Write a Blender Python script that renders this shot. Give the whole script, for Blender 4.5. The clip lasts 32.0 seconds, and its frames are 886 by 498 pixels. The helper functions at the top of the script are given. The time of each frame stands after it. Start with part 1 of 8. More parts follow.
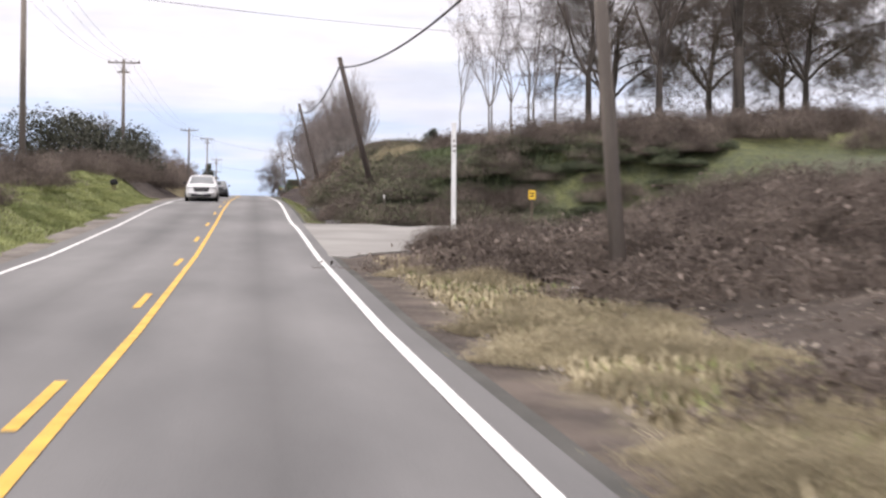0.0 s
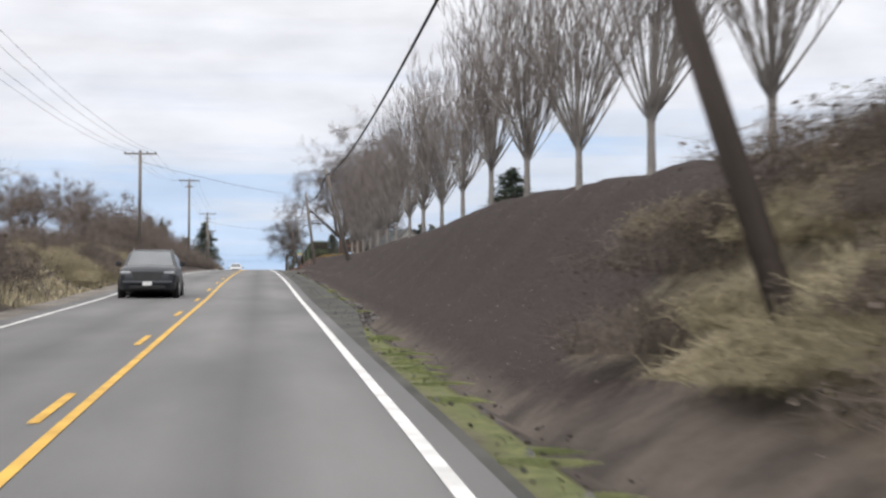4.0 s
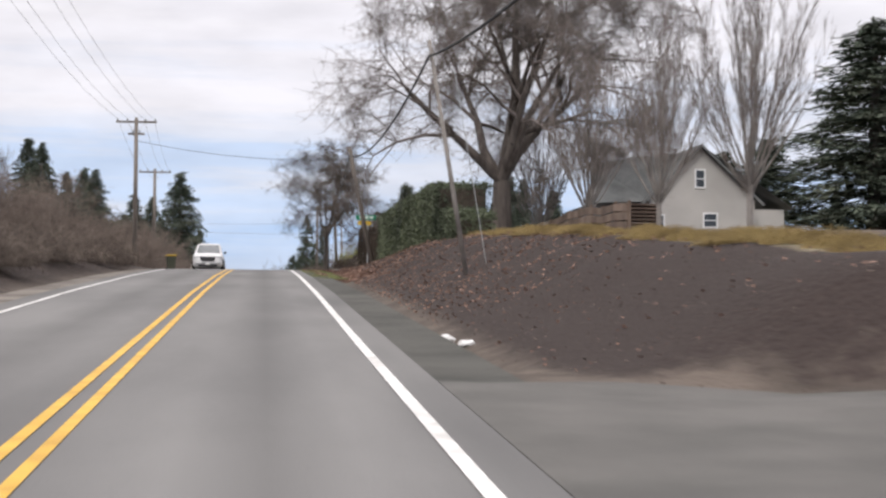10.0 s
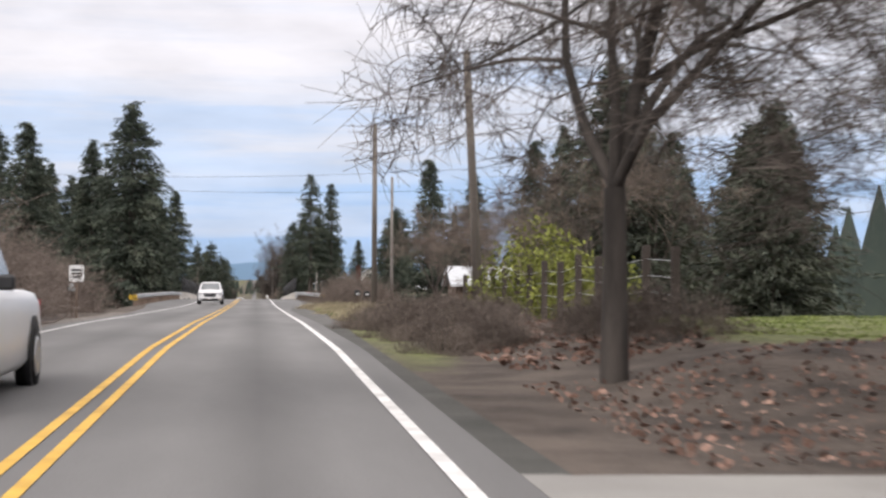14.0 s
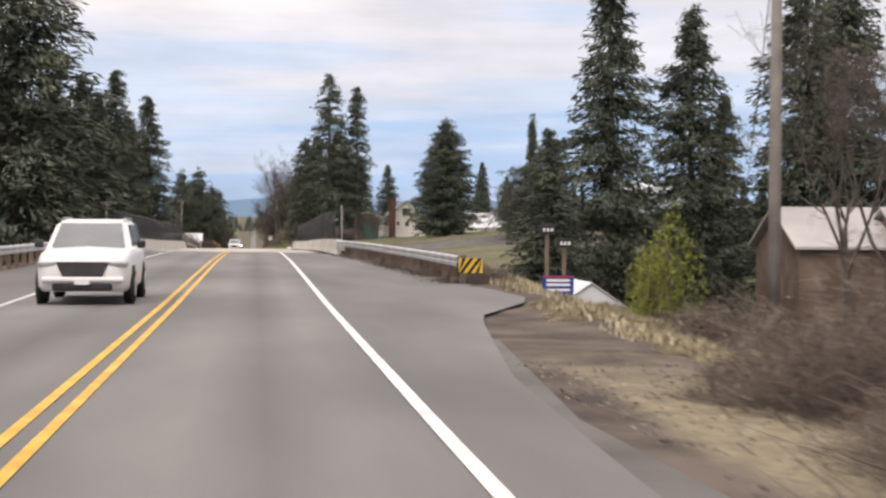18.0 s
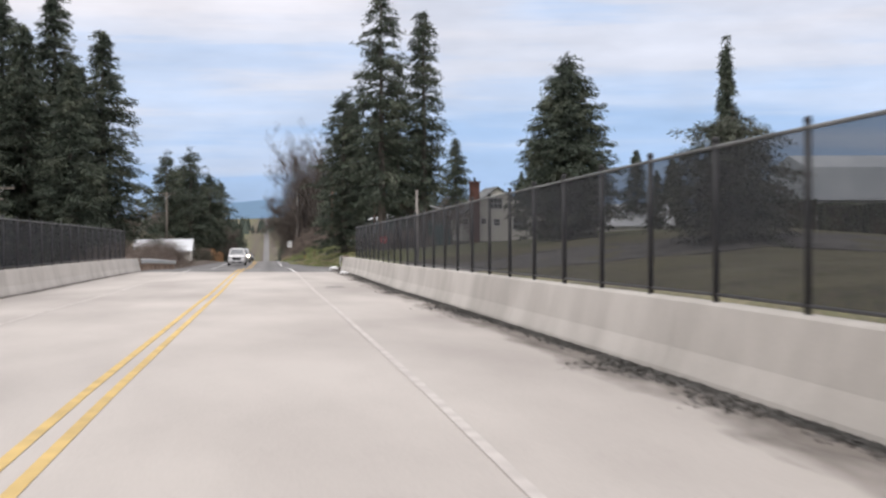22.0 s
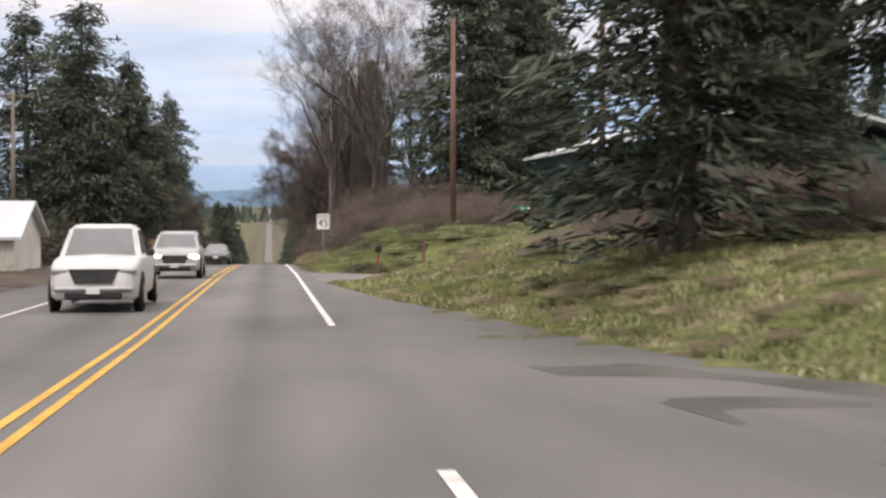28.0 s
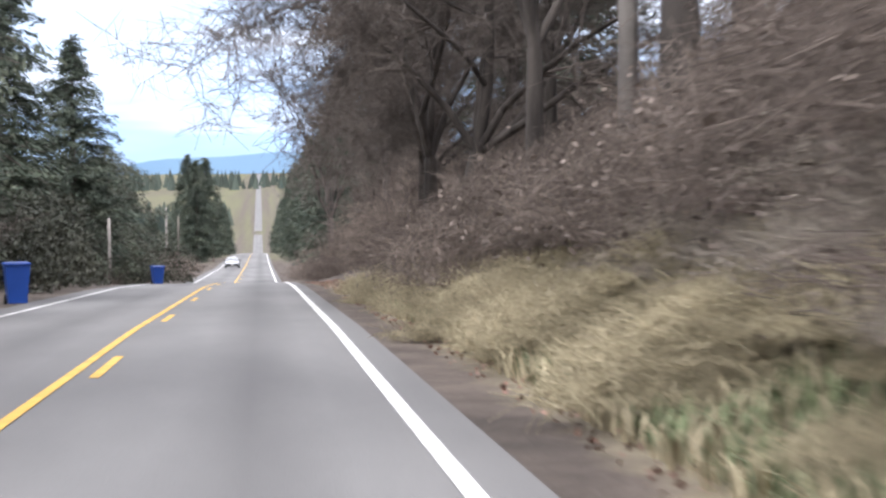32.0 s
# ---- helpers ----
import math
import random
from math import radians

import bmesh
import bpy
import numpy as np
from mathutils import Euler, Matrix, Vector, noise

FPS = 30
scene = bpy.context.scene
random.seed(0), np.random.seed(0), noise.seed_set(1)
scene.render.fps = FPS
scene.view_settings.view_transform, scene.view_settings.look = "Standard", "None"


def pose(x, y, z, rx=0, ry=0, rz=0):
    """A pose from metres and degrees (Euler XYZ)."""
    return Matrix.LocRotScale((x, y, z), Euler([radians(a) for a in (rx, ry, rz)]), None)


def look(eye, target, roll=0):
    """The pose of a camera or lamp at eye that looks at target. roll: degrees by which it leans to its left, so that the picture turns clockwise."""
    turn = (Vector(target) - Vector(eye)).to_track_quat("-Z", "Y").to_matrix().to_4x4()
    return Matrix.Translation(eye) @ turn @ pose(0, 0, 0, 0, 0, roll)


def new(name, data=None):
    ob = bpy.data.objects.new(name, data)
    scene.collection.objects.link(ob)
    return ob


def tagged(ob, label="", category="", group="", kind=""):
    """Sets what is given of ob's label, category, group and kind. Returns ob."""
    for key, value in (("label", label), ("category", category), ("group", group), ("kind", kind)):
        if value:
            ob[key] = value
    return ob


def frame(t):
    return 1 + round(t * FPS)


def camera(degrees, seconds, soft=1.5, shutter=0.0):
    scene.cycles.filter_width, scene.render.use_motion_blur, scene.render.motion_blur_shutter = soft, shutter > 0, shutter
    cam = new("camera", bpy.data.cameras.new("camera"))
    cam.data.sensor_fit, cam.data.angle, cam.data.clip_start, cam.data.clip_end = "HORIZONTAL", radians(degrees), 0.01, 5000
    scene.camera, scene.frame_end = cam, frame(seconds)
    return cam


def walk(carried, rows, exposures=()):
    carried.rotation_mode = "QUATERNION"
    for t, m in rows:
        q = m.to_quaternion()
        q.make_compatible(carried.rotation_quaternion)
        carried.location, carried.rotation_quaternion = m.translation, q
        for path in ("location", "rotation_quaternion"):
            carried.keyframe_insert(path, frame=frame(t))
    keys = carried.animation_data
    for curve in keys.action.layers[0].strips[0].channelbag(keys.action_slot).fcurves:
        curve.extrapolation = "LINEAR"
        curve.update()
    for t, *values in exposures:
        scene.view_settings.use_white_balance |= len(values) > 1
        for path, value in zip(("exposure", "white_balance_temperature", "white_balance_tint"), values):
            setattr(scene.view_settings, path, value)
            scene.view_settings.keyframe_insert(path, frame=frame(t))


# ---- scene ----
# ---- the walk: a car's camera along the right lane of a straight country road ----
cam = camera(30.27, 32.0, soft=2.5, shutter=0.25)
PATH = [  # seconds, x, y, z, yaw to the right, pitch, roll
    (0, -0.19, 0.00, 0.00, 6.666, 1.435, 0.285),
    (0.5, -0.07, 13.31, 0.68, 6.748, 2.127, 0.027),
    (1, 0.02, 26.60, 1.43, 6.706, 2.640, -0.260),
    (1.5, 0.08, 39.85, 2.31, 6.655, 3.073, -0.476),
    (2, 0.13, 53.06, 3.28, 6.561, 3.410, -0.358),
    (2.5, 0.16, 66.24, 4.33, 6.455, 3.506, -0.265),
    (3, 0.17, 79.43, 5.40, 6.379, 3.499, -0.235),
    (3.5, 0.17, 92.60, 6.34, 6.351, 3.508, -0.163),
    (4, 0.17, 105.74, 7.21, 6.373, 3.505, -0.156),
    (4.5, 0.17, 118.83, 8.02, 6.421, 3.488, -0.174),
    (5, 0.17, 131.85, 8.80, 6.469, 3.458, -0.220),
    (5.5, 0.18, 144.79, 9.55, 6.490, 3.412, -0.301),
    (6, 0.18, 157.64, 10.28, 6.458, 3.350, -0.292),
    (6.5, 0.18, 170.38, 11.09, 6.385, 3.247, -0.047),
    (7, 0.18, 183.03, 11.91, 6.356, 3.128, 0.007),
    (7.5, 0.14, 195.60, 12.64, 6.270, 2.973, 0.134),
    (8, 0.08, 208.11, 13.35, 6.242, 2.833, 0.233),
    (8.5, 0.03, 220.54, 14.04, 6.251, 2.737, 0.363),
    (9, 0.01, 232.87, 14.73, 6.266, 2.632, 0.453),
    (9.5, -0.01, 245.11, 15.37, 6.284, 2.538, 0.344),
    (10, -0.05, 257.27, 15.98, 6.273, 2.456, 0.326),
    (10.5, -0.10, 269.42, 16.60, 6.297, 2.394, 0.202),
    (11, -0.15, 281.51, 17.24, 6.285, 2.312, 0.119),
    (11.5, -0.19, 293.43, 17.86, 6.335, 2.251, 0.122),
    (12, -0.20, 305.20, 18.46, 6.364, 2.154, 0.157),
    (12.5, -0.19, 316.86, 19.01, 6.409, 1.923, -0.017),
    (13, -0.15, 328.43, 19.49, 6.460, 1.737, -0.010),
    (13.5, -0.12, 340.03, 19.96, 6.487, 1.474, 0.031),
    (14, -0.06, 351.64, 20.39, 6.531, 1.172, 0.260),
    (14.5, -0.00, 363.29, 20.64, 6.508, 0.663, 0.286),
    (15, 0.02, 374.99, 20.79, 6.471, 0.110, 0.281),
    (15.5, 0.00, 386.74, 20.81, 6.434, -0.416, 0.321),
    (16, -0.03, 398.55, 20.75, 6.415, -0.847, 0.412),
    (16.5, -0.06, 410.42, 20.65, 6.429, -1.112, 0.570),
    (17, -0.09, 422.34, 20.53, 6.491, -1.143, 0.654),
    (17.5, -0.10, 434.33, 20.45, 6.542, -1.096, 0.546),
    (18, -0.10, 446.37, 20.38, 6.562, -1.026, 0.376),
    (18.5, -0.10, 458.41, 20.26, 6.518, -0.947, 0.120),
    (19, -0.07, 470.43, 20.20, 6.502, -0.837, -0.048),
    (19.5, -0.04, 482.47, 20.14, 6.444, -0.740, -0.230),
    (20, -0.02, 494.54, 20.11, 6.410, -0.654, -0.323),
    (20.5, -0.01, 506.63, 20.12, 6.330, -0.659, -0.345),
    (21, -0.02, 518.74, 20.09, 6.223, -0.766, -0.284),
    (21.5, -0.07, 530.83, 20.00, 6.126, -0.903, -0.256),
    (22, -0.12, 542.92, 19.90, 6.107, -1.041, -0.333),
    (22.5, -0.18, 555.00, 19.77, 6.142, -1.153, -0.317),
    (23, -0.20, 567.08, 19.61, 6.216, -1.238, -0.399),
    (23.5, -0.16, 579.21, 19.39, 6.347, -1.257, -0.295),
    (24, -0.09, 591.42, 19.14, 6.431, -1.313, -0.343),
    (24.5, 0.01, 603.74, 18.93, 6.484, -1.329, -0.325),
    (25, 0.09, 616.21, 18.77, 6.458, -1.352, -0.279),
    (25.5, 0.13, 628.77, 18.57, 6.403, -1.373, -0.239),
    (26, 0.17, 641.37, 18.38, 6.314, -1.485, -0.096),
    (26.5, 0.20, 654.00, 18.12, 6.180, -1.543, 0.047),
    (27, 0.23, 666.68, 17.82, 6.085, -1.515, 0.032),
    (27.5, 0.25, 679.42, 17.45, 6.027, -1.441, 0.022),
    (28, 0.25, 692.21, 17.05, 6.006, -1.360, 0.017),
    (28.5, 0.23, 705.07, 16.70, 6.019, -1.311, 0.013),
    (29, 0.17, 718.00, 16.47, 6.065, -1.333, 0.040),
    (29.5, 0.12, 730.96, 16.32, 6.100, -1.380, 0.111),
    (30, 0.08, 743.84, 16.15, 6.131, -1.465, 0.330),
    (30.5, 0.06, 756.55, 15.93, 6.203, -1.617, 0.342),
    (31, 0.05, 769.21, 15.69, 6.280, -1.899, 0.058),
    (31.5, 0.06, 781.85, 15.42, 6.342, -2.160, -0.045),
    (32, 0.08, 794.49, 15.10, 6.359, -2.529, -0.354),
]
# the phone's own exposure drifts as the view darkens and clears
EXPOSURES = [(0, 0.36, 6650, 16), (1, 0.15, 6650, 14), (2, 0.12, 6550, 12), (3, 0.16, 6500, 10), (4, 0.10, 6450, 9), (6, 0.06, 6450, 9), (9, 0.1, 6550, 12), (12, 0.16, 6650, 13), (14, 0.16, 6650, 13),
             (17, 0.22, 7050, 16), (19, 0.16, 7100, 15), (20, 0.1, 6700, 14), (21, 0.08, 6500, 13), (25, 0.12, 6500, 13), (26, 0.16, 6750, 13), (28, 0.24, 7000, 15), (29, 0.43, 7150, 16), (30, 0.53, 6900, 16), (31, 0.64, 6500, 16), (32, 1.03, 6150, 13)]
walk(cam, [(t, pose(x, y, z, 90 + p, 0, -w) @ pose(0, 0, 0, 0, 0, r)) for t, x, y, z, w, p, r in PATH], exposures=EXPOSURES)

# ---- sky and sun: high thin overcast, clear blue band low over the hills ----
SUN_ELEV, SUN_ROT = radians(38), radians(215)
world = bpy.data.worlds.new("sky")
scene.world = world
world.use_nodes = True
wn, wl = world.node_tree.nodes, world.node_tree.links
wn.clear()


def wnode(kind, **at):
    n = wn.new(kind)
    for k, v in at.items():
        if k == "mode":
            n.operation = v
        elif k == "blend":
            n.blend_type = v
        elif k == "data":
            n.data_type = v
    return n


w_out, w_bg = wnode("ShaderNodeOutputWorld"), wnode("ShaderNodeBackground")
w_sky = wn.new("ShaderNodeTexSky")
w_sky.sky_type, w_sky.sun_disc = "NISHITA", False
w_sky.sun_elevation, w_sky.sun_rotation = SUN_ELEV, SUN_ROT
w_co = wn.new("ShaderNodeTexCoord")
w_map = wn.new("ShaderNodeMapping")
w_map.inputs["Scale"].default_value = (3.0, 3.0, 42.0)
w_noise = wn.new("ShaderNodeTexNoise")
w_noise.inputs["Scale"].default_value, w_noise.inputs["Detail"].default_value = 1.1, 6.0
w_noise.inputs["Roughness"].default_value = 0.55
w_map2 = wn.new("ShaderNodeMapping")
w_map2.inputs["Scale"].default_value = (9.0, 9.0, 30.0)
w_noise2 = wn.new("ShaderNodeTexNoise")
w_noise2.inputs["Scale"].default_value, w_noise2.inputs["Detail"].default_value = 1.6, 5.0
w_sep = wn.new("ShaderNodeSeparateXYZ")
w_a = wnode("ShaderNodeMath", mode="MULTIPLY_ADD")
w_a.inputs[1].default_value, w_a.inputs[2].default_value = 0.22, -0.11
w_b = wnode("ShaderNodeMath", mode="ADD")
w_ramp = wn.new("ShaderNodeValToRGB")
w_ramp.color_ramp.interpolation = "EASE"
SKY = [(0.0, (0.40, 0.56, 0.80)), (0.035, (0.40, 0.58, 0.86)), (0.075, (0.56, 0.68, 0.88)), (0.11, (0.70, 0.745, 0.85)), (0.17, (0.84, 0.835, 0.885)),
       (0.3, (0.98, 0.97, 0.99)), (1.0, (1.75, 1.72, 1.72))]
while len(w_ramp.color_ramp.elements) < len(SKY):
    w_ramp.color_ramp.elements.new(0.5)
for e, (at, c) in zip(w_ramp.color_ramp.elements, SKY):
    e.position, e.color = at, (*c, 1)
w_mix, w_scale = wn.new("ShaderNodeMix"), wn.new("ShaderNodeMix")
w_mix.data_type = w_scale.data_type = "RGBA"
w_scale.blend_type = "MULTIPLY"
w_scale.inputs[0].default_value = 1.0
w_scale.inputs[7].default_value = (0.1, 0.1, 0.1, 1)
w_mix.inputs[0].default_value = 0.94
w_r2 = wn.new("ShaderNodeMapRange")
w_r2.inputs["From Min"].default_value, w_r2.inputs["From Max"].default_value = 0.3, 0.7
w_r2.inputs["To Min"].default_value, w_r2.inputs["To Max"].default_value = 0.9, 1.08
w_gain = wn.new("ShaderNodeVectorMath")
w_gain.operation = "SCALE"
for a, b in ((w_co.outputs["Generated"], w_map.inputs[0]), (w_map.outputs[0], w_noise.inputs["Vector"]), (w_co.outputs["Generated"], w_sep.inputs[0]),
             (w_co.outputs["Generated"], w_map2.inputs[0]), (w_map2.outputs[0], w_noise2.inputs["Vector"]), (w_noise2.outputs["Fac"], w_r2.inputs["Value"]),
             (w_noise.outputs["Fac"], w_a.inputs[0]), (w_a.outputs[0], w_b.inputs[0]), (w_sep.outputs["Z"], w_b.inputs[1]), (w_b.outputs[0], w_ramp.inputs[0]),
             (w_sky.outputs[0], w_scale.inputs[6]), (w_scale.outputs[2], w_mix.inputs[6]), (w_ramp.outputs[0], w_mix.inputs[7]),
             (w_mix.outputs[2], w_gain.inputs[0]), (w_r2.outputs[0], w_gain.inputs["Scale"]), (w_gain.outputs[0], w_bg.inputs[0]), (w_bg.outputs[0], w_out.inputs[0])):
    wl.new(a, b)
w_bg.inputs[1].default_value = 1.0
sun = new("sun", bpy.data.lights.new("sun", "SUN"))
sun.data.energy, sun.data.angle, sun.data.color = 1.4, radians(25), (1.0, 0.97, 0.92)
sun.matrix_world = look((math.sin(SUN_ROT) * 40, math.cos(SUN_ROT) * 40, 40), (0, 0, 0))


# ---- materials ----
def noise_mat(name, c1, c2, scale=4.0, rough=0.85, bump=0.3, fine=40.0, metal=0.0, c3=None, big=0.35, island=0.0, objrand=0.0, stretch=(1, 1, 1), spec=0.3, bdist=0.02):
    """Two colours mixed by a coarse and a fine noise at world size, with relief; islands or objects may differ in tone."""
    m = bpy.data.materials.new(name)
    m.use_nodes = True
    n, l = m.node_tree.nodes, m.node_tree.links
    b = n["Principled BSDF"]
    co = n.new("ShaderNodeTexCoord")
    mp = n.new("ShaderNodeMapping")
    mp.inputs["Scale"].default_value = stretch
    l.new(co.outputs["Object"], mp.inputs[0])
    n1, n2 = n.new("ShaderNodeTexNoise"), n.new("ShaderNodeTexNoise")
    n1.inputs["Scale"].default_value, n1.inputs["Detail"].default_value = scale * big, 5
    n2.inputs["Scale"].default_value, n2.inputs["Detail"].default_value = fine, 4
    add = n.new("ShaderNodeMath")
    add.operation = "ADD"
    ma = n.new("ShaderNodeMath")
    ma.operation = "MULTIPLY_ADD"
    ma.inputs[1].default_value, ma.inputs[2].default_value = 2.4, -0.75
    half = n.new("ShaderNodeMath")
    half.operation = "MULTIPLY"
    half.inputs[1].default_value = 0.4
    l.new(mp.outputs[0], n1.inputs["Vector"])
    l.new(mp.outputs[0], n2.inputs["Vector"])
    l.new(n1.outputs["Fac"], ma.inputs[0])
    l.new(n2.outputs["Fac"], half.inputs[0])
    l.new(ma.outputs[0], add.inputs[0])
    l.new(half.outputs[0], add.inputs[1])
    rp = n.new("ShaderNodeValToRGB")
    rp.color_ramp.elements[0].position, rp.color_ramp.elements[1].position = 0.25, 1.0
    rp.color_ramp.elements[0].color, rp.color_ramp.elements[1].color = (*c1, 1), (*c2, 1)
    if c3:
        e = rp.color_ramp.elements.new(0.65)
        e.color = (*c3, 1)
    l.new(add.outputs[0], rp.inputs[0])
    out = rp.outputs[0]
    if island or objrand:
        if island:
            src = n.new("ShaderNodeNewGeometry").outputs["Random Per Island"]
        else:
            src = n.new("ShaderNodeObjectInfo").outputs["Random"]
        k = island or objrand
        mr = n.new("ShaderNodeMapRange")
        mr.inputs["To Min"].default_value, mr.inputs["To Max"].default_value = 1 - k, 1 + k
        l.new(src, mr.inputs["Value"])
        vm = n.new("ShaderNodeVectorMath")
        vm.operation = "SCALE"
        l.new(out, vm.inputs[0])
        l.new(mr.outputs[0], vm.inputs["Scale"])
        out = vm.outputs[0]
    l.new(out, b.inputs["Base Color"])
    b.inputs["Roughness"].default_value, b.inputs["Metallic"].default_value = rough, metal
    b.inputs["Specular IOR Level"].default_value = spec
    if bump:
        bp = n.new("ShaderNodeBump")
        bp.inputs["Strength"].default_value, bp.inputs["Distance"].default_value = bump, bdist
        l.new(n2.outputs["Fac"], bp.inputs["Height"])
        l.new(bp.outputs[0], b.inputs["Normal"])
    return m


def clear_part(m, alpha):
    b = m.node_tree.nodes["Principled BSDF"]
    b.inputs["Alpha"].default_value = alpha
    return m


def road_mat():
    """Worn grey asphalt: paler wheel tracks, dark oil line along each lane's middle, fine stones."""
    m = noise_mat("asphalt", (0.110, 0.108, 0.108), (0.170, 0.166, 0.164), scale=1.2, rough=0.8, bump=0.25, fine=60, big=0.3, stretch=(1, 0.22, 1))
    n, l = m.node_tree.nodes, m.node_tree.links
    b = n["Principled BSDF"]
    src = b.inputs["Base Color"].links[0].from_socket
    co = n.new("ShaderNodeTexCoord")
    sp = n.new("ShaderNodeSeparateXYZ")
    l.new(co.outputs["Object"], sp.inputs[0])
    wob = n.new("ShaderNodeTexNoise")
    wob.inputs["Scale"].default_value = 0.12
    wa = n.new("ShaderNodeMath")
    wa.operation = "MULTIPLY_ADD"
    wa.inputs[1].default_value = 0.5
    l.new(wob.outputs["Fac"], wa.inputs[0])
    l.new(sp.outputs["X"], wa.inputs[2])
    mr = n.new("ShaderNodeMapRange")
    mr.inputs["From Min"].default_value, mr.inputs["From Max"].default_value = -5.4 + 0.25, 2.0 + 0.25
    l.new(wa.outputs[0], mr.inputs["Value"])
    rp = n.new("ShaderNodeValToRGB")
    stops = [(-5.4, 0.9), (-4.6, 1.12), (-3.9, 1.12), (-3.2, 0.86), (-2.5, 1.1), (-1.9, 1.0), (-1.2, 1.12), (-0.7, 1.14), (-0.05, 0.8), (0.6, 1.14), (1.0, 1.1), (1.5, 0.95), (2.0, 1.0)]
    while len(rp.color_ramp.elements) < len(stops):
        rp.color_ramp.elements.new(0.5)
    for e, (x, v) in zip(rp.color_ramp.elements, stops):
        e.position, e.color = (x + 5.4) / 7.4, (v, v, v, 1)
    l.new(mr.outputs[0], rp.inputs[0])
    mx = n.new("ShaderNodeMix")
    mx.data_type, mx.blend_type = "RGBA", "MULTIPLY"
    mx.inputs[0].default_value = 1
    l.new(src, mx.inputs[6])
    l.new(rp.outputs[0], mx.inputs[7])
    l.new(mx.outputs[2], b.inputs["Base Color"])
    return m


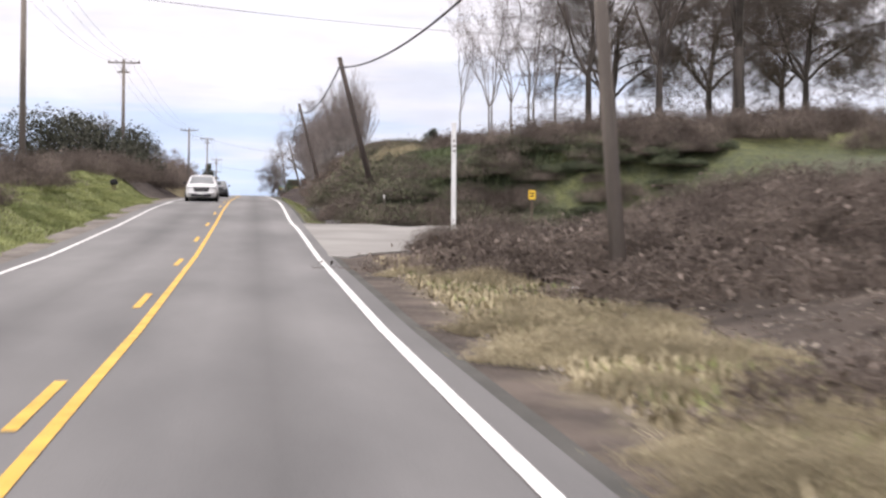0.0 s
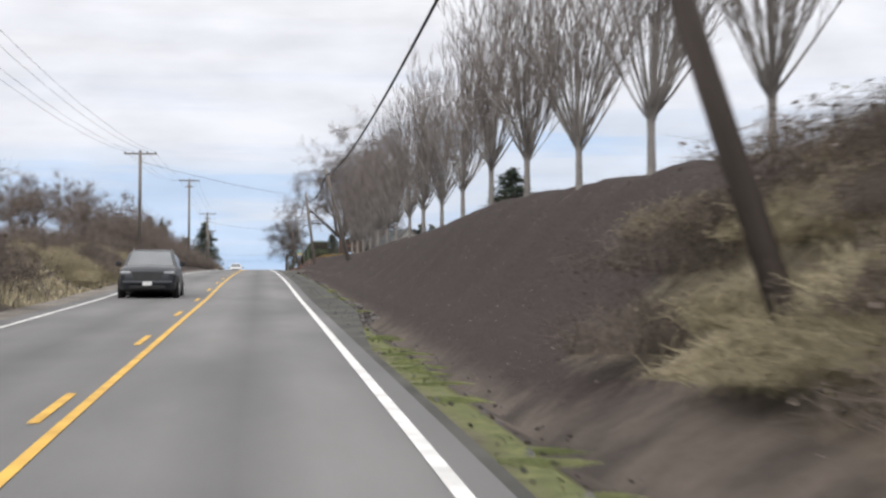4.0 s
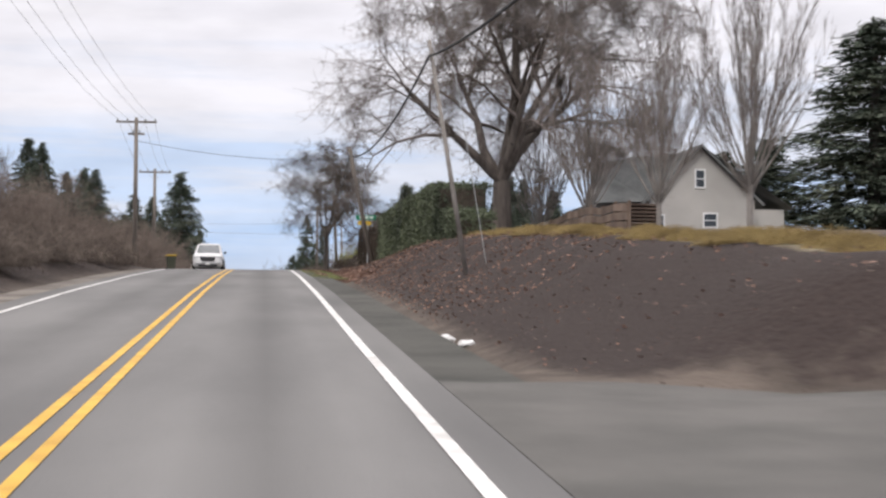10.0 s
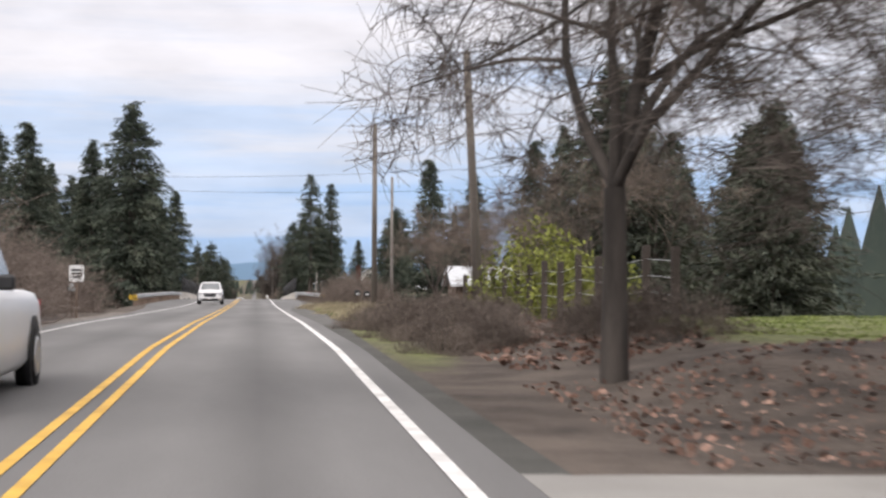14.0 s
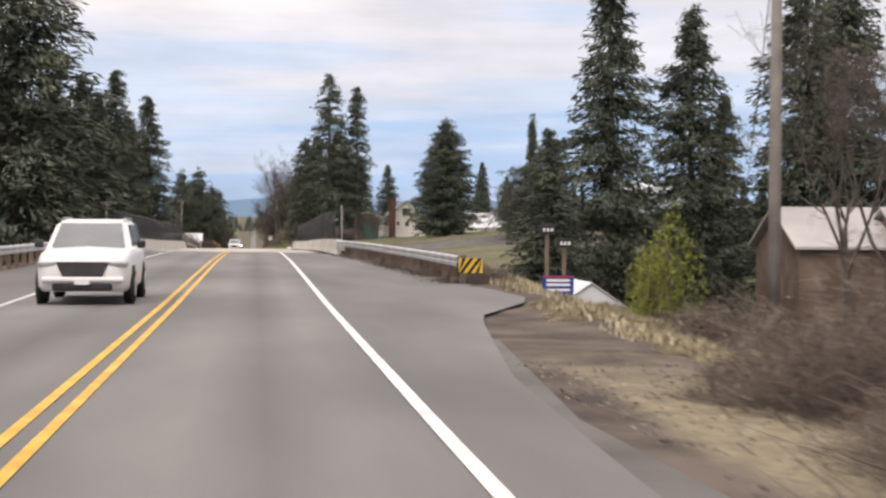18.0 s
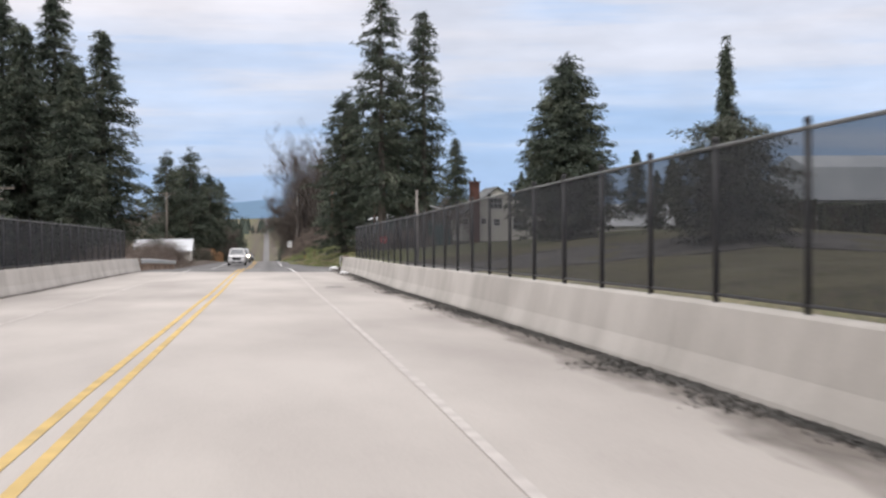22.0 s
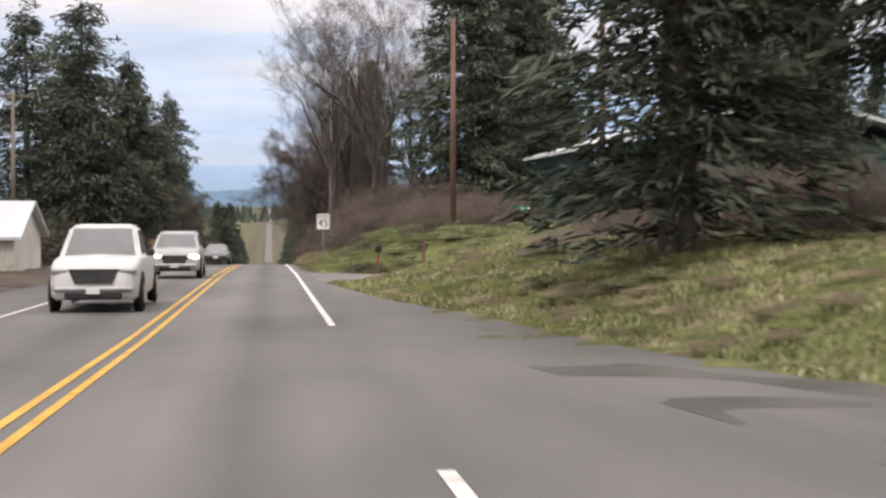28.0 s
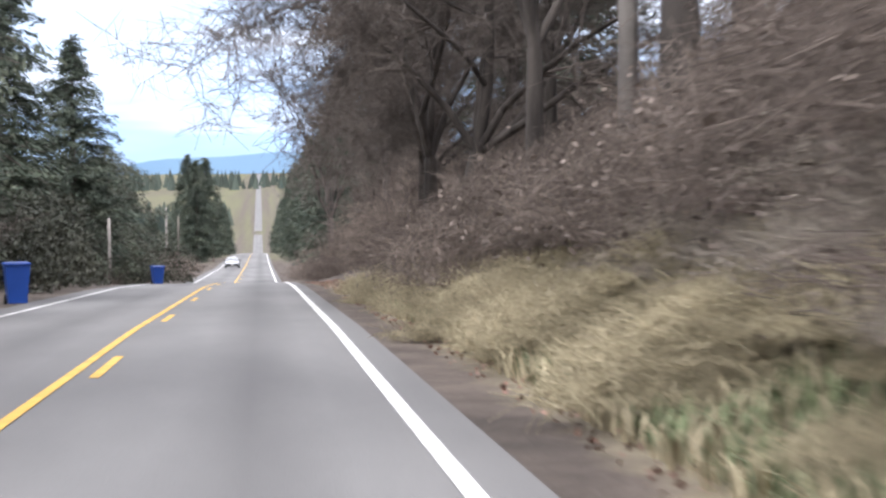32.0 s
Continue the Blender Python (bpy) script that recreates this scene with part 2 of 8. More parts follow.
M = {
    "asphalt": road_mat(),
    "shoulder": noise_mat("shoulder_asphalt", (0.080, 0.078, 0.074), (0.130, 0.124, 0.118), scale=1.5, rough=0.9, bump=0.35, fine=45),
    "verge": noise_mat("dark_shoulder_asphalt", (0.048, 0.048, 0.043), (0.086, 0.083, 0.076), scale=1.5, rough=0.92, bump=0.4, fine=45),
    "stain": noise_mat("damp_dirt", (0.055, 0.048, 0.043), (0.13, 0.115, 0.10), scale=3, rough=0.95, bump=0.4, fine=25),
    "wornyellow": noise_mat("worn_yellow_paint", (0.46, 0.33, 0.13), (0.62, 0.44, 0.16), scale=6, rough=0.7, bump=0.1, fine=40),
    # car glass: base colour lightened to grey to stand in for reflected sky
    "carglass": noise_mat("sky_greyed_car_glass", (0.10, 0.108, 0.115), (0.17, 0.18, 0.19), scale=0.8, rough=0.12, bump=0, fine=3, spec=0.8),
    "gravel": noise_mat("gravel", (0.12, 0.105, 0.095), (0.24, 0.215, 0.19), scale=2, rough=0.95, bump=0.8, fine=30, bdist=0.04),
    "drive": noise_mat("drive_concrete", (0.20, 0.19, 0.18), (0.28, 0.27, 0.255), scale=1.0, rough=0.9, bump=0.3, fine=30),
    "deck": noise_mat("deck_concrete", (0.34, 0.312, 0.29), (0.47, 0.437, 0.405), scale=0.9, rough=0.85, bump=0.2, fine=35, stretch=(1, 0.25, 1)),
    "barrier": noise_mat("barrier_concrete", (0.40, 0.375, 0.345), (0.53, 0.50, 0.465), scale=1.5, rough=0.85, bump=0.15, fine=25),
    "white": noise_mat("white_line_paint", (0.50, 0.49, 0.48), (0.78, 0.77, 0.76), scale=6, rough=0.6, bump=0.2, fine=60),
    "worn": noise_mat("worn_white_paint", (0.385, 0.356, 0.333), (0.51, 0.48, 0.45), scale=6, rough=0.7, bump=0.1, fine=40),
    "yellow": noise_mat("yellow_line_paint", (0.48, 0.27, 0.035), (0.70, 0.42, 0.06), scale=6, rough=0.6, bump=0.2, fine=60),
    "rail": noise_mat("galvanised_steel", (0.42, 0.44, 0.45), (0.62, 0.63, 0.64), scale=3, rough=0.42, bump=0.05, fine=30, metal=0.7),
    "pole": noise_mat("pole_wood", (0.11, 0.095, 0.085), (0.23, 0.20, 0.175), scale=3, rough=0.9, bump=0.5, fine=30, stretch=(3, 3, 0.3)),
    "darkpole": noise_mat("tarred_pole", (0.045, 0.036, 0.032), (0.10, 0.08, 0.07), scale=3, rough=0.85, bump=0.5, fine=30, stretch=(3, 3, 0.3)),
    "redpole": noise_mat("brown_pole", (0.12, 0.07, 0.055), (0.22, 0.14, 0.11), scale=3, rough=0.9, bump=0.5, fine=30, stretch=(3, 3, 0.3)),
    "bark": noise_mat("bark", (0.070, 0.058, 0.052), (0.17, 0.145, 0.13), scale=3, rough=0.95, bump=0.7, fine=20, stretch=(3, 3, 0.6)),
    "darkbark": noise_mat("dark_bark", (0.036, 0.031, 0.028), (0.10, 0.086, 0.077), scale=3, rough=0.95, bump=0.7, fine=20, stretch=(3, 3, 0.6)),
    "darktwig": noise_mat("dark_twigs", (0.07, 0.058, 0.05), (0.155, 0.13, 0.115), scale=3, rough=0.95, bump=0, island=0.35),
    "palebark": noise_mat("pale_bark", (0.16, 0.145, 0.135), (0.30, 0.275, 0.255), scale=3, rough=0.95, bump=0.4, fine=20),
    "twig": noise_mat("twigs", (0.12, 0.095, 0.08), (0.24, 0.195, 0.17), scale=3, rough=0.95, bump=0, island=0.35),
    "twiggrey": noise_mat("grey_twigs", (0.14, 0.12, 0.11), (0.24, 0.205, 0.19), scale=3, rough=0.95, bump=0, island=0.3),
    "needle": noise_mat("conifer_needles", (0.052, 0.064, 0.050), (0.118, 0.132, 0.096), scale=1.2, rough=0.8, bump=0, island=0.5, c3=(0.058, 0.074, 0.054)),
    "needle2": noise_mat("dull_conifer_needles", (0.046, 0.056, 0.044), (0.095, 0.105, 0.076), scale=1.2, rough=0.8, bump=0, island=0.4),
    "leaf": noise_mat("evergreen_leaves", (0.045, 0.062, 0.034), (0.12, 0.15, 0.08), scale=1.5, rough=0.6, bump=0, island=0.5),
    "laurel": noise_mat("laurel_leaves", (0.037, 0.048, 0.030), (0.130, 0.152, 0.090), scale=0.8, rough=0.6, bump=0, island=0.5),
    "brownleaf": noise_mat("brown_hedge_leaves", (0.030, 0.023, 0.018), (0.072, 0.055, 0.043), scale=1.5, rough=0.8, bump=0, island=0.4),
    "lawn": noise_mat("bright_lawn_grass", (0.12, 0.16, 0.045), (0.22, 0.26, 0.085), scale=0.5, rough=0.9, bump=0, island=0.35),
    "ivy": noise_mat("dark_shrub_leaves", (0.035, 0.040, 0.028), (0.075, 0.075, 0.055), scale=1.5, rough=0.7, bump=0, island=0.5),
    "bramble": noise_mat("dead_brambles", (0.075, 0.058, 0.050), (0.22, 0.18, 0.155), scale=1.0, rough=0.95, bump=0, island=0.5, c3=(0.13, 0.105, 0.09)),
    "bramblegreen": noise_mat("green_brambles", (0.06, 0.068, 0.042), (0.145, 0.15, 0.09), scale=0.7, rough=0.9, bump=0, island=0.5),
    "straw": noise_mat("dry_grass", (0.23, 0.196, 0.13), (0.46, 0.40, 0.27), scale=1.0, rough=0.95, bump=0, island=0.4),
    "golden": noise_mat("golden_grass", (0.20, 0.145, 0.065), (0.36, 0.27, 0.12), scale=1.0, rough=0.95, bump=0, island=0.4),
    "palebramble": noise_mat("pale_dead_brambles", (0.15, 0.125, 0.105), (0.33, 0.29, 0.245), scale=1.0, rough=0.95, bump=0, island=0.5),
    "cover": noise_mat("dark_ground_cover_leaves", (0.055, 0.068, 0.042), (0.12, 0.135, 0.080), scale=0.6, rough=0.85, bump=0, island=0.5),
    "palecover": noise_mat("pale_grey_green_leaves", (0.135, 0.155, 0.082), (0.30, 0.315, 0.17), scale=0.7, rough=0.85, bump=0, island=0.5),
    "darkgrass": noise_mat("dull_green_grass", (0.075, 0.098, 0.052), (0.165, 0.195, 0.105), scale=0.6, rough=0.9, bump=0, island=0.45),
    "grass": noise_mat("green_grass", (0.135, 0.165, 0.066), (0.31, 0.335, 0.145), scale=0.8, rough=0.9, bump=0, island=0.45),
    "willow": noise_mat("yellow_green_shoots", (0.13, 0.15, 0.035), (0.24, 0.25, 0.06), scale=0.8, rough=0.9, bump=0, island=0.4),
    "deadleaf": noise_mat("fallen_leaves", (0.10, 0.055, 0.042), (0.29, 0.185, 0.145), scale=2, rough=0.85, bump=0, island=0.6),
    "rock": noise_mat("grey_rocks", (0.07, 0.066, 0.066), (0.26, 0.245, 0.24), scale=2, rough=0.9, bump=0.6, fine=12, objrand=0.5),
    "screen": clear_part(noise_mat("dark_mesh_screen", (0.009, 0.010, 0.013), (0.020, 0.022, 0.027), scale=1.0, rough=0.9, bump=0, fine=8), 0.73),
    "black": noise_mat("black_steel", (0.015, 0.015, 0.017), (0.04, 0.04, 0.042), scale=4, rough=0.55, bump=0.05),
    "wallwhite": noise_mat("white_siding_paint", (0.62, 0.60, 0.55), (0.78, 0.76, 0.71), scale=1, rough=0.7, bump=0.1, fine=15),
    "roofgrey": noise_mat("grey_shingles", (0.10, 0.105, 0.105), (0.20, 0.205, 0.205), scale=2, rough=0.9, bump=0.5, fine=10),
    "roofwhite": noise_mat("pale_metal_roof", (0.46, 0.475, 0.50), (0.64, 0.66, 0.69), scale=0.6, rough=0.5, bump=0.1, fine=10),
    "siding": noise_mat("grey_beige_siding", (0.36, 0.345, 0.325), (0.47, 0.45, 0.425), scale=1, rough=0.75, bump=0.1, fine=15),
    "barnroof": noise_mat("silvery_blue_roof", (0.36, 0.395, 0.43), (0.46, 0.495, 0.53), scale=0.6, rough=0.5, bump=0.1, fine=10),
    "apron": noise_mat("worn_pale_asphalt", (0.150, 0.142, 0.136), (0.205, 0.195, 0.187), scale=1.0, rough=0.9, bump=0.3, fine=40),
    "roofpale": noise_mat("weathered_pale_roof", (0.27, 0.255, 0.25), (0.40, 0.385, 0.38), scale=0.8, rough=0.7, bump=0.2, fine=10),
    "teal": noise_mat("teal_metal_siding", (0.030, 0.066, 0.070), (0.052, 0.098, 0.100), scale=0.8, rough=0.55, bump=0.1, fine=10),
    "brick": noise_mat("chimney_brick", (0.10, 0.055, 0.048), (0.17, 0.085, 0.070), scale=4, rough=0.9, bump=0.5, fine=14),
    "glass": noise_mat("dark_window_glass", (0.02, 0.024, 0.028), (0.05, 0.056, 0.062), scale=1, rough=0.08, bump=0, spec=0.5),
    "brownwood": noise_mat("weathered_boards", (0.10, 0.07, 0.055), (0.20, 0.15, 0.12), scale=2, rough=0.9, bump=0.4, fine=16, objrand=0.25),
    "cedar": noise_mat("cedar_boards", (0.30, 0.16, 0.075), (0.46, 0.27, 0.13), scale=2, rough=0.85, bump=0.3, fine=16, objrand=0.25),
    "redmetal": noise_mat("rusty_red_roof", (0.26, 0.085, 0.06), (0.42, 0.15, 0.11), scale=1.5, rough=0.7, bump=0.2, fine=10),
    # the ridge's blue is distance haze painted into the base colour
    "mountain": noise_mat("hazed_far_ridge", (0.20, 0.33, 0.50), (0.26, 0.40, 0.58), scale=0.002, rough=1, bump=0, fine=0.01),
    "farwood": noise_mat("far_woods", (0.040, 0.055, 0.048), (0.075, 0.088, 0.070), scale=0.05, rough=1, bump=0, fine=0.8, island=0.3),
    "tyre": noise_mat("tyre_rubber", (0.012, 0.012, 0.012), (0.03, 0.03, 0.03), scale=6, rough=0.9, bump=0.2),
    "rim": noise_mat("alloy_rim", (0.32, 0.33, 0.34), (0.5, 0.5, 0.51), scale=6, rough=0.35, bump=0, metal=0.8),
    "signwhite": noise_mat("sign_white_sheet", (0.66, 0.66, 0.66), (0.80, 0.80, 0.80), scale=3, rough=0.5, bump=0.03),
    "signblack": noise_mat("sign_black_ink", (0.012, 0.012, 0.014), (0.025, 0.025, 0.028), scale=6, rough=0.5, bump=0),
    "signyellow": noise_mat("sign_yellow_sheet", (0.60, 0.38, 0.03), (0.72, 0.48, 0.05), scale=3, rough=0.5, bump=0),
    "signgreen": noise_mat("sign_green_sheet", (0.01, 0.16, 0.09), (0.02, 0.22, 0.12), scale=3, rough=0.5, bump=0),
    "signred": noise_mat("sign_red_sheet", (0.36, 0.02, 0.03), (0.46, 0.04, 0.05), scale=3, rough=0.5, bump=0),
    "bluebin": noise_mat("blue_plastic", (0.012, 0.045, 0.22), (0.02, 0.07, 0.32), scale=2, rough=0.45, bump=0.05),
    "wire": noise_mat("cable_sheath", (0.02, 0.02, 0.022), (0.045, 0.045, 0.048), scale=2, rough=0.7, bump=0),
}


def paint_mat(name, c, rough=0.3):
    m = noise_mat(name, tuple(v * 0.88 for v in c), c, scale=0.6, rough=rough, bump=0.02, fine=6, spec=0.5)
    return m


# ---- mesh tools ----
def mesh(name, verts, faces, mat, smooth=False):
    me = bpy.data.meshes.new(name)
    me.from_pydata([tuple(map(float, v)) for v in verts], [], [tuple(map(int, f)) for f in faces])
    for x in (mat if isinstance(mat, (list, tuple)) else [mat]):
        me.materials.append(x)
    if smooth:
        me.polygons.foreach_set("use_smooth", [True] * len(me.polygons))
    me.update()
    return me


def fast_mesh(name, verts, faces, mat):
    """Large meshes of equal-sided faces from arrays."""
    me = bpy.data.meshes.new(name)
    verts, faces = np.asarray(verts, np.float32), np.asarray(faces, np.int32)
    k = faces.shape[1]
    me.vertices.add(len(verts))
    me.vertices.foreach_set("co", verts.ravel())
    me.loops.add(faces.size)
    me.loops.foreach_set("vertex_index", faces.ravel())
    me.polygons.add(len(faces))
    me.polygons.foreach_set("loop_start", np.arange(0, faces.size, k, dtype=np.int32))
    me.update(calc_edges=True)
    me.materials.append(mat)
    return me


def thing(name, at=(0, 0, 0), rz=0.0, label="", category="", group="", kind=""):
    ob = new(name)
    ob.matrix_basis = pose(*at, 0, 0, rz)
    return tagged(ob, label, category, group, kind)


def part(name, me, parent, label="", at=None):
    ob = new(name, me)
    ob.parent = parent
    if at is not None:
        ob.matrix_basis = at
    return tagged(ob, label)


def single(name, me, at=(0, 0, 0), rz=0.0, label="", category="", group="", kind=""):
    ob = new(name, me)
    ob.matrix_basis = pose(*at, 0, 0, rz)
    return tagged(ob, label, category, group, kind)


def bm_mesh(name, bm, mat, smooth=False):
    me = bpy.data.meshes.new(name)
    bm.to_mesh(me)
    bm.free()
    me.materials.append(mat)
    if smooth:
        me.polygons.foreach_set("use_smooth", [True] * len(me.polygons))
    return me


def box_bm(x0, x1, y0, y1, z0, z1, bevel=0.0):
    bm = bmesh.new()
    bmesh.ops.create_cube(bm, size=1, matrix=Matrix.Translation(((x0 + x1) / 2, (y0 + y1) / 2, (z0 + z1) / 2)) @ Matrix.Diagonal((x1 - x0, y1 - y0, z1 - z0, 1)))
    if bevel:
        bmesh.ops.bevel(bm, geom=bm.edges[:], offset=bevel, segments=1, affect="EDGES")
    return bm


def box(name, x0, x1, y0, y1, z0, z1, mat, bevel=0.0):
    return bm_mesh(name, box_bm(x0, x1, y0, y1, z0, z1, bevel), mat)


def tubes(name, segs, mat, sides=3):
    """Tapered prisms along segments (x0 y0 z0 r0 x1 y1 z1 r1)."""
    s = np.asarray(segs, float)
    p, q, r0, r1 = s[:, 0:3], s[:, 4:7], s[:, 3], s[:, 7]
    d = q - p
    d /= np.maximum(np.linalg.norm(d, axis=1), 1e-6)[:, None]
    up = np.where(np.abs(d[:, 2:3]) > 0.9, np.array([[1.0, 0, 0]]), np.array([[0, 0, 1.0]]))
    a = np.cross(d, up)
    a /= np.linalg.norm(a, axis=1)[:, None]
    b = np.cross(d, a)
    ang = np.arange(sides) * 2 * np.pi / sides
    ring = a[:, None] * np.cos(ang)[None, :, None] + b[:, None] * np.sin(ang)[None, :, None]
    v = np.concatenate([p[:, None] + ring * r0[:, None, None], q[:, None] + ring * r1[:, None, None]], 1)
    n = len(s)
    i = np.arange(sides)
    j = (i + 1) % sides
    f = np.stack([i, i + sides, j + sides, j], 1)
    f = (f[None] + (np.arange(n) * 2 * sides)[:, None, None]).reshape(-1, 4)
    return fast_mesh(name, v.reshape(-1, 3), f, mat)


def tube_path(name, pts, r, mat, sides=5):
    """One continuous tube along a line of points."""
    p = np.asarray(pts, float)
    d = np.gradient(p, axis=0)
    d /= np.linalg.norm(d, axis=1)[:, None]
    a = np.cross(d, np.array([[0, 0, 1.0]]))
    a /= np.linalg.norm(a, axis=1)[:, None]
    b = np.cross(d, a)
    ang = np.arange(sides) * 2 * np.pi / sides
    v = p[:, None] + r * (a[:, None] * np.cos(ang)[None, :, None] + b[:, None] * np.sin(ang)[None, :, None])
    i, j = np.meshgrid(np.arange(len(p) - 1), np.arange(sides), indexing="ij")
    k = (j + 1) % sides
    f = np.stack([i * sides + j, (i + 1) * sides + j, (i + 1) * sides + k, i * sides + k], -1).reshape(-1, 4)
    return fast_mesh(name, v.reshape(-1, 3), f, mat)


def shards(name, centres, size, mat, seed, flat=0.0, aspect=0.5, droop=None):
    """One small bent leaf (two triangles in a kite) at each centre, turned at random."""
    r = np.random.RandomState(seed)
    c = np.asarray(centres, float)
    n = len(c)
    u = r.normal(size=(n, 3))
    u[:, 2] *= 1 - flat
    if droop is not None:
        u = droop + 0.35 * u
    u /= np.linalg.norm(u, axis=1)[:, None]
    w = np.cross(u, r.normal(size=(n, 3)))
    w /= np.maximum(np.linalg.norm(w, axis=1), 1e-6)[:, None]
    k = (size * (0.6 + 0.8 * r.rand(n)))[:, None]
    v = np.stack([c - u * k, c + w * k * aspect, c + u * k, c - w * k * aspect], 1)
    f = np.arange(4 * n).reshape(n, 4)
    return fast_mesh(name, v.reshape(-1, 3), f, mat)


# ---- the lie of the land ----
PROFILE_Z = [-2.62, -1.56, -0.49, 0.78, 2.28, 3.87, 5.28, 6.53, 7.72, 8.89, 10.16, 11.34, 12.46, 13.55, 14.57, 15.61, 16.65, 17.58, 18.40, 19.01, 19.24, 19.18, 19.01, 18.86, 18.71, 18.60, 18.57, 18.52, 18.37, 18.15, 17.82, 17.45, 17.16, 16.84, 16.43, 15.88, 15.30, 14.91, 14.65, 14.39, 14.0, 13.5, 12.75]
P_Y = [-200.0] + [20.0 * i - 20 for i in range(len(PROFILE_Z))] + [852, 870, 916, 1000, 1118, 1300, 1500, 1700, 1900, 2300, 3000, 4200, 5200]
P_Z = [-12.0] + PROFILE_Z + [11.3, 10.3, 7.3, 3.9, 0.0, -8.0, -18.0, -29.0, -40.0, -34.0, -10.0, 20.0, 40.0]


def road_z(y):
    return np.interp(y, P_Y, P_Z)


# right bank: distance, toe, top edge, height of the top over the road, rise behind per metre
BANK_R = [(-60, 5.0, 13.0, 2.2, 0.02), (37, 5.0, 13.0, 1.5, 0.02), (42, 15.5, 22.0, 3.0, 0.02), (62.5, 15.5, 22.0, 3.0, 0.03), (66, 3.4, 11.5, 3.3, 0.06), (80, 3.4, 9.8, 2.9, 0.06),
          (95, 3.4, 9.2, 3.2, 0.04), (110, 3.4, 9.2, 3.6, 0.03), (127, 3.5, 8.8, 3.3, 0.02), (160, 3.6, 8.6, 3.4, 0.02), (180, 3.6, 8.6, 2.6, 0.02), (205, 3.6, 8.6, 2.2, 0.02), (230, 3.6, 8.4, 1.6, 0.02),
          (244, 3.6, 7.0, 1.45, 0.02), (254, 3.7, 6.3, 1.35, 0.02), (258.5, 12.0, 18.0, 1.0, 0.02), (271, 12.0, 18.0, 1.0, 0.02), (275.5, 3.6, 8.0, 1.4, 0.03), (305, 3.6, 8.4, 1.7, 0.02), (325, 3.6, 7.6, 1.6, 0.01), (345, 3.6, 7.0, 0.6, 0.0),
          (353, 5.0, 7.0, 0.15, 0.0), (366, 5.0, 7.0, 0.1, 0.0), (371, 3.2, 7.0, 0.5, 0.0), (400, 3.4, 7.0, 0.2, 0.0), (430, 3.1, 7.0, -0.2, -0.08), (445, 3.1, 7.0, -0.3, -0.09), (462, 4.5, 8.0, -0.5, -0.10), (484, 6.6, 10.0, -1.0, -0.10),
          (500, 7.6, 12.5, -2.4, -0.03), (530, 6.6, 14.0, -5.0, 0.0), (555, 4.9, 12.0, -6.0, 0.02), (628, 4.9, 12.0, -6.0, 0.02), (640, 5.2, 12.0, -2.6, 0.05), (650, 5.4, 14.0, -1.2, 0.04), (664, 7.0, 14.0, -0.5, 0.04), (676, 9.0, 16.0, -0.2, 0.05), (692, 11.0, 17.0, 0.1, 0.12),
          (700, 9.0, 17.0, 1.0, 0.10), (712, 6.2, 11.0, 1.4, 0.07), (719, 5.3, 10.0, 1.45, 0.07), (730, 4.0, 9.2, 1.5, 0.06), (741, 3.0, 9.2, 1.5, 0.05), (749, 2.5, 9.2, 1.5, 0.05), (751.5, 4.4, 9.5, 1.5, 0.05), (753.5, 7.5, 11.0, 1.6, 0.05), (759, 7.5, 11.0, 1.6, 0.05), (764, 3.6, 9.0, 1.9, 0.05), (780, 2.6, 8.0, 2.1, 0.05),
          (800, 2.6, 8.0, 3.0, 0.05), (860, 2.8, 9.0, 3.0, 0.03), (950, 3.0, 9.0, 1.0, 0.0), (1200, 4.0, 12.0, 0.5, 0.0)]
# left bank: distance, toe, top edge, height
BANK_L = [(-60, -6.6, -10.0, 0.8, 0.02), (60, -6.6, -10.0, 1.3, 0.02), (110, -6.6, -10.0, 1.8, 0.02), (200, -6.2, -9.0, 1.2, 0.01), (300, -6.2, -9.0, 0.8, 0.01), (365, -6.2, -9.0, 0.3, 0.0), (430, -6.4, -9.0, 0.0, -0.01),
          (480, -8.4, -11.0, -0.4, -0.03), (500, -9.4, -14.0, -2.4, -0.03), (530, -9.2, -16.0, -5.0, 0.0), (555, -8.8, -15.0, -6.0, 0.02), (640, -8.8, -15.0, -6.0, 0.02), (665, -9.2, -17.0, -4.5, 0.03), (690, -9.6, -15.0, -1.0, 0.01),
          (710, -10.0, -13.0, 0.0, 0.0), (770, -7.4, -9.0, 0.2, 0.0), (830, -6.4, -9.0, 0.2, -0.01), (1200, -6.4, -12.0, -0.5, -0.01)]
DITCH = [(-60, 0.0), (60, 0.0), (66, 0.55), (250, 0.5), (256, 0.0), (276, 0.0), (280, 0.35), (340, 0.2), (352, 0.0), (1200, 0.0)]


def table(rows, y):
    ys = [r[0] for r in rows]
    return [np.interp(y, ys, [r[k] for r in rows]) for k in range(1, len(rows[0]))]


def smooth01(t):
    t = np.clip(t, 0, 1)
    return t * t * (3 - 2 * t)


def wave(x, y, s, seed=0.0):
    """Cheap smooth unevenness made of sines."""
    return (np.sin(x * s + 1.3 * np.sin(y * s * 0.7 + seed)) + np.sin(y * s * 1.1 + 1.7 * np.sin(x * s * 0.6 + seed * 2)) + 0.6 * np.sin((x + y) * s * 1.9 + seed)) / 2.6


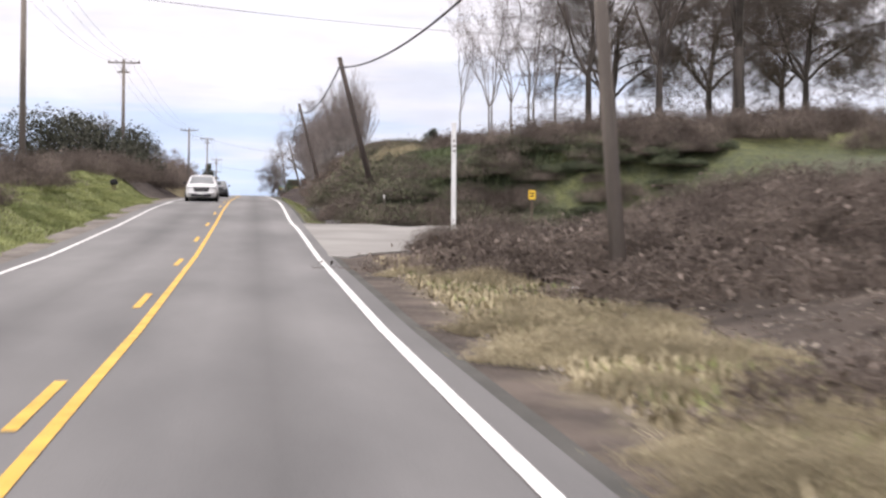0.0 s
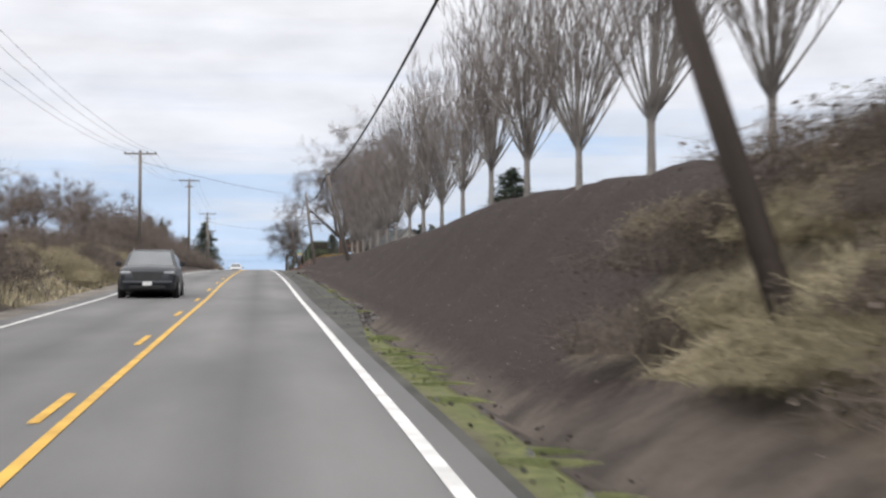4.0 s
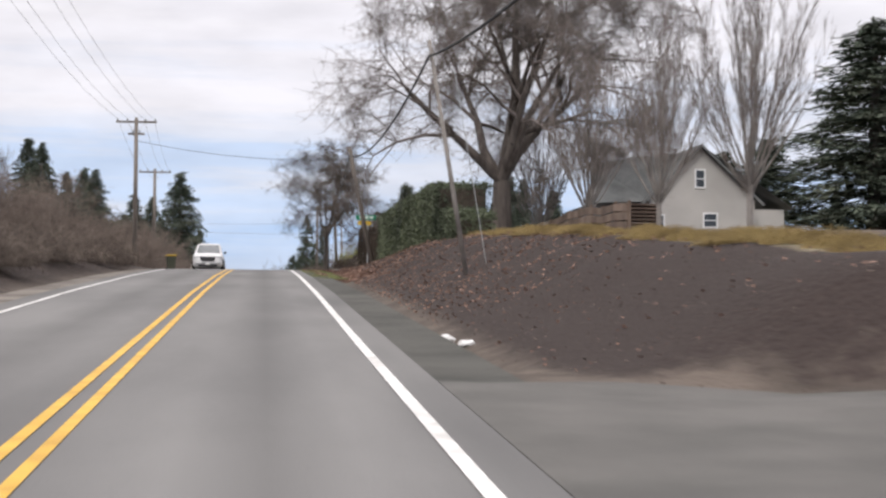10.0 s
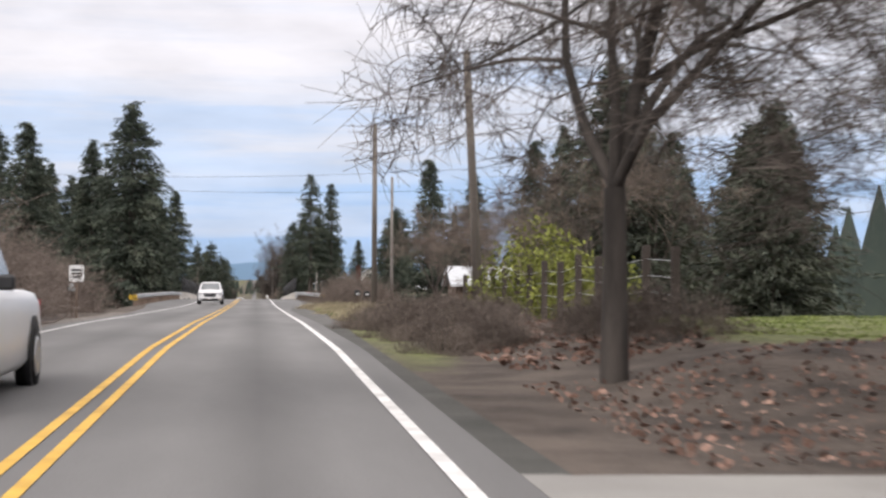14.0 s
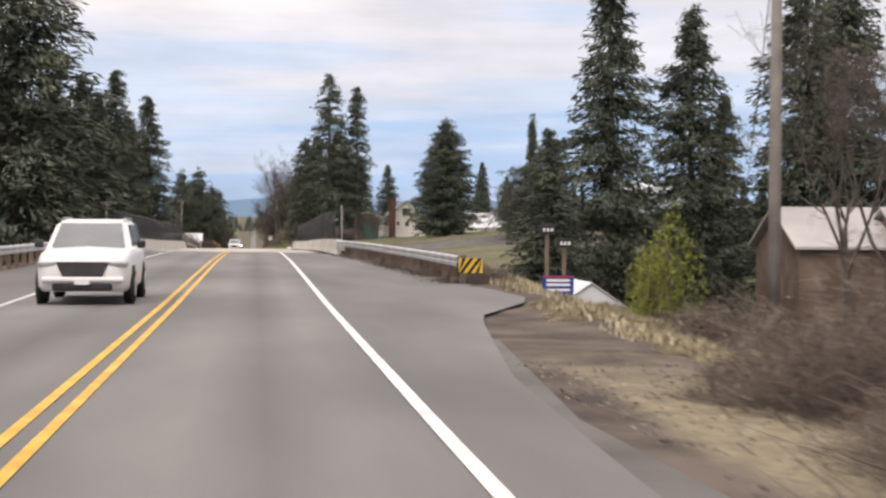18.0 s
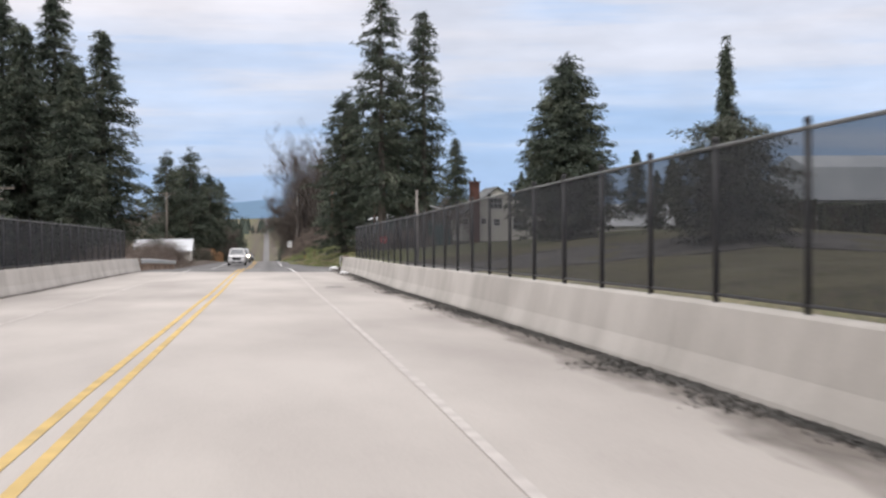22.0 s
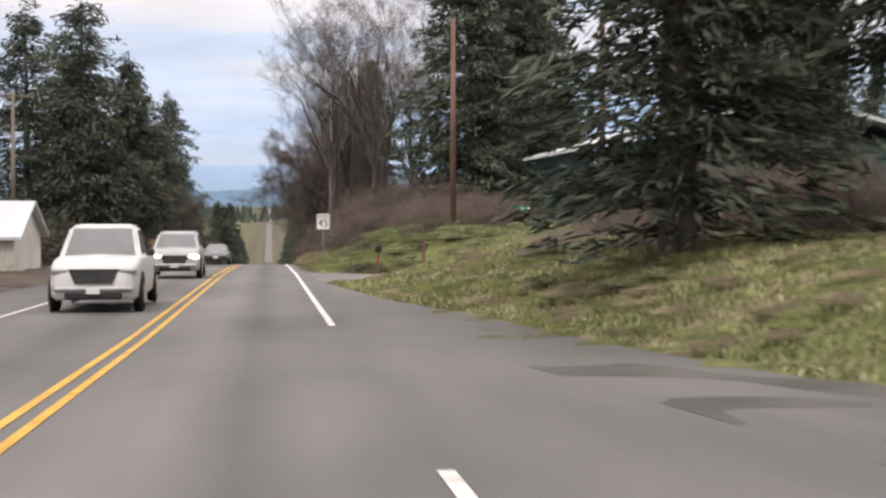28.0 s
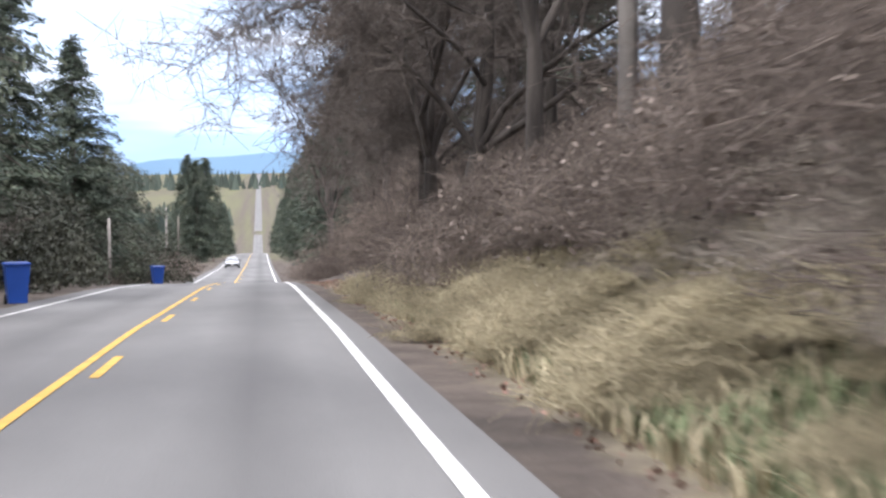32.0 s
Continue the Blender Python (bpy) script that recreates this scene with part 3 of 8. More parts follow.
def land_z(x, y):
    """Height of the ground at x, y."""
    x, y = np.asarray(x, float), np.asarray(y, float)
    z = road_z(y)
    toe, top, h, rise = table(BANK_R, y)
    dd, = table(DITCH, y)
    up = smooth01((x - toe) / (top - toe)) * h + np.clip(x - top, 0, 32) * rise
    ditch = -dd * np.clip(1 - np.abs(x - (toe - 0.35)) / 0.75, 0, 1)
    ltoe, ltop, lh, lrise = table(BANK_L, y)
    lup = smooth01((ltoe - x) / (ltoe - ltop)) * lh + np.clip(ltop - x, 0, 60) * lrise
    rough = 0.10 * wave(x, y, 1.1) * np.clip((np.abs(x + 1.5) - 4.5) / 3, 0, 1) + 0.35 * wave(x, y, 0.23, 2.0) * np.clip((np.abs(x) - 14) / 10, 0, 1)
    far = 14.0 * wave(x, y, 0.004, 1.0) * np.clip((np.abs(x) - 120) / 400, 0, 1)
    fall = -0.09 * np.clip(x - 44, 0, 32) * np.clip((y - 560) / 60, 0, 1) * np.clip((1000 - y) / 100, 0, 1)
    return z - 0.05 + fall + np.where(x > 0, up + ditch, lup) + rough + far


XS = np.concatenate([[-3000, -1800, -1000, -600, -350, -200, -130, -90, -65, -48, -36, -28], np.arange(-23, -12, 1.4), np.arange(-12, -5.2, 0.45), [-4.9, -3, -1, 0.6], np.arange(1.4, 14.1, 0.45),
                     [15, 16.2, 17.5, 19, 21, 23.5, 27, 31, 36, 42, 50, 62, 80, 110, 150, 220, 350, 600, 1000, 1800, 3000]])
YS = np.concatenate([[-400, -250, -150, -90, -60, -40], np.arange(-28, 870, 1.6), np.arange(872, 1000, 6.0), np.arange(1000, 1500, 25), np.arange(1500, 3000, 90), [3000, 3300, 3700, 4200, 4700]])
GX, GY = np.meshgrid(XS, YS)
gz = land_z(GX, GY)
nx, ny = len(XS), len(YS)
idx = np.arange(nx * ny).reshape(ny, nx)
gf = np.stack([idx[:-1, :-1], idx[:-1, 1:], idx[1:, 1:], idx[1:, :-1]], -1).reshape(-1, 4)


def ground_mat():
    """Soil, with grass, bark mulch, dry grass and crops laid over it by the ground's own zones."""
    m = noise_mat("ground_soil", (0.050, 0.040, 0.034), (0.125, 0.10, 0.084), scale=2.2, rough=0.97, bump=0.9, fine=9, bdist=0.06)
    n, l = m.node_tree.nodes, m.node_tree.links
    b = n["Principled BSDF"]
    out = b.inputs["Base Color"].links[0].from_socket
    at = n.new("ShaderNodeAttribute")
    at.attribute_name = "zone"
    sp = n.new("ShaderNodeSeparateColor")
    l.new(at.outputs["Color"], sp.inputs[0])
    co = n.new("ShaderNodeTexCoord")
    for k, (c1, c2, s) in enumerate((((0.058, 0.070, 0.026), (0.21, 0.215, 0.090), 1.1), ((0.024, 0.0168, 0.0152), (0.048, 0.0345, 0.031), 2.6), ((0.13, 0.110, 0.072), (0.30, 0.255, 0.175), 1.3), ((0.045, 0.055, 0.034), (0.105, 0.115, 0.070), 1.6))):
        t1, t2 = n.new("ShaderNodeTexNoise"), n.new("ShaderNodeTexNoise")
        t1.inputs["Scale"].default_value, t1.inputs["Detail"].default_value = s * 3.6, 8
        t1.inputs["Roughness"].default_value = 0.68
        t2.inputs["Scale"].default_value, t2.inputs["Detail"].default_value = s * 1.3, 6
        l.new(co.outputs["Object"], t1.inputs["Vector"])
        l.new(co.outputs["Object"], t2.inputs["Vector"])
        rp = n.new("ShaderNodeValToRGB")
        rp.color_ramp.elements[0].position, rp.color_ramp.elements[1].position = 0.3, 0.72
        rp.color_ramp.elements[0].color, rp.color_ramp.elements[1].color = (*c1, 1), (*c2, 1)
        l.new(t1.outputs["Fac"], rp.inputs[0])
        ma = n.new("ShaderNodeMath")
        ma.operation = "MULTIPLY_ADD"
        ma.inputs[1].default_value, ma.inputs[2].default_value = 1.6, -0.8
        l.new(t2.outputs["Fac"], ma.inputs[0])
        ad = n.new("ShaderNodeMath")
        ad.operation = "ADD"
        ad.use_clamp = True
        l.new(ma.outputs[0], ad.inputs[0])
        mr = n.new("ShaderNodeMapRange")
        mr.inputs["To Min"].default_value, mr.inputs["To Max"].default_value = -0.6, 1.5
        l.new(sp.outputs[k] if k < 3 else at.outputs["Alpha"], mr.inputs["Value"])
        l.new(mr.outputs[0], ad.inputs[1])
        mx = n.new("ShaderNodeMix")
        mx.data_type = "RGBA"
        l.new(ad.outputs[0], mx.inputs[0])
        l.new(out, mx.inputs[6])
        l.new(rp.outputs[0], mx.inputs[7])
        out = mx.outputs[2]
    l.new(out, b.inputs["Base Color"])
    return m


def inside(v, a, b, soft):
    return np.clip((v - a) / soft + 0.5, 0, 1) * np.clip((b - v) / soft + 0.5, 0, 1)


M["ground"] = ground_mat()
me = fast_mesh("ground", np.stack([GX.ravel(), GY.ravel(), gz.ravel()], 1), gf, M["ground"])
me.polygons.foreach_set("use_smooth", [True] * len(me.polygons))
toe, top, hh, _ = table(BANK_R, GY)
zone = np.zeros((ny, nx, 4), np.float32)
zone[..., 3] = np.maximum(inside(GX, 3.6, 12.0, 1.2) * inside(GY, 64, 104, 6), inside(GX, 9.0, 40, 2) * inside(GY, 30, 66, 6) * 0.7)
zone[..., 3] = np.maximum(zone[..., 3], np.maximum(inside(GX, 14, 900, 4) * inside(GY, 540, 712, 10) * 0.42, inside(GX, 14, 200, 4) * inside(GY, 700, 800, 10) * 0.55))
w1 = wave(GX, GY, 0.5, 3.0)
grass = np.maximum.reduce([
    inside(GX, 10.5, 60, 4) * inside(GY, 60, 130, 6) * 0.9, inside(GX, 1.9, 2.6, 0.4) * inside(GY, 65, 142, 6) * 0.9, np.clip((np.abs(GX) - 20) / 8, 0, 1) * 0.5,
    inside(GX, 2.2, 3.0, 0.6) * inside(GY, 205, 256, 20) * 0.6, inside(GX, 1.9, 2.7, 0.6) * inside(GY, 318, 346, 10) * 0.7, inside(GX, 2.0, 3.2, 0.8) * inside(GY, 375, 400, 8) * 0.7,
    inside(GX, -11, -6.4, 1.5) * inside(GY, 20, 110, 20) * 0.95, inside(GX, 6.6, 60, 1.0) * inside(GY, 373, 428, 5), inside(GX, 14, 900, 8) * inside(GY, 560, 705, 20) * 0.45,
    inside(GX, 2.6, 400, 0.8) * inside(GY, 700, 792, 6) * 0.95, inside(GX, -900, -10, 6) * inside(GY, 560, 1200, 20) * 0.6, inside(GY, 1000, 6000, 200) * 0.4])
mulch = np.maximum.reduce([inside(GX, toe, top + 1.2, 0.8) * inside(GY, 122, 258, 8), inside(GX, toe, top + 1.0, 0.8) * inside(GY, 274, 345, 4), inside(GX, -12, -6.5, 1) * inside(GY, 120, 420, 30) * 0.7])
straw = np.maximum.reduce([inside(GX, 16, 900, 6) * inside(GY, 560, 735, 20) * 0.42, inside(GX, 2.6, 4.6, 1.0) * inside(GY, -20, 40, 6) * 0.75, inside(GX, 4.5, 8, 1.5) * inside(GY, 95, 128, 6) * 0.7, inside(GX, 3.3, 8, 0.5) * inside(GY, 400, 466, 8) * 0.8,
                           inside(GX, 2.3, 3.4, 0.8) * inside(GY, 782, 870, 6) * 0.7, inside(GX, top - 0.2, top + 1.6, 0.6) * inside(GY, 276, 322, 4) * 0.9, inside(GX, top - 0.2, top + 2, 0.6) * inside(GY, 226, 257, 4) * 0.8,
                           inside(GX, -10, -6.5, 1) * inside(GY, 170, 215, 15) * 0.6, inside(GX, 3.0, 12, 1.5) * inside(GY, 714, 749, 4) * 0.62, inside(GX, 3.0, 12, 1.5) * inside(GY, 758, 786, 4) * 0.35])
zone[..., 0], zone[..., 1], zone[..., 2] = np.clip(grass + 0.15 * w1 * (grass > 0.05), 0, 1), np.clip(mulch, 0, 1), np.clip(straw + 0.2 * w1 * (straw > 0.05), 0, 1)
me.attributes.new("zone", "FLOAT_COLOR", "POINT").data.foreach_set("color", zone.ravel())
single("ground", me, label="rolling ground of soil, grass and bark mulch", category="ground", kind="structure")


# ---- road, shoulders, drives ----
JOINT0, JOINT1 = 548.8, 640.8


def skewed(x, y):
    """The bridge ends lie askew to the road: distances shift with x close to either joint."""
    return y - 0.82 * x * sum(np.clip(1 - np.abs(y - j) / 12, 0, 1) for j in (JOINT0, JOINT1))


def strip(name, y0, y1, left, right, lift, mat, step=2.5, smooth=True):
    """A band that follows the road between two edges given as functions of the distance."""
    n = max(2, int(math.ceil((y1 - y0) / step)) + 1)
    ys = np.linspace(y0, y1, n)
    a, b = left(ys), right(ys)
    ya, yb = skewed(a, ys), skewed(b, ys)
    v = np.concatenate([np.stack([a, ya, road_z(ya) + lift], 1), np.stack([b, yb, road_z(yb) + lift], 1)])
    i = np.arange(n - 1)
    return fast_mesh(name, v, np.stack([i, i + n, i + n + 1, i + 1], 1), mat)


def along(rows):
    return lambda y: np.interp(y, [r[0] for r in rows], [r[1] for r in rows])


def shift(f, d):
    return lambda y: f(y) + d


WHITE_R = along([(-20, 1.40), (58, 1.42), (64, 1.32), (74, 1.34), (90, 1.43), (100, 1.45), (160, 1.45), (220, 1.37), (280, 1.31), (340, 1.35), (400, 1.32), (460, 1.37), (520, 1.47), (640, 1.46), (700, 1.47), (745, 1.33), (760, 1.29), (785, 1.21), (1100, 1.26)])
YELLOW = along([(-20, -1.50), (60, -1.54), (400, -1.57), (460, -1.68), (520, -1.70), (580, -1.69), (640, -1.78), (700, -1.84), (760, -1.70), (790, -1.62), (1100, -1.62)])
WHITE_L = along([(-20, -4.95), (440, -4.9), (500, -5.25), (720, -5.4), (770, -4.95), (1100, -4.9)])
EDGE_R = along([(-200, 1.75), (340, 1.8), (440, 1.8), (450, 2.1), (457, 2.35), (464, 2.7), (476, 4.0), (483, 6.2), (490, 5.9), (530, 4.8), (545, 4.62), (648, 4.62), (660, 5.2), (690, 7.6), (700, 9.0), (706, 7.4), (712, 6.2), (719, 5.3), (725, 4.7), (728.5, 4.2), (731, 3.8), (735, 3.2), (741, 2.7), (746, 2.3), (752, 2.05), (762, 2.0), (770, 1.65), (5000, 1.7)])
EDGE_L = along([(-200, -5.5), (420, -5.5), (450, -6.6), (480, -8.4), (540, -8.7), (648, -8.7), (690, -9.2), (720, -8.8), (760, -6.6), (800, -5.7), (5000, -5.6)])
SHOULDER = along([(-200, 1.8), (60, 1.8), (66, 1.75), (132, 1.78), (150, 2.6), (250, 2.75), (330, 2.3), (345, 2.2), (380, 1.9), (410, 2.5), (425, 3.0), (440, 3.0), (460, 2.5), (470, 3.3), (500, 5.7), (1000, 1.8)])
single("road", strip("road", -200, JOINT0, EDGE_L, EDGE_R, 0.0, M["asphalt"]), label="worn grey two-lane asphalt road", category="road", kind="structure")
single("road", strip("road", JOINT1, 4600, EDGE_L, EDGE_R, 0.0, M["asphalt"], step=4), label="worn grey two-lane asphalt road beyond the bridge", category="road", kind="structure")
single("bridge_deck", strip("bridge_deck", JOINT0, JOINT1, EDGE_L, EDGE_R, 0.006, M["deck"]), label="pale worn concrete bridge deck", category="bridge deck", kind="structure")
single("road_shoulder", strip("road_shoulder", 398, 470, shift(EDGE_R, -0.15), shift(SHOULDER, 0.15), -0.02, M["shoulder"]), label="brown-grey gravelly shoulder", category="shoulder", kind="structure")
single("road_shoulder", strip("road_shoulder", -60, 398, shift(EDGE_R, -0.15), shift(SHOULDER, 0.15), -0.02, M["verge"]), label="dark gravelly asphalt shoulder", category="shoulder", kind="structure")
single("road_shoulder", strip("road_shoulder", -60, 430, shift(EDGE_L, -0.9), shift(EDGE_L, 0.15), -0.025, M["gravel"]), label="grey gravel shoulder", category="shoulder", kind="structure")
for a, b in ((JOINT0, 0.0), (JOINT1, 0.0)):
    single("expansion_joint", strip("expansion_joint", a - 0.12, a + 0.12, shift(EDGE_L, 0.05), shift(EDGE_R, -0.05), 0.010, M["shoulder"], step=1), label="dark joint across the bridge's end", category="joint", kind="structure")


def line(f, y0, y1, half, mat, label):
    single("road_marking", strip("road_marking", y0, y1, shift(f, -half), shift(f, half), 0.009 if y0 < JOINT0 or y0 >= JOINT1 else 0.013, M[mat]), label=label, category="road marking", kind="structure")


for a, b in ((-60, JOINT0), (JOINT1, 703.5), (723, 1400)):
    line(WHITE_R, a, b, 0.065, "white", "white edge line")
line(WHITE_R, JOINT0, JOINT1, 0.05, "worn", "worn pale edge line on concrete")
for a, b in ((-60, 343), (360, JOINT0), (JOINT1, 1200)):
    line(WHITE_L, a, b, 0.06, "white", "white edge line of the far lane")
line(WHITE_L, JOINT0, JOINT1, 0.05, "worn", "worn pale edge line on concrete")
for a, b in ((-60, 347), (358.5, JOINT0), (JOINT0, JOINT1), (JOINT1, 802.5)):
    line(YELLOW, a, b, 0.055, "wornyellow" if a == JOINT0 else "yellow", "solid yellow centre line")
YL = shift(YELLOW, -0.275)
for a, b in ((254, 347), (358.5, JOINT0), (JOINT0, JOINT1), (JOINT1, 1200)):
    line(YL, a, b, 0.055, "wornyellow" if a == JOINT0 else "yellow", "solid yellow centre line")
for k in range(-3, 21):
    e = 2.1 + 12.15 * k
    line(YL, e - 3.05, e, 0.055, "yellow", "broken yellow centre line")
for k in range(12):
    e = 814.4 + 12.03 * k
    line(YELLOW, e - 3.05, e, 0.055, "yellow", "broken yellow centre line")


def drive(name, pts, mat, label, lift=0.004):
    """A paved apron: rows of (distance, inner x, outer x) draped over the ground's grade."""
    v, f = [], []
    ya = np.arange(pts[0][0], pts[-1][0] + 0.01, 0.75)
    cols = [np.interp(ya, [p[0] for p in pts], [p[k] for p in pts]) for k in (1, 2)]
    pts = list(zip(ya, *cols))
    for y, a, b in pts:
        for k in range(17):
            x = a + (b - a) * (k / 16) ** 1.6
            v.append((x, y, float(land_z(x, y)) + (0.05 + lift if x < float(EDGE_R(y)) + 0.3 else 0.045)))
    for i in range(len(pts) - 1):
        for k in range(16):
            j = i * 17 + k
            f.append((j, j + 1, j + 18, j + 17))
    rim = [k for k in range(17)] + [i * 17 + 16 for i in range(1, len(pts))] + [(len(pts) - 1) * 17 + k for k in range(15, -1, -1)] + [i * 17 for i in range(len(pts) - 2, 0, -1)]
    base = len(v)
    v += [(v[k][0], v[k][1], v[k][2] - 0.25) for k in rim]
    f += [(rim[j], base + j, base + (j + 1) % len(rim), rim[(j + 1) % len(rim)]) for j in range(len(rim))]
    single(name, mesh(name, v, f, mat), label=label, category="driveway", kind="structure")


drive("driveway", [(40.5, 1.7, 2.2), (42.5, 1.75, 3.0), (44.5, 1.75, 4.4), (46.8, 1.75, 10), (50, 1.75, 13), (62.6, 1.75, 13), (63.6, 1.75, 9)], M["drive"], "pale concrete driveway apron")
drive("driveway", [(252, 1.8, 2.8), (256, 1.8, 3.6), (258.5, 1.8, 9), (261, 1.8, 30), (269.5, 1.8, 30), (271.8, 1.8, 9), (275, 1.8, 3.2)], M["shoulder"], "grey asphalt drive between the planted banks")
drive("side_street", [(349.5, 1.8, 2.4), (351.5, 1.8, 4), (353.5, 1.8, 12), (355, 1.8, 40), (360, 1.8, 40), (361.5, 1.8, 9), (363.0, 1.8, 2.6)], M["drive"], "pale asphalt dead-end side street")
drive("side_street", [(668, 8.6, 9.5), (675, 7.8, 30), (680, 7, 60), (689, 6.5, 60), (694, 6, 16), (704, 4.5, 9), (714, 3.4, 4.5)], M["shoulder"], "grey side street behind the guardrail")
drive("driveway", [(749.5, 1.9, 2.5), (751.5, 1.9, 4.2), (753.5, 1.9, 8.5), (758, 1.9, 8.5), (762, 1.9, 4.5), (765, 1.7, 2.4)], M["apron"], "pale asphalt driveway by the mailbox")


# ---- trees and shrubs ----
def grow(seed, height, trunk_r, fork, levels=4, kids=(5, 5, 5, 4), spread=0.75, upward=0.35, droop=0.0, length=0.62, lean=0.0, fine=2):
    """Segments of a bare tree: a list for trunk and limbs, and one for the twigs."""
    r = random.Random(seed)
    limbs, twigs = [], []

    def branch(p, d, ln, rad, lv):
        n = 4 if lv < 2 else 3
        for i in range(n):
            d2 = d + Vector((r.gauss(0, 0.16), r.gauss(0, 0.16), r.gauss(0, 0.12) + (0.05 * upward if lv < 3 else 0) - droop * (lv > 1) * 0.22))
            d2.normalize()
            q = p + d2 * (ln / n)
            r2 = max(rad * (1 - 0.6 * (i + 1) / n), 0.006)
            (limbs if lv < 2 else twigs).append((*p, max(rad * (1 - 0.6 * i / n), 0.007), *q, r2))
            if lv < levels and i >= (1 if lv else 0):
                for _ in range(max(1, kids[min(lv, len(kids) - 1)] // (n - 1))):
                    a = r.uniform(0, 6.283)
                    side = d2.orthogonal()
                    side.rotate(Matrix.Rotation(a, 3, d2))
                    dd = d2 * (1 - spread * 0.6) + side * spread * r.uniform(0.6, 1.2) + Vector((0, 0, upward * 0.5))
                    dd.normalize()
                    branch(q, dd, ln * length * r.uniform(0.7, 1.15), r2 * 0.62, lv + 1)
            p, d = q, d2

    def fuzz(k):
        for i in range(len(twigs)):
            s = twigs[i]
            for _ in range(k):
                u = r.random()
                b = Vector(s[:3]).lerp(Vector(s[4:7]), u)
                e = b + Vector((r.gauss(0, 0.30), r.gauss(0, 0.30), r.gauss(0.10 * upward, 0.24) - 0.20 * droop))
                twigs.append((*b, 0.006, *e, 0.003))

    p = Vector((0, 0, -0.3))
    d = Vector((lean, lean * 0.4, 1)).normalized()
    q = p + d * (fork + 0.3)
    limbs.append((*p, trunk_r * 1.25, *q, trunk_r * 0.9))
    for k in range(max(3, kids[0])):
        a = 6.283 * k / max(3, kids[0]) + r.uniform(-0.4, 0.4)
        s = spread * r.uniform(0.25, 1.0)
        dd = Vector((math.cos(a) * s, math.sin(a) * s, 1.0)).normalized()
        branch(q, dd, (height - fork) * 0.55 * r.uniform(0.8, 1.1), trunk_r * 0.55, 1)
    branch(q, d, (height - fork) * 0.62, trunk_r * 0.75, 0)
    fuzz(fine)
    return limbs, twigs


def bare_tree(seed, height, trunk_r, fork, bark="bark", twig="twig", **kw):
    limbs, twigs = grow(seed, height, trunk_r, fork, **kw)
    return [("trunk", tubes("trunk", limbs, M[bark], 6), ""), ("crown", tubes("crown", twigs, M[twig], 3), "bare twigs")]


def vase_tree(seed, height=9.0):
    """Short trunk, then a broom of straight steep branches."""
    r = random.Random(seed)
    limbs, twigs = [(0, 0, -0.3, 0.12, 0, 0, 0.95, 0.098), (0, 0, 0.95, 0.098, 0, 0, 1.5, 0.115)], []
    for k in range(46):
        a, s = r.uniform(0, 6.283), r.uniform(0.03, 0.92)
        d = Vector((math.cos(a) * s, math.sin(a) * s, 1)).normalized()
        p = Vector((0, 0, r.uniform(1.0, 1.6)))
        ln = (height - 1.5) * r.uniform(0.72, 1.0) * (1 - 0.42 * min(s, 1.2))
        rad = r.uniform(0.016, 0.042)
        n = 6
        for i in range(n):
            d2 = (d + Vector((r.gauss(0, 0.04), r.gauss(0, 0.04), 0.10))).normalized()
            q = p + d2 * ln / n
            limbs.append((*p, rad * (1 - i / (n + 0.6)), *q, rad * (1 - (i + 1) / (n + 0.6))))
            if i >= 1:
                for _ in range(3):
                    b = r.uniform(0, 6.283)
                    e = (d2 + 0.33 * Vector((math.cos(b), math.sin(b), 0.3))).normalized()
                    t = q + e * r.uniform(0.5, 1.3)
                    twigs.append((*q, 0.010, *t, 0.004))
                    for _ in range(2):
                        g = (e + Vector((r.gauss(0, 0.3), r.gauss(0, 0.3), 0.2))).normalized()
                        u = q + (t - q) * r.uniform(0.3, 0.8)
                        w = u + g * r.uniform(0.3, 0.7)
                        twigs.append((*u, 0.007, *w, 0.004))
            p, d = q, d2
    return [("trunk", tubes("trunk", limbs, M["palebark"], 5), ""), ("crown", tubes("crown", twigs, M["twiggrey"], 3), "upright bare twigs")]


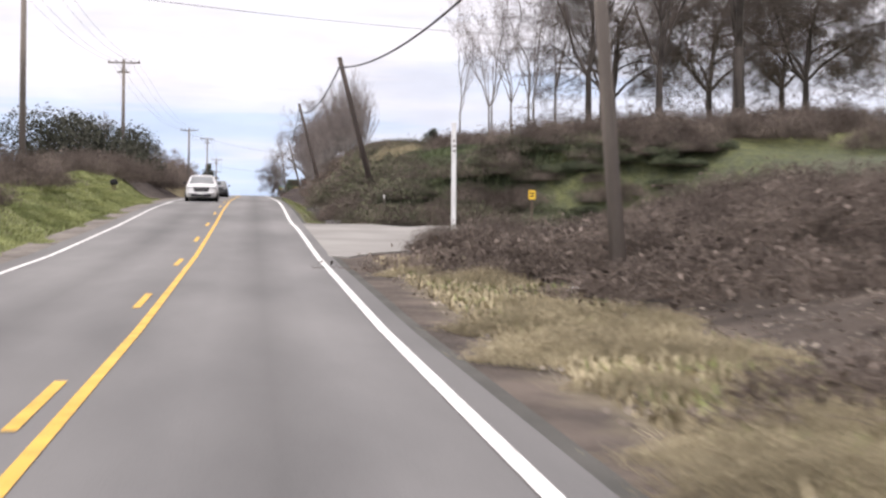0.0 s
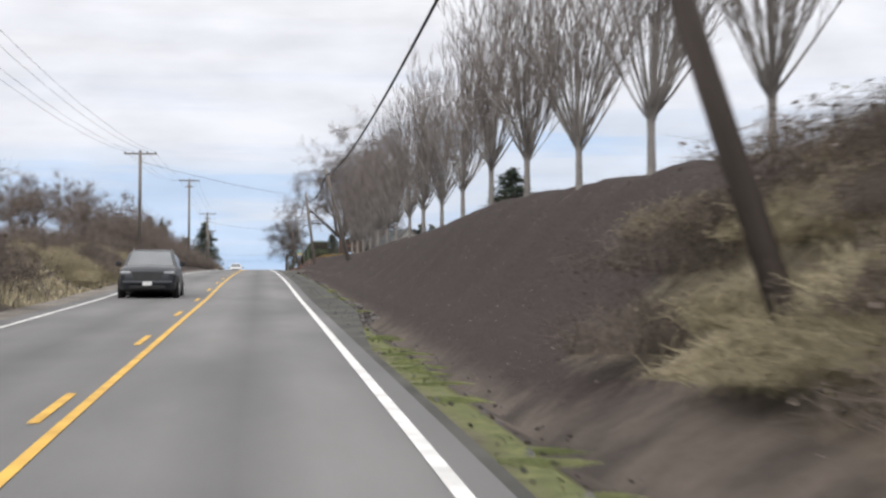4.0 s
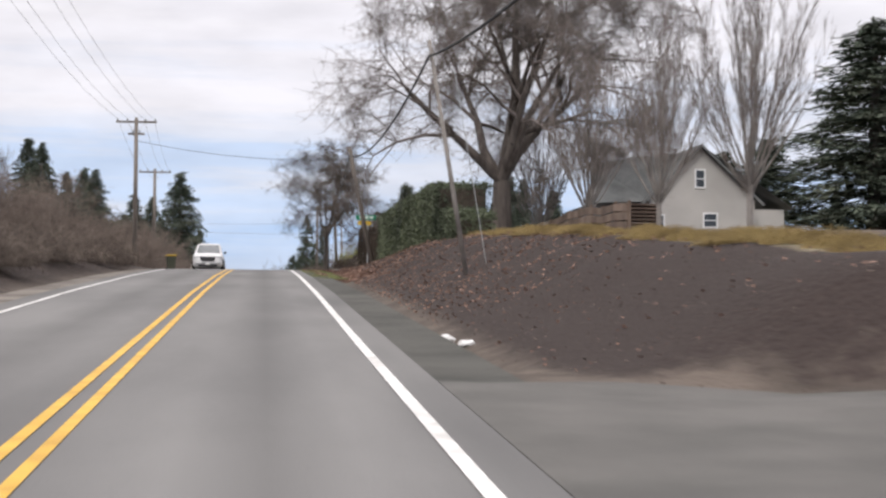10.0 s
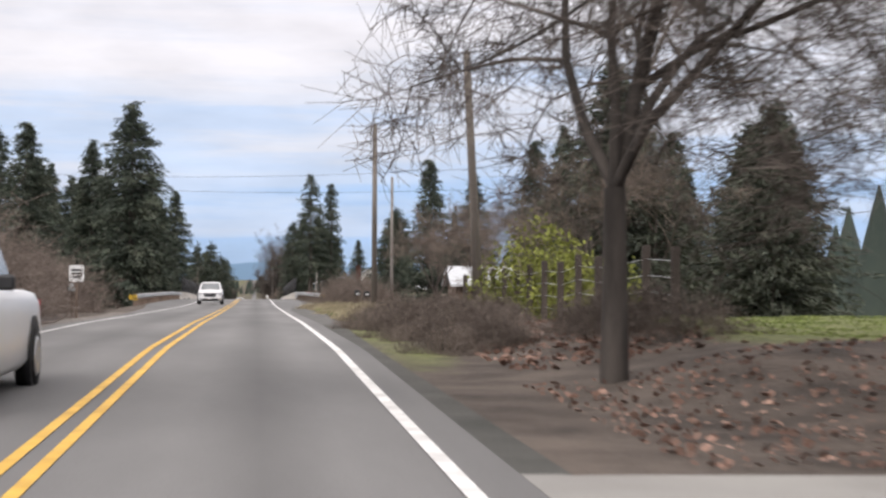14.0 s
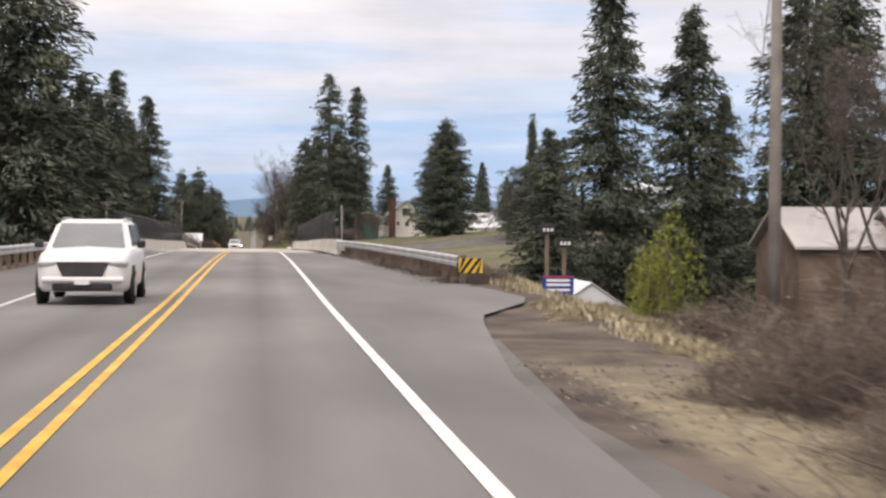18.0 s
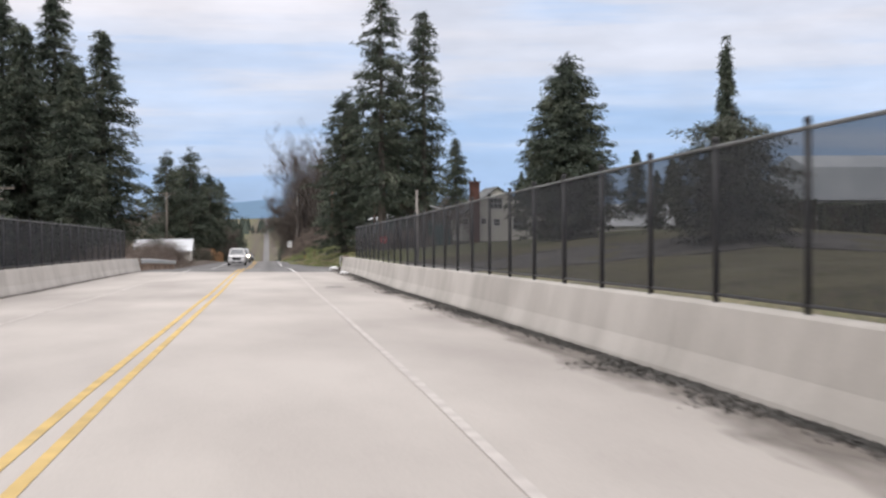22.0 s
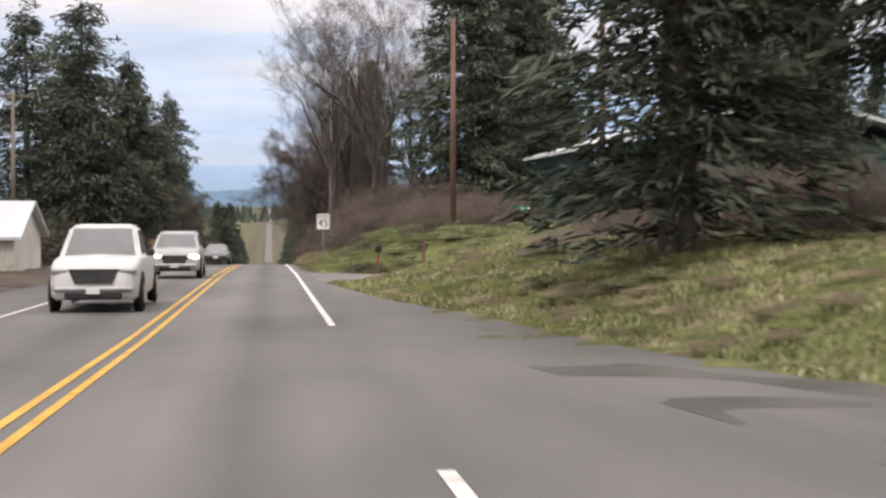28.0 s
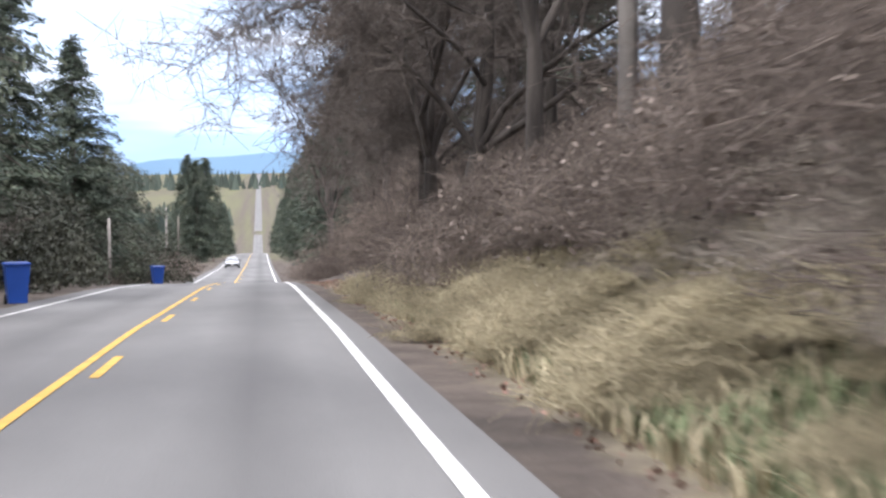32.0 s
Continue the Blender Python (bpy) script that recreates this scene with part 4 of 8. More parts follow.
def conifer(seed, height, radius, needle="needle", bare=0.06, dense=1.0, shape=0.85, power=1.5, droop=0.25, gap=0.0, rough=0.22):
    """Trunk with whorls of drooping boughs, each carrying many small needle sprays; lumps make its outline uneven."""
    r = np.random.RandomState(seed)
    trunk = [(0, 0, -0.4, height * 0.016 + 0.08, 0, 0, height * 0.5, height * 0.010 + 0.03), (0, 0, height * 0.5, height * 0.010 + 0.03, 0, 0, height, 0.02)]
    boughs, pts, dirs = [], [], []
    z = height * bare
    ph = r.rand(4) * 6.283
    while z < height * 0.99:
        k = z / height
        prof = (1 - k ** power) ** shape * (0.5 + 0.5 * min(1, (k - bare) / 0.12 + 0.3))
        for _ in range(int(7 + 4 * dense)):
            a = r.rand() * 6.283
            lump = 1 + rough * (math.sin(2 * a + 0.55 * z + ph[0]) * 0.6 + math.sin(3 * a - 1.3 * z + ph[1]) * 0.5 + math.sin(2.1 * z + ph[2]) * 0.4)
            if r.rand() < gap * (1.4 - 0.8 * lump):
                continue
            ln = radius * prof * lump * (0.6 + 0.5 * r.rand()) + 0.22
            zz = z + r.normal() * (0.25 + 0.012 * height)
            sag = droop * (0.25 + 1.5 * r.rand())
            lift = 0.05 + 0.4 * r.rand()
            n = max(3, int(ln / 0.40 * dense))
            prev = np.array([0, 0, zz])
            for i in range(1, n + 1):
                t = i / n
                p = np.array([math.cos(a) * ln * t, math.sin(a) * ln * t, zz + ln * (lift * t - sag * 2.0 * t * t) * 0.6 + 0.08 * r.normal()])
                if i in (n // 2, n):
                    boughs.append((*prev, 0.05 * (1 - t) + 0.015, *p, 0.012))
                    prev = p
                m = 9 if t > 0.25 else 5
                wide = 0.16 + 0.30 * min(1, ln / 3) * (1.1 - 0.7 * t)
                q = p + np.outer(r.normal(size=m) * wide, [-math.sin(a), math.cos(a), 0]) + np.outer(r.normal(size=m) * 0.18, [math.cos(a), math.sin(a), 0])
                q[:, 2] += r.normal(size=m) * 0.16 - 0.10
                pts.extend(q)
                dirs.extend([(math.cos(a) * 0.8, math.sin(a) * 0.8, -0.35)] * m)
        z += max(0.30, 0.56 * height / 26) * (0.8 + 0.4 * r.rand())
    return [("trunk", tubes("trunk", trunk + boughs, M["bark"], 5), ""),
            ("crown", shards("crown", pts, 0.15 + 0.0042 * height, M[needle], seed, aspect=0.22, droop=np.array(dirs)), "dark needle boughs")]


def blob_points(r, n, sx, sy, sz, lumps=9, shell=0.75):
    """Points filling a lumpy mound."""
    c = r.normal(size=(lumps, 3)) * np.array([0.42, 0.42, 0.3])
    c[:, 2] = np.abs(c[:, 2])
    k = r.randint(0, lumps, n)
    d = r.normal(size=(n, 3))
    d /= np.linalg.norm(d, axis=1)[:, None]
    rad = (0.42 + 0.2 * r.rand(lumps))[k] * (shell + (1 - shell) * r.rand(n)) * (0.85 + 0.3 * r.rand(n))
    p = c[k] + d * rad[:, None]
    p[:, 2] = np.abs(p[:, 2]) * 0.95
    return p * np.array([sx, sy, sz])


def shrub(seed, sx, sy, sz, n=2600, leaf="leaf", size=0.07, stems=40, twig="twig", core=True):
    r = np.random.RandomState(seed)
    p = blob_points(r, n, sx, sy, sz)
    st = []
    for _ in range(stems):
        e = p[r.randint(n)] * 0.95
        b = np.array([e[0] * 0.25, e[1] * 0.25, -0.15])
        mid = (b + e) / 2 + r.normal(size=3) * 0.12 * sz
        st += [(*b, 0.02, *mid, 0.014), (*mid, 0.014, *e, 0.006)]
    return [("branchwork", tubes("branchwork", st, M[twig], 3), ""), ("foliage", shards("foliage", p, size, M[leaf], seed + 1, aspect=0.5), "")]


def thicket(seed, sx, sy, sz, n=500, twig="bramble", rad=0.010, leaf=None, leaves=0, size=0.06, arch=0.6, reach=1.0):
    """A tangle of arching canes, with a few dry leaves."""
    r = np.random.RandomState(seed)
    segs, pts = [], []
    for _ in range(n):
        p = np.array([r.uniform(-sx, sx), r.uniform(-sy, sy), -0.05])
        edge = max(0.15, 1 - (p[0] / sx) ** 2 * 0.8 - (p[1] / sy) ** 2 * 0.5)
        a = r.rand() * 6.283
        h = sz * edge * r.uniform(0.5, 1.05)
        d = np.array([math.cos(a), math.sin(a), 0]) * r.uniform(0.15, 0.8) * reach
        prev = p
        for t in (0.3, 0.6, 0.85, 1.0):
            q = p + d * t * sz * 0.7 + np.array([0, 0, h * (math.sin(t * 1.57) if arch < 0.5 else math.sin(t * 2.2) * 1.05)]) + r.normal(size=3) * 0.04 * sz
            segs.append((*prev, rad * (1.15 - t), *q, rad * (0.8 - 0.6 * t) + 0.002))
            prev = q
            for _ in range(2):
                w = q + r.normal(size=3) * np.array([0.16, 0.16, 0.12]) * min(sz, 2.2)
                segs.append((*q, rad * 0.5, *w, rad * 0.25))
                pts.append(w)
    out = [("tangle", tubes("tangle", segs, M[twig], 3), "")]
    if leaves:
        pts = np.array(pts)[r.randint(0, len(pts), leaves)] + r.normal(size=(leaves, 3)) * 0.08
        out.append(("foliage", shards("foliage", pts, size, M[leaf or twig], seed + 5), ""))
    return out


def plant(name, parts, x, y, label, category, group="", s=1.0, rz=None, z=None, lean=0.0, sz=None):
    """Stand a plant, made of shared part meshes, on the ground."""
    ob = thing(name, (x, y, float(land_z(x, y)) if z is None else z), 0, label, category, group)
    ob.matrix_basis = pose(x, y, float(land_z(x, y)) if z is None else z, 0, lean, (x * 37 + y * 13) % 360 if rz is None else rz) @ Matrix.Diagonal((s, s, sz or s, 1))
    for n, me, lb in parts:
        part(n, me, ob, lb)
    return ob


VASE = [vase_tree(11 + k) for k in range(4)]
for k in range(17):
    y = 122.4 + 7.72 * k + 0.2 * math.sin(k * 3.3)
    plant("vase_tree", VASE[k % 4], 8.0, y, "bare vase-shaped street tree with pale trunk on the bark bank", "tree", "row of vase trees", s=(0.5, 0.72)[k] if k < 2 else 0.88 + 0.06 * math.sin(k * 1.7))
BIG = bare_tree(5, 15.5, 0.42, 3.0, levels=4, kids=(6, 7, 7, 6), spread=0.68, upward=0.35, droop=0.7, twig="twiggrey", fine=6)
plant("bare_tree", BIG, 11.6, 337, "broad old bare tree with drooping grey twigs behind the hedge", "tree", s=1.15)
BT = bare_tree(8, 10.5, 0.15, 2.4, bark="darkbark", twig="darktwig", levels=4, kids=(5, 6, 6, 5), spread=0.95, upward=0.2, droop=0.3, fine=4)
for k, y in enumerate((304.5, 316.5, 328.0, 341.0)):
    plant("vase_tree", VASE[(k + 1) % 4], 14.3 + 0.2 * math.sin(k * 2.0), y, "tall bare vase-shaped yard tree behind golden grass", "tree", "yard trees", s=1.0 + 0.05 * math.sin(k * 4.0))
plant("bare_tree", BT, 4.35, 371.5, "dark bare roadside tree past the side street", "tree")
TALL = [bare_tree(20 + k, 13 + k, 0.17 + 0.03 * k, 3.5, bark="darkbark", twig="darktwig", levels=4, kids=(4, 5, 4, 4), spread=0.5, upward=0.7) for k in range(3)]
SMALL = [bare_tree(30 + k, 6.5, 0.11, 1.2, levels=4, kids=(4, 4, 4, 4), spread=0.7, upward=0.45) for k in range(3)]
BIRCH = [bare_tree(40 + k, 9.0, 0.06, 2.5, levels=3, kids=(3, 3, 3), spread=0.35, upward=0.9, bark="palebark", twig="twiggrey") for k in range(2)]
for k, (x, y, s) in enumerate(((16, 78, 1.0), (19, 86, 1.1), (23.5, 78, 1.25), (26, 92, 1.3), (21, 98, 0.9), (29, 84, 1.2), (17.5, 70, 0.9), (33, 100, 1.3))):
    plant("bare_tree", BT if k % 2 else TALL[k % 3], x, y, "tall leafless tree on the grassy rise", "tree", "trees on the rise", s=s)
for k, (x, y) in enumerate(((12.0, 96), (13, 91), (13.6, 94), (14.5, 92.5), (15.2, 89), (15.6, 93), (16.6, 90))):
    plant("birch_tree", BIRCH[k % 2], x, y, "slim pale birch with thin bare twigs", "tree", "birches on the crest", s=0.9 + 0.06 * k)

CON = [conifer(50 + k, 26, 5.0, shape=0.85, power=1.35 + 0.2 * k, gap=0.05 + 0.05 * k, dense=1.2) for k in range(3)]
SEQ = conifer(60, 17.4, 4.9, shape=0.75, power=1.9, dense=1.5, droop=0.1, bare=0.03, rough=0.10)
THIN = conifer(61, 13.5, 1.7, shape=1.0, power=1.0, dense=0.9, gap=0.15)
BROAD = conifer(66, 9.6, 6.0, shape=0.5, power=3.5, dense=1.2, gap=0.1, needle="needle2")
DULL = conifer(62, 16, 4.4, needle="needle2", shape=0.9, power=1.6, dense=1.0, gap=0.1)
COLUMN = [conifer(63 + k, 27, (4.6, 2.5, 4.0)[k], shape=(0.75, 0.55, 0.7)[k], power=(2.2, 3.2, 2.4)[k], dense=1.0, gap=(0.52, 0.42, 0.3)[k], bare=(0.17, 0.2, 0.05)[k], rough=0.32) for k in range(3)]
ROUND = [conifer(67 + k, 16.8, 4.0, shape=0.7, power=2.2, dense=0.95, gap=0.42, bare=0.16, rough=0.45) for k in range(2)]


def fir(kind, x, y, h, base_h, label, s_r=1.0, base=None):
    s = h / base_h
    z = float(land_z(x, y)) if base is None else base
    ob = plant("conifer", kind, x, y, label, "tree", "conifers", s=s * s_r, sz=s, z=z)
    return ob


fir(COLUMN[0], 12.2, 719.5, 28.0, 27, "tall dark fir in a roadside clump")
fir(COLUMN[1], 16.9, 721, 25.6, 27, "slim columnar dark fir in a roadside clump")
fir(COLUMN[2], 8.3, 724, 17.5, 27, "dark fir at the edge of a clump", 1.35)
fir(COLUMN[0], 14.6, 728, 21, 27, "dark fir in a roadside clump", 0.8)
fir(SEQ, 30.4, 707.9, 18.2, 17.4, "dense egg-shaped sequoia on a lawn", 1.12)
fir(BROAD, 40.6, 684, 11.0, 9.6, "broad low dark evergreen on the lawn")
fir(THIN, 40.6, 685.5, 17.0, 13.5, "dark fir with a thin pointed top", 0.85)
fir(CON[2], -14.6, 547.8, 28.5, 26, "big dark fir beside the bridge", 1.3)
fir(CON[0], -20, 556, 25, 26, "big dark fir beside the bridge", 1.2)
for x, y, h in ((-18.2, 727.7, 26.0), (-20.5, 716, 21), (-23.6, 730, 30.5), (-32, 712, 28), (-37, 708, 27), (-44, 712, 30), (-26, 722, 26), (-29, 727.7, 29.5), (-34, 726, 29), (-40, 716, 28), (-22, 738, 23), (-47, 722, 29), (-28, 736, 24), (-33, 737, 26), (-38, 726, 25), (-25, 746, 22)):
    fir(CON[int(h * 2) % 3], x, y, h, 26, "dark fir in a wood beyond the bridge", 1.15)
for x, y, h in ((-12.0, 801.5, 17.0), (-9.2, 804, 13.5), (-15.8, 803, 16.6), (-13.6, 810, 15)):
    fir(ROUND[int(y) % 2], x, y, h, 16.8, "bushy dark fir beside the road", 1.1)
fir(ROUND[0], -8.4, 836, 14.5, 16.8, "near bushy dark fir with boughs over the verge", 0.8)
for x, y, h in ((-9.5, 1045, 15.5), (-11.5, 1062, 17), (-10.5, 1090, 14), (7.5, 1230, 17), (8.5, 1290, 19), (7.2, 1350, 18), (9.0, 1420, 20), (8.0, 1500, 19), (9.5, 1600, 20)):
    fir(CON[int(y) % 3], x, y, h, 26, "dark fir close to the far road", 1.3)
for x, y, h in ((-11.5, 846, 15), (-14, 856, 17), (-17, 840, 17), (-12, 872, 16), (-10.5, 890, 14), (-9.6, 838, 9)):
    fir(CON[int(h) % 3], x, y, h, 26, "dark fir beside the road", 1.3)
for x, y, top in ((15, 530, 24.9), (19.5, 536, 34.2), (25, 539, 32.6), (36, 570, 30), (43.5, 545, 41), (47, 552, 41), (54, 560, 40), (32.5, 541, 37), (37, 547, 39), (40.5, 539, 38)):
    h = top - float(land_z(x, y))
    fir(CON[int(top) % 3], x, y, h, 26, "dark fir on the slope behind the guardrail", 1.2 if x > 38 else 1.3 if x < 17 else 1.05)
for x, y, h in ((39.6, 360, 16.2), (33.5, 364, 9), (45.5, 366, 9), (30, 362, 8)):
    fir(CON[0], x, y, h, 26, "broad dark fir behind the white house", 2.75)


# ---- bridge ----
def barrier_mesh(y0, y1, x, side, name):
    """Safety-shape parapet following the road; side is +1 for the right-hand one."""
    prof = [(0.0, 0.0), (0.01, 0.08), (0.10, 0.32), (0.19, 0.84), (0.24, 0.86), (0.44, 0.86), (0.46, 0.84), (0.46, 0.0)]
    n = max(2, int((y1 - y0) / 3) + 1)
    v, f = [], []
    for y in np.linspace(y0, y1, n):
        for a, b in prof:
            v.append((x(y) + side * a, y, road_z(y) + b - 0.02))
    k = len(prof)
    for i in range(n - 1):
        for j in range(k - 1):
            q = (i * k + j, i * k + j + 1, (i + 1) * k + j + 1, (i + 1) * k + j)
            f.append(q if side > 0 else q[::-1])
    f.append(tuple(range(k)) if side < 0 else tuple(range(k))[::-1])
    m = (n - 1) * k
    f.append(tuple(m + j for j in range(k))[::-1] if side < 0 else tuple(m + j for j in range(k)))
    return mesh(name, v, f, M["barrier"])


BAR_R = along([(530, 4.42), (545, 4.36), (646, 4.42)])
BAR_L = along([(530, -8.4), (646, -8.4)])
for fx, side, y0, y1 in ((BAR_R, 1, 537, 646.5), (BAR_L, -1, 541, 652)):
    ob = thing("bridge_parapet", (0, 0, 0), 0, "pale concrete safety-shape parapet with hairline joints", "parapet", kind="structure")
    ys = np.linspace(y0, y1, 10)
    for a, b in zip(ys[:-1], ys[1:]):
        part("parapet_panel", barrier_mesh(a + 0.008, b - 0.008, fx, side, "parapet_panel"), ob)
    fe = thing("mesh_fence", (0, 0, 0), 0, "tall dark mesh screen fence on the parapet", "fence")
    f0, f1 = y0 + 8, y1 - (10.6 if side > 0 else 8)
    yy = np.arange(f0, f1 + 0.1, 3.05)
    bm = bmesh.new()
    bmesh.ops.create_cone(bm, cap_ends=True, segments=8, radius1=0.036, radius2=0.036, depth=1.78, matrix=Matrix.Translation((0, 0, 0.89)))
    bmesh.ops.create_uvsphere(bm, u_segments=8, v_segments=5, radius=0.044, matrix=Matrix.Translation((0, 0, 1.79)))
    post = bm_mesh("post", bm, M["black"], True)
    for i, y in enumerate(yy):
        x = float(fx(y)) + side * 0.34
        z = float(road_z(y)) + 0.8
        part("post", post, fe, at=pose(x, y, z))
        if i + 1 < len(yy):
            y2 = yy[i + 1]
            x2, z2 = float(fx(y2)) + side * 0.34, float(road_z(y2)) + 0.8
            part("screen", mesh("screen", [(x, y + 0.05, z + 0.12), (x2, y2 - 0.05, z2 + 0.12), (x2, y2 - 0.05, z2 + 1.7), (x, y + 0.05, z + 1.7)], [(0, 1, 2, 3)], M["screen"]), fe, "dark see-through mesh")
            part("top_rail", tubes("top_rail", [(x, y, z + 1.72, 0.022, x2, y2, z2 + 1.72, 0.022)], M["roofgrey"], 6), fe)
            part("bottom_rail", tubes("bottom_rail", [(x, y, z + 0.12, 0.02, x2, y2, z2 + 0.12, 0.02)], M["black"], 6), fe)


def guardrail(x, y0, y1, side, label, lift=lambda y: 0.10, deep=None):
    ob = thing("guardrail", (0, 0, 0), 0, label, "guardrail", "guardrails")
    prof = [(0.0, 0.40), (0.07, 0.43), (0.07, 0.50), (0.0, 0.545), (0.07, 0.59), (0.07, 0.66), (0.0, 0.70), (0.012, 0.71), (0.085, 0.665), (0.085, 0.585), (0.02, 0.545), (0.085, 0.505), (0.085, 0.425), (0.012, 0.39)]
    n = max(2, int((y1 - y0) / 2) + 1)
    v, f = [], []
    k = len(prof)
    ys = np.linspace(y0, y1, n)
    for y in ys:
        for a, b in prof:
            v.append((float(x(y)) - side * a, y, float(road_z(y)) + b + float(lift(y))))
    for i in range(n - 1):
        for j in range(k):
            f.append((i * k + j, (i + 1) * k + j, (i + 1) * k + (j + 1) % k, i * k + (j + 1) % k))
    f += [tuple(range(k)), tuple((n - 1) * k + j for j in range(k))]
    part("beam", mesh("beam", v, f, M["rail"]), ob, "corrugated galvanised beam")
    if deep:
        v, f = [], []
        ys = np.linspace(deep[0], deep[1], 4)
        for y in ys:
            for a, b in prof:
                v.append((float(x(y)) - side * a, y, float(road_z(y)) + b * 0.8 - 0.15 + float(lift(y))))
        for i in range(3):
            for j in range(k):
                f.append((i * k + j, (i + 1) * k + j, (i + 1) * k + (j + 1) % k, i * k + (j + 1) % k))
        f += [tuple(range(k)), tuple(3 * k + j for j in range(k))]
        part("transition_beam", mesh("transition_beam", v, f, M["rail"]), ob, "deeper corrugated beam at the parapet")
    pm = box("post", -0.09, 0.09, -0.08, 0.08, -0.8, 0.72, M["brownwood"], 0.01)
    bl = box("block", -0.06, 0.06, -0.07, 0.07, 0.40, 0.70, M["pole"], 0.008)
    for y in np.arange(y0 + 0.6, y1, 1.9):
        xx, z = float(x(y)), float(road_z(y)) + float(lift(y))
        part("post", pm, ob, "weathered timber post", at=pose(xx + side * 0.20, y, z))
        part("block", bl, ob, at=pose(xx + side * 0.06, y, z))
    return ob


guardrail(along([(491, 5.55), (505, 5.3), (537, 4.45)]), 491.5, 537, 1, "long galvanised guardrail on timber posts before the bridge", deep=(531.5, 537))
guardrail(along([(646, 4.45), (652, 4.7), (679, 6.3)]), 646.5, 679, 1, "galvanised guardrail curving away past the bridge", along([(646, 0.12), (679, 0.30)]), deep=(646.5, 651.5))
guardrail(along([(470, -8.9), (500, -8.8), (541, -8.45)]), 476, 541, -1, "galvanised guardrail of the far lane")
guardrail(along([(652, -8.45), (705, -9.1)]), 652, 704, -1, "galvanised guardrail of the far lane")


# ---- utility poles and cables ----
def pole(x, y, h, mat="pole", arms=0, lean=0.0, r=0.13, z=None, label="", dz=0.0, fwd=0.0):
    z = float(land_z(x, y)) if z is None else z
    ob = thing("utility_pole", (x, y, z), 0, label or "weathered wooden utility pole", "utility pole", "utility poles")
    ob.matrix_basis = pose(x, y, z, fwd, lean, 0)
    bm = bmesh.new()
    bmesh.ops.create_cone(bm, cap_ends=True, segments=12, radius1=r * 1.12, radius2=r * 0.78, depth=h + 0.5, matrix=Matrix.Translation((0, 0, h / 2 - 0.25)))
    part("shaft", bm_mesh("shaft", bm, M[mat], True), ob)
    for k in range(arms):
        zz = h - 0.25 - 0.75 * k
        wd = 1.25 if k == 0 else 0.5
        part("crossarm", box("crossarm", -wd, wd, 0.10, 0.21, zz - 0.06, zz + 0.06, M[mat], 0.01), ob)
        for q in ((-0.93, -0.45, 0.45, 0.93) if k == 0 else (-0.4, 0.4)):
            bm = bmesh.new()
            bmesh.ops.create_cone(bm, cap_ends=True, segments=8, radius1=0.05, radius2=0.03, depth=0.16, matrix=Matrix.Translation((q * wd, 0.155, zz + 0.14)))
            part("insulator", bm_mesh("insulator", bm, M["roofgrey"], True), ob, "grey insulator")
    if arms:
        part("brace", tubes("brace", [(-0.6, 0.16, h - 0.28, 0.015, 0, 0.13, h - 0.95, 0.015), (0.6, 0.16, h - 0.28, 0.015, 0, 0.13, h - 0.95, 0.015)], M["rail"], 5), ob)
    return ob


def cable(a, b, sag, r=0.012, label="thin sagging overhead cable", n=18):
    a, b = np.array(a, float), np.array(b, float)
    t = np.linspace(0, 1, n + 1)[:, None]
    p = a + (b - a) * t
    p[:, 2] -= (4 * sag * t * (1 - t))[:, 0]
    single("cable", tube_path("cable", p, r, M["wire"]), label=label, category="cable", group="overhead cables")


LP = [(-9.9, 71, 9.0, 1), (-10.2, 129.2, 9.0, 2), (-9.1, 233.6, 8.6, 1), (-8.6, 309.5, 10.2, 2), (-8.0, 360.6, 8.8, 2), (-8.7, 389.4, 8.2, 1)]
lp_tops = []
for x, y, h, arms in LP:
    zt = {71: 13.6, 129.2: 17.6, 233.6: 22.4, 309.5: 28.1, 360.6: 28.2, 389.4: 27.6}[y]
    zb = float(land_z(x, y))
    pole(x, y, zt - zb + 0.25, arms=arms, r=0.14, label="weathered wooden power pole with crossarm")
    lp_tops.append((x, y, zt))
for a, b in zip(lp_tops[:-1], lp_tops[1:]):
    for q in (-1.1, -0.5, 0.5, 1.1):
        cable((a[0] + q, a[1], a[2] + 0.15), (b[0] + q, b[1], b[2] + 0.15), (b[1] - a[1]) * 0.012, 0.008)
# leaning dark poles of the right side: base x, y, top x, top y, top height
RP = [(5.99, 27.1, 5.45, 27.1, 7.6, "pole"), (5.35, 73.9, 3.66, 73.5, 10.45, "darkpole"), (4.85, 119.5, 3.2, 121.0, 13.7, "darkpole"), (6.2, 218, 4.6, 218, 19.6, "pole"), (5.2, 255.7, 4.3, 256, 21.6, "pole"), (5.45, 301.5, 4.4, 301.5, 23.6, "palebark"),
      (5.9, 347.0, 4.6, 347.0, 25.4, "pole"), (6.3, 398, 5.9, 398, 27.0, "pole")]
rp_tops = []
for bx, by, tx, ty, tz, mt in RP:
    z = float(land_z(bx, by))
    h = math.sqrt((tz - z) ** 2 + (tx - bx) ** 2 + (ty - by) ** 2)
    pole(bx, by, h, mt, lean=math.degrees(math.atan2(tx - bx, tz - z)), fwd=-math.degrees(math.atan2(ty - by, tz - z)), r=0.065 if mt == "palebark" else 0.13, z=z, label="dark wooden pole leaning towards the road" if mt == "darkpole" else "weathered wooden pole leaning slightly")
    rp_tops.append((tx, ty, tz - 0.45))
for a, b in zip(rp_tops[:-1], rp_tops[1:]):
    cable(a, b, 0.9, 0.035, "thick black sagging telephone cable")


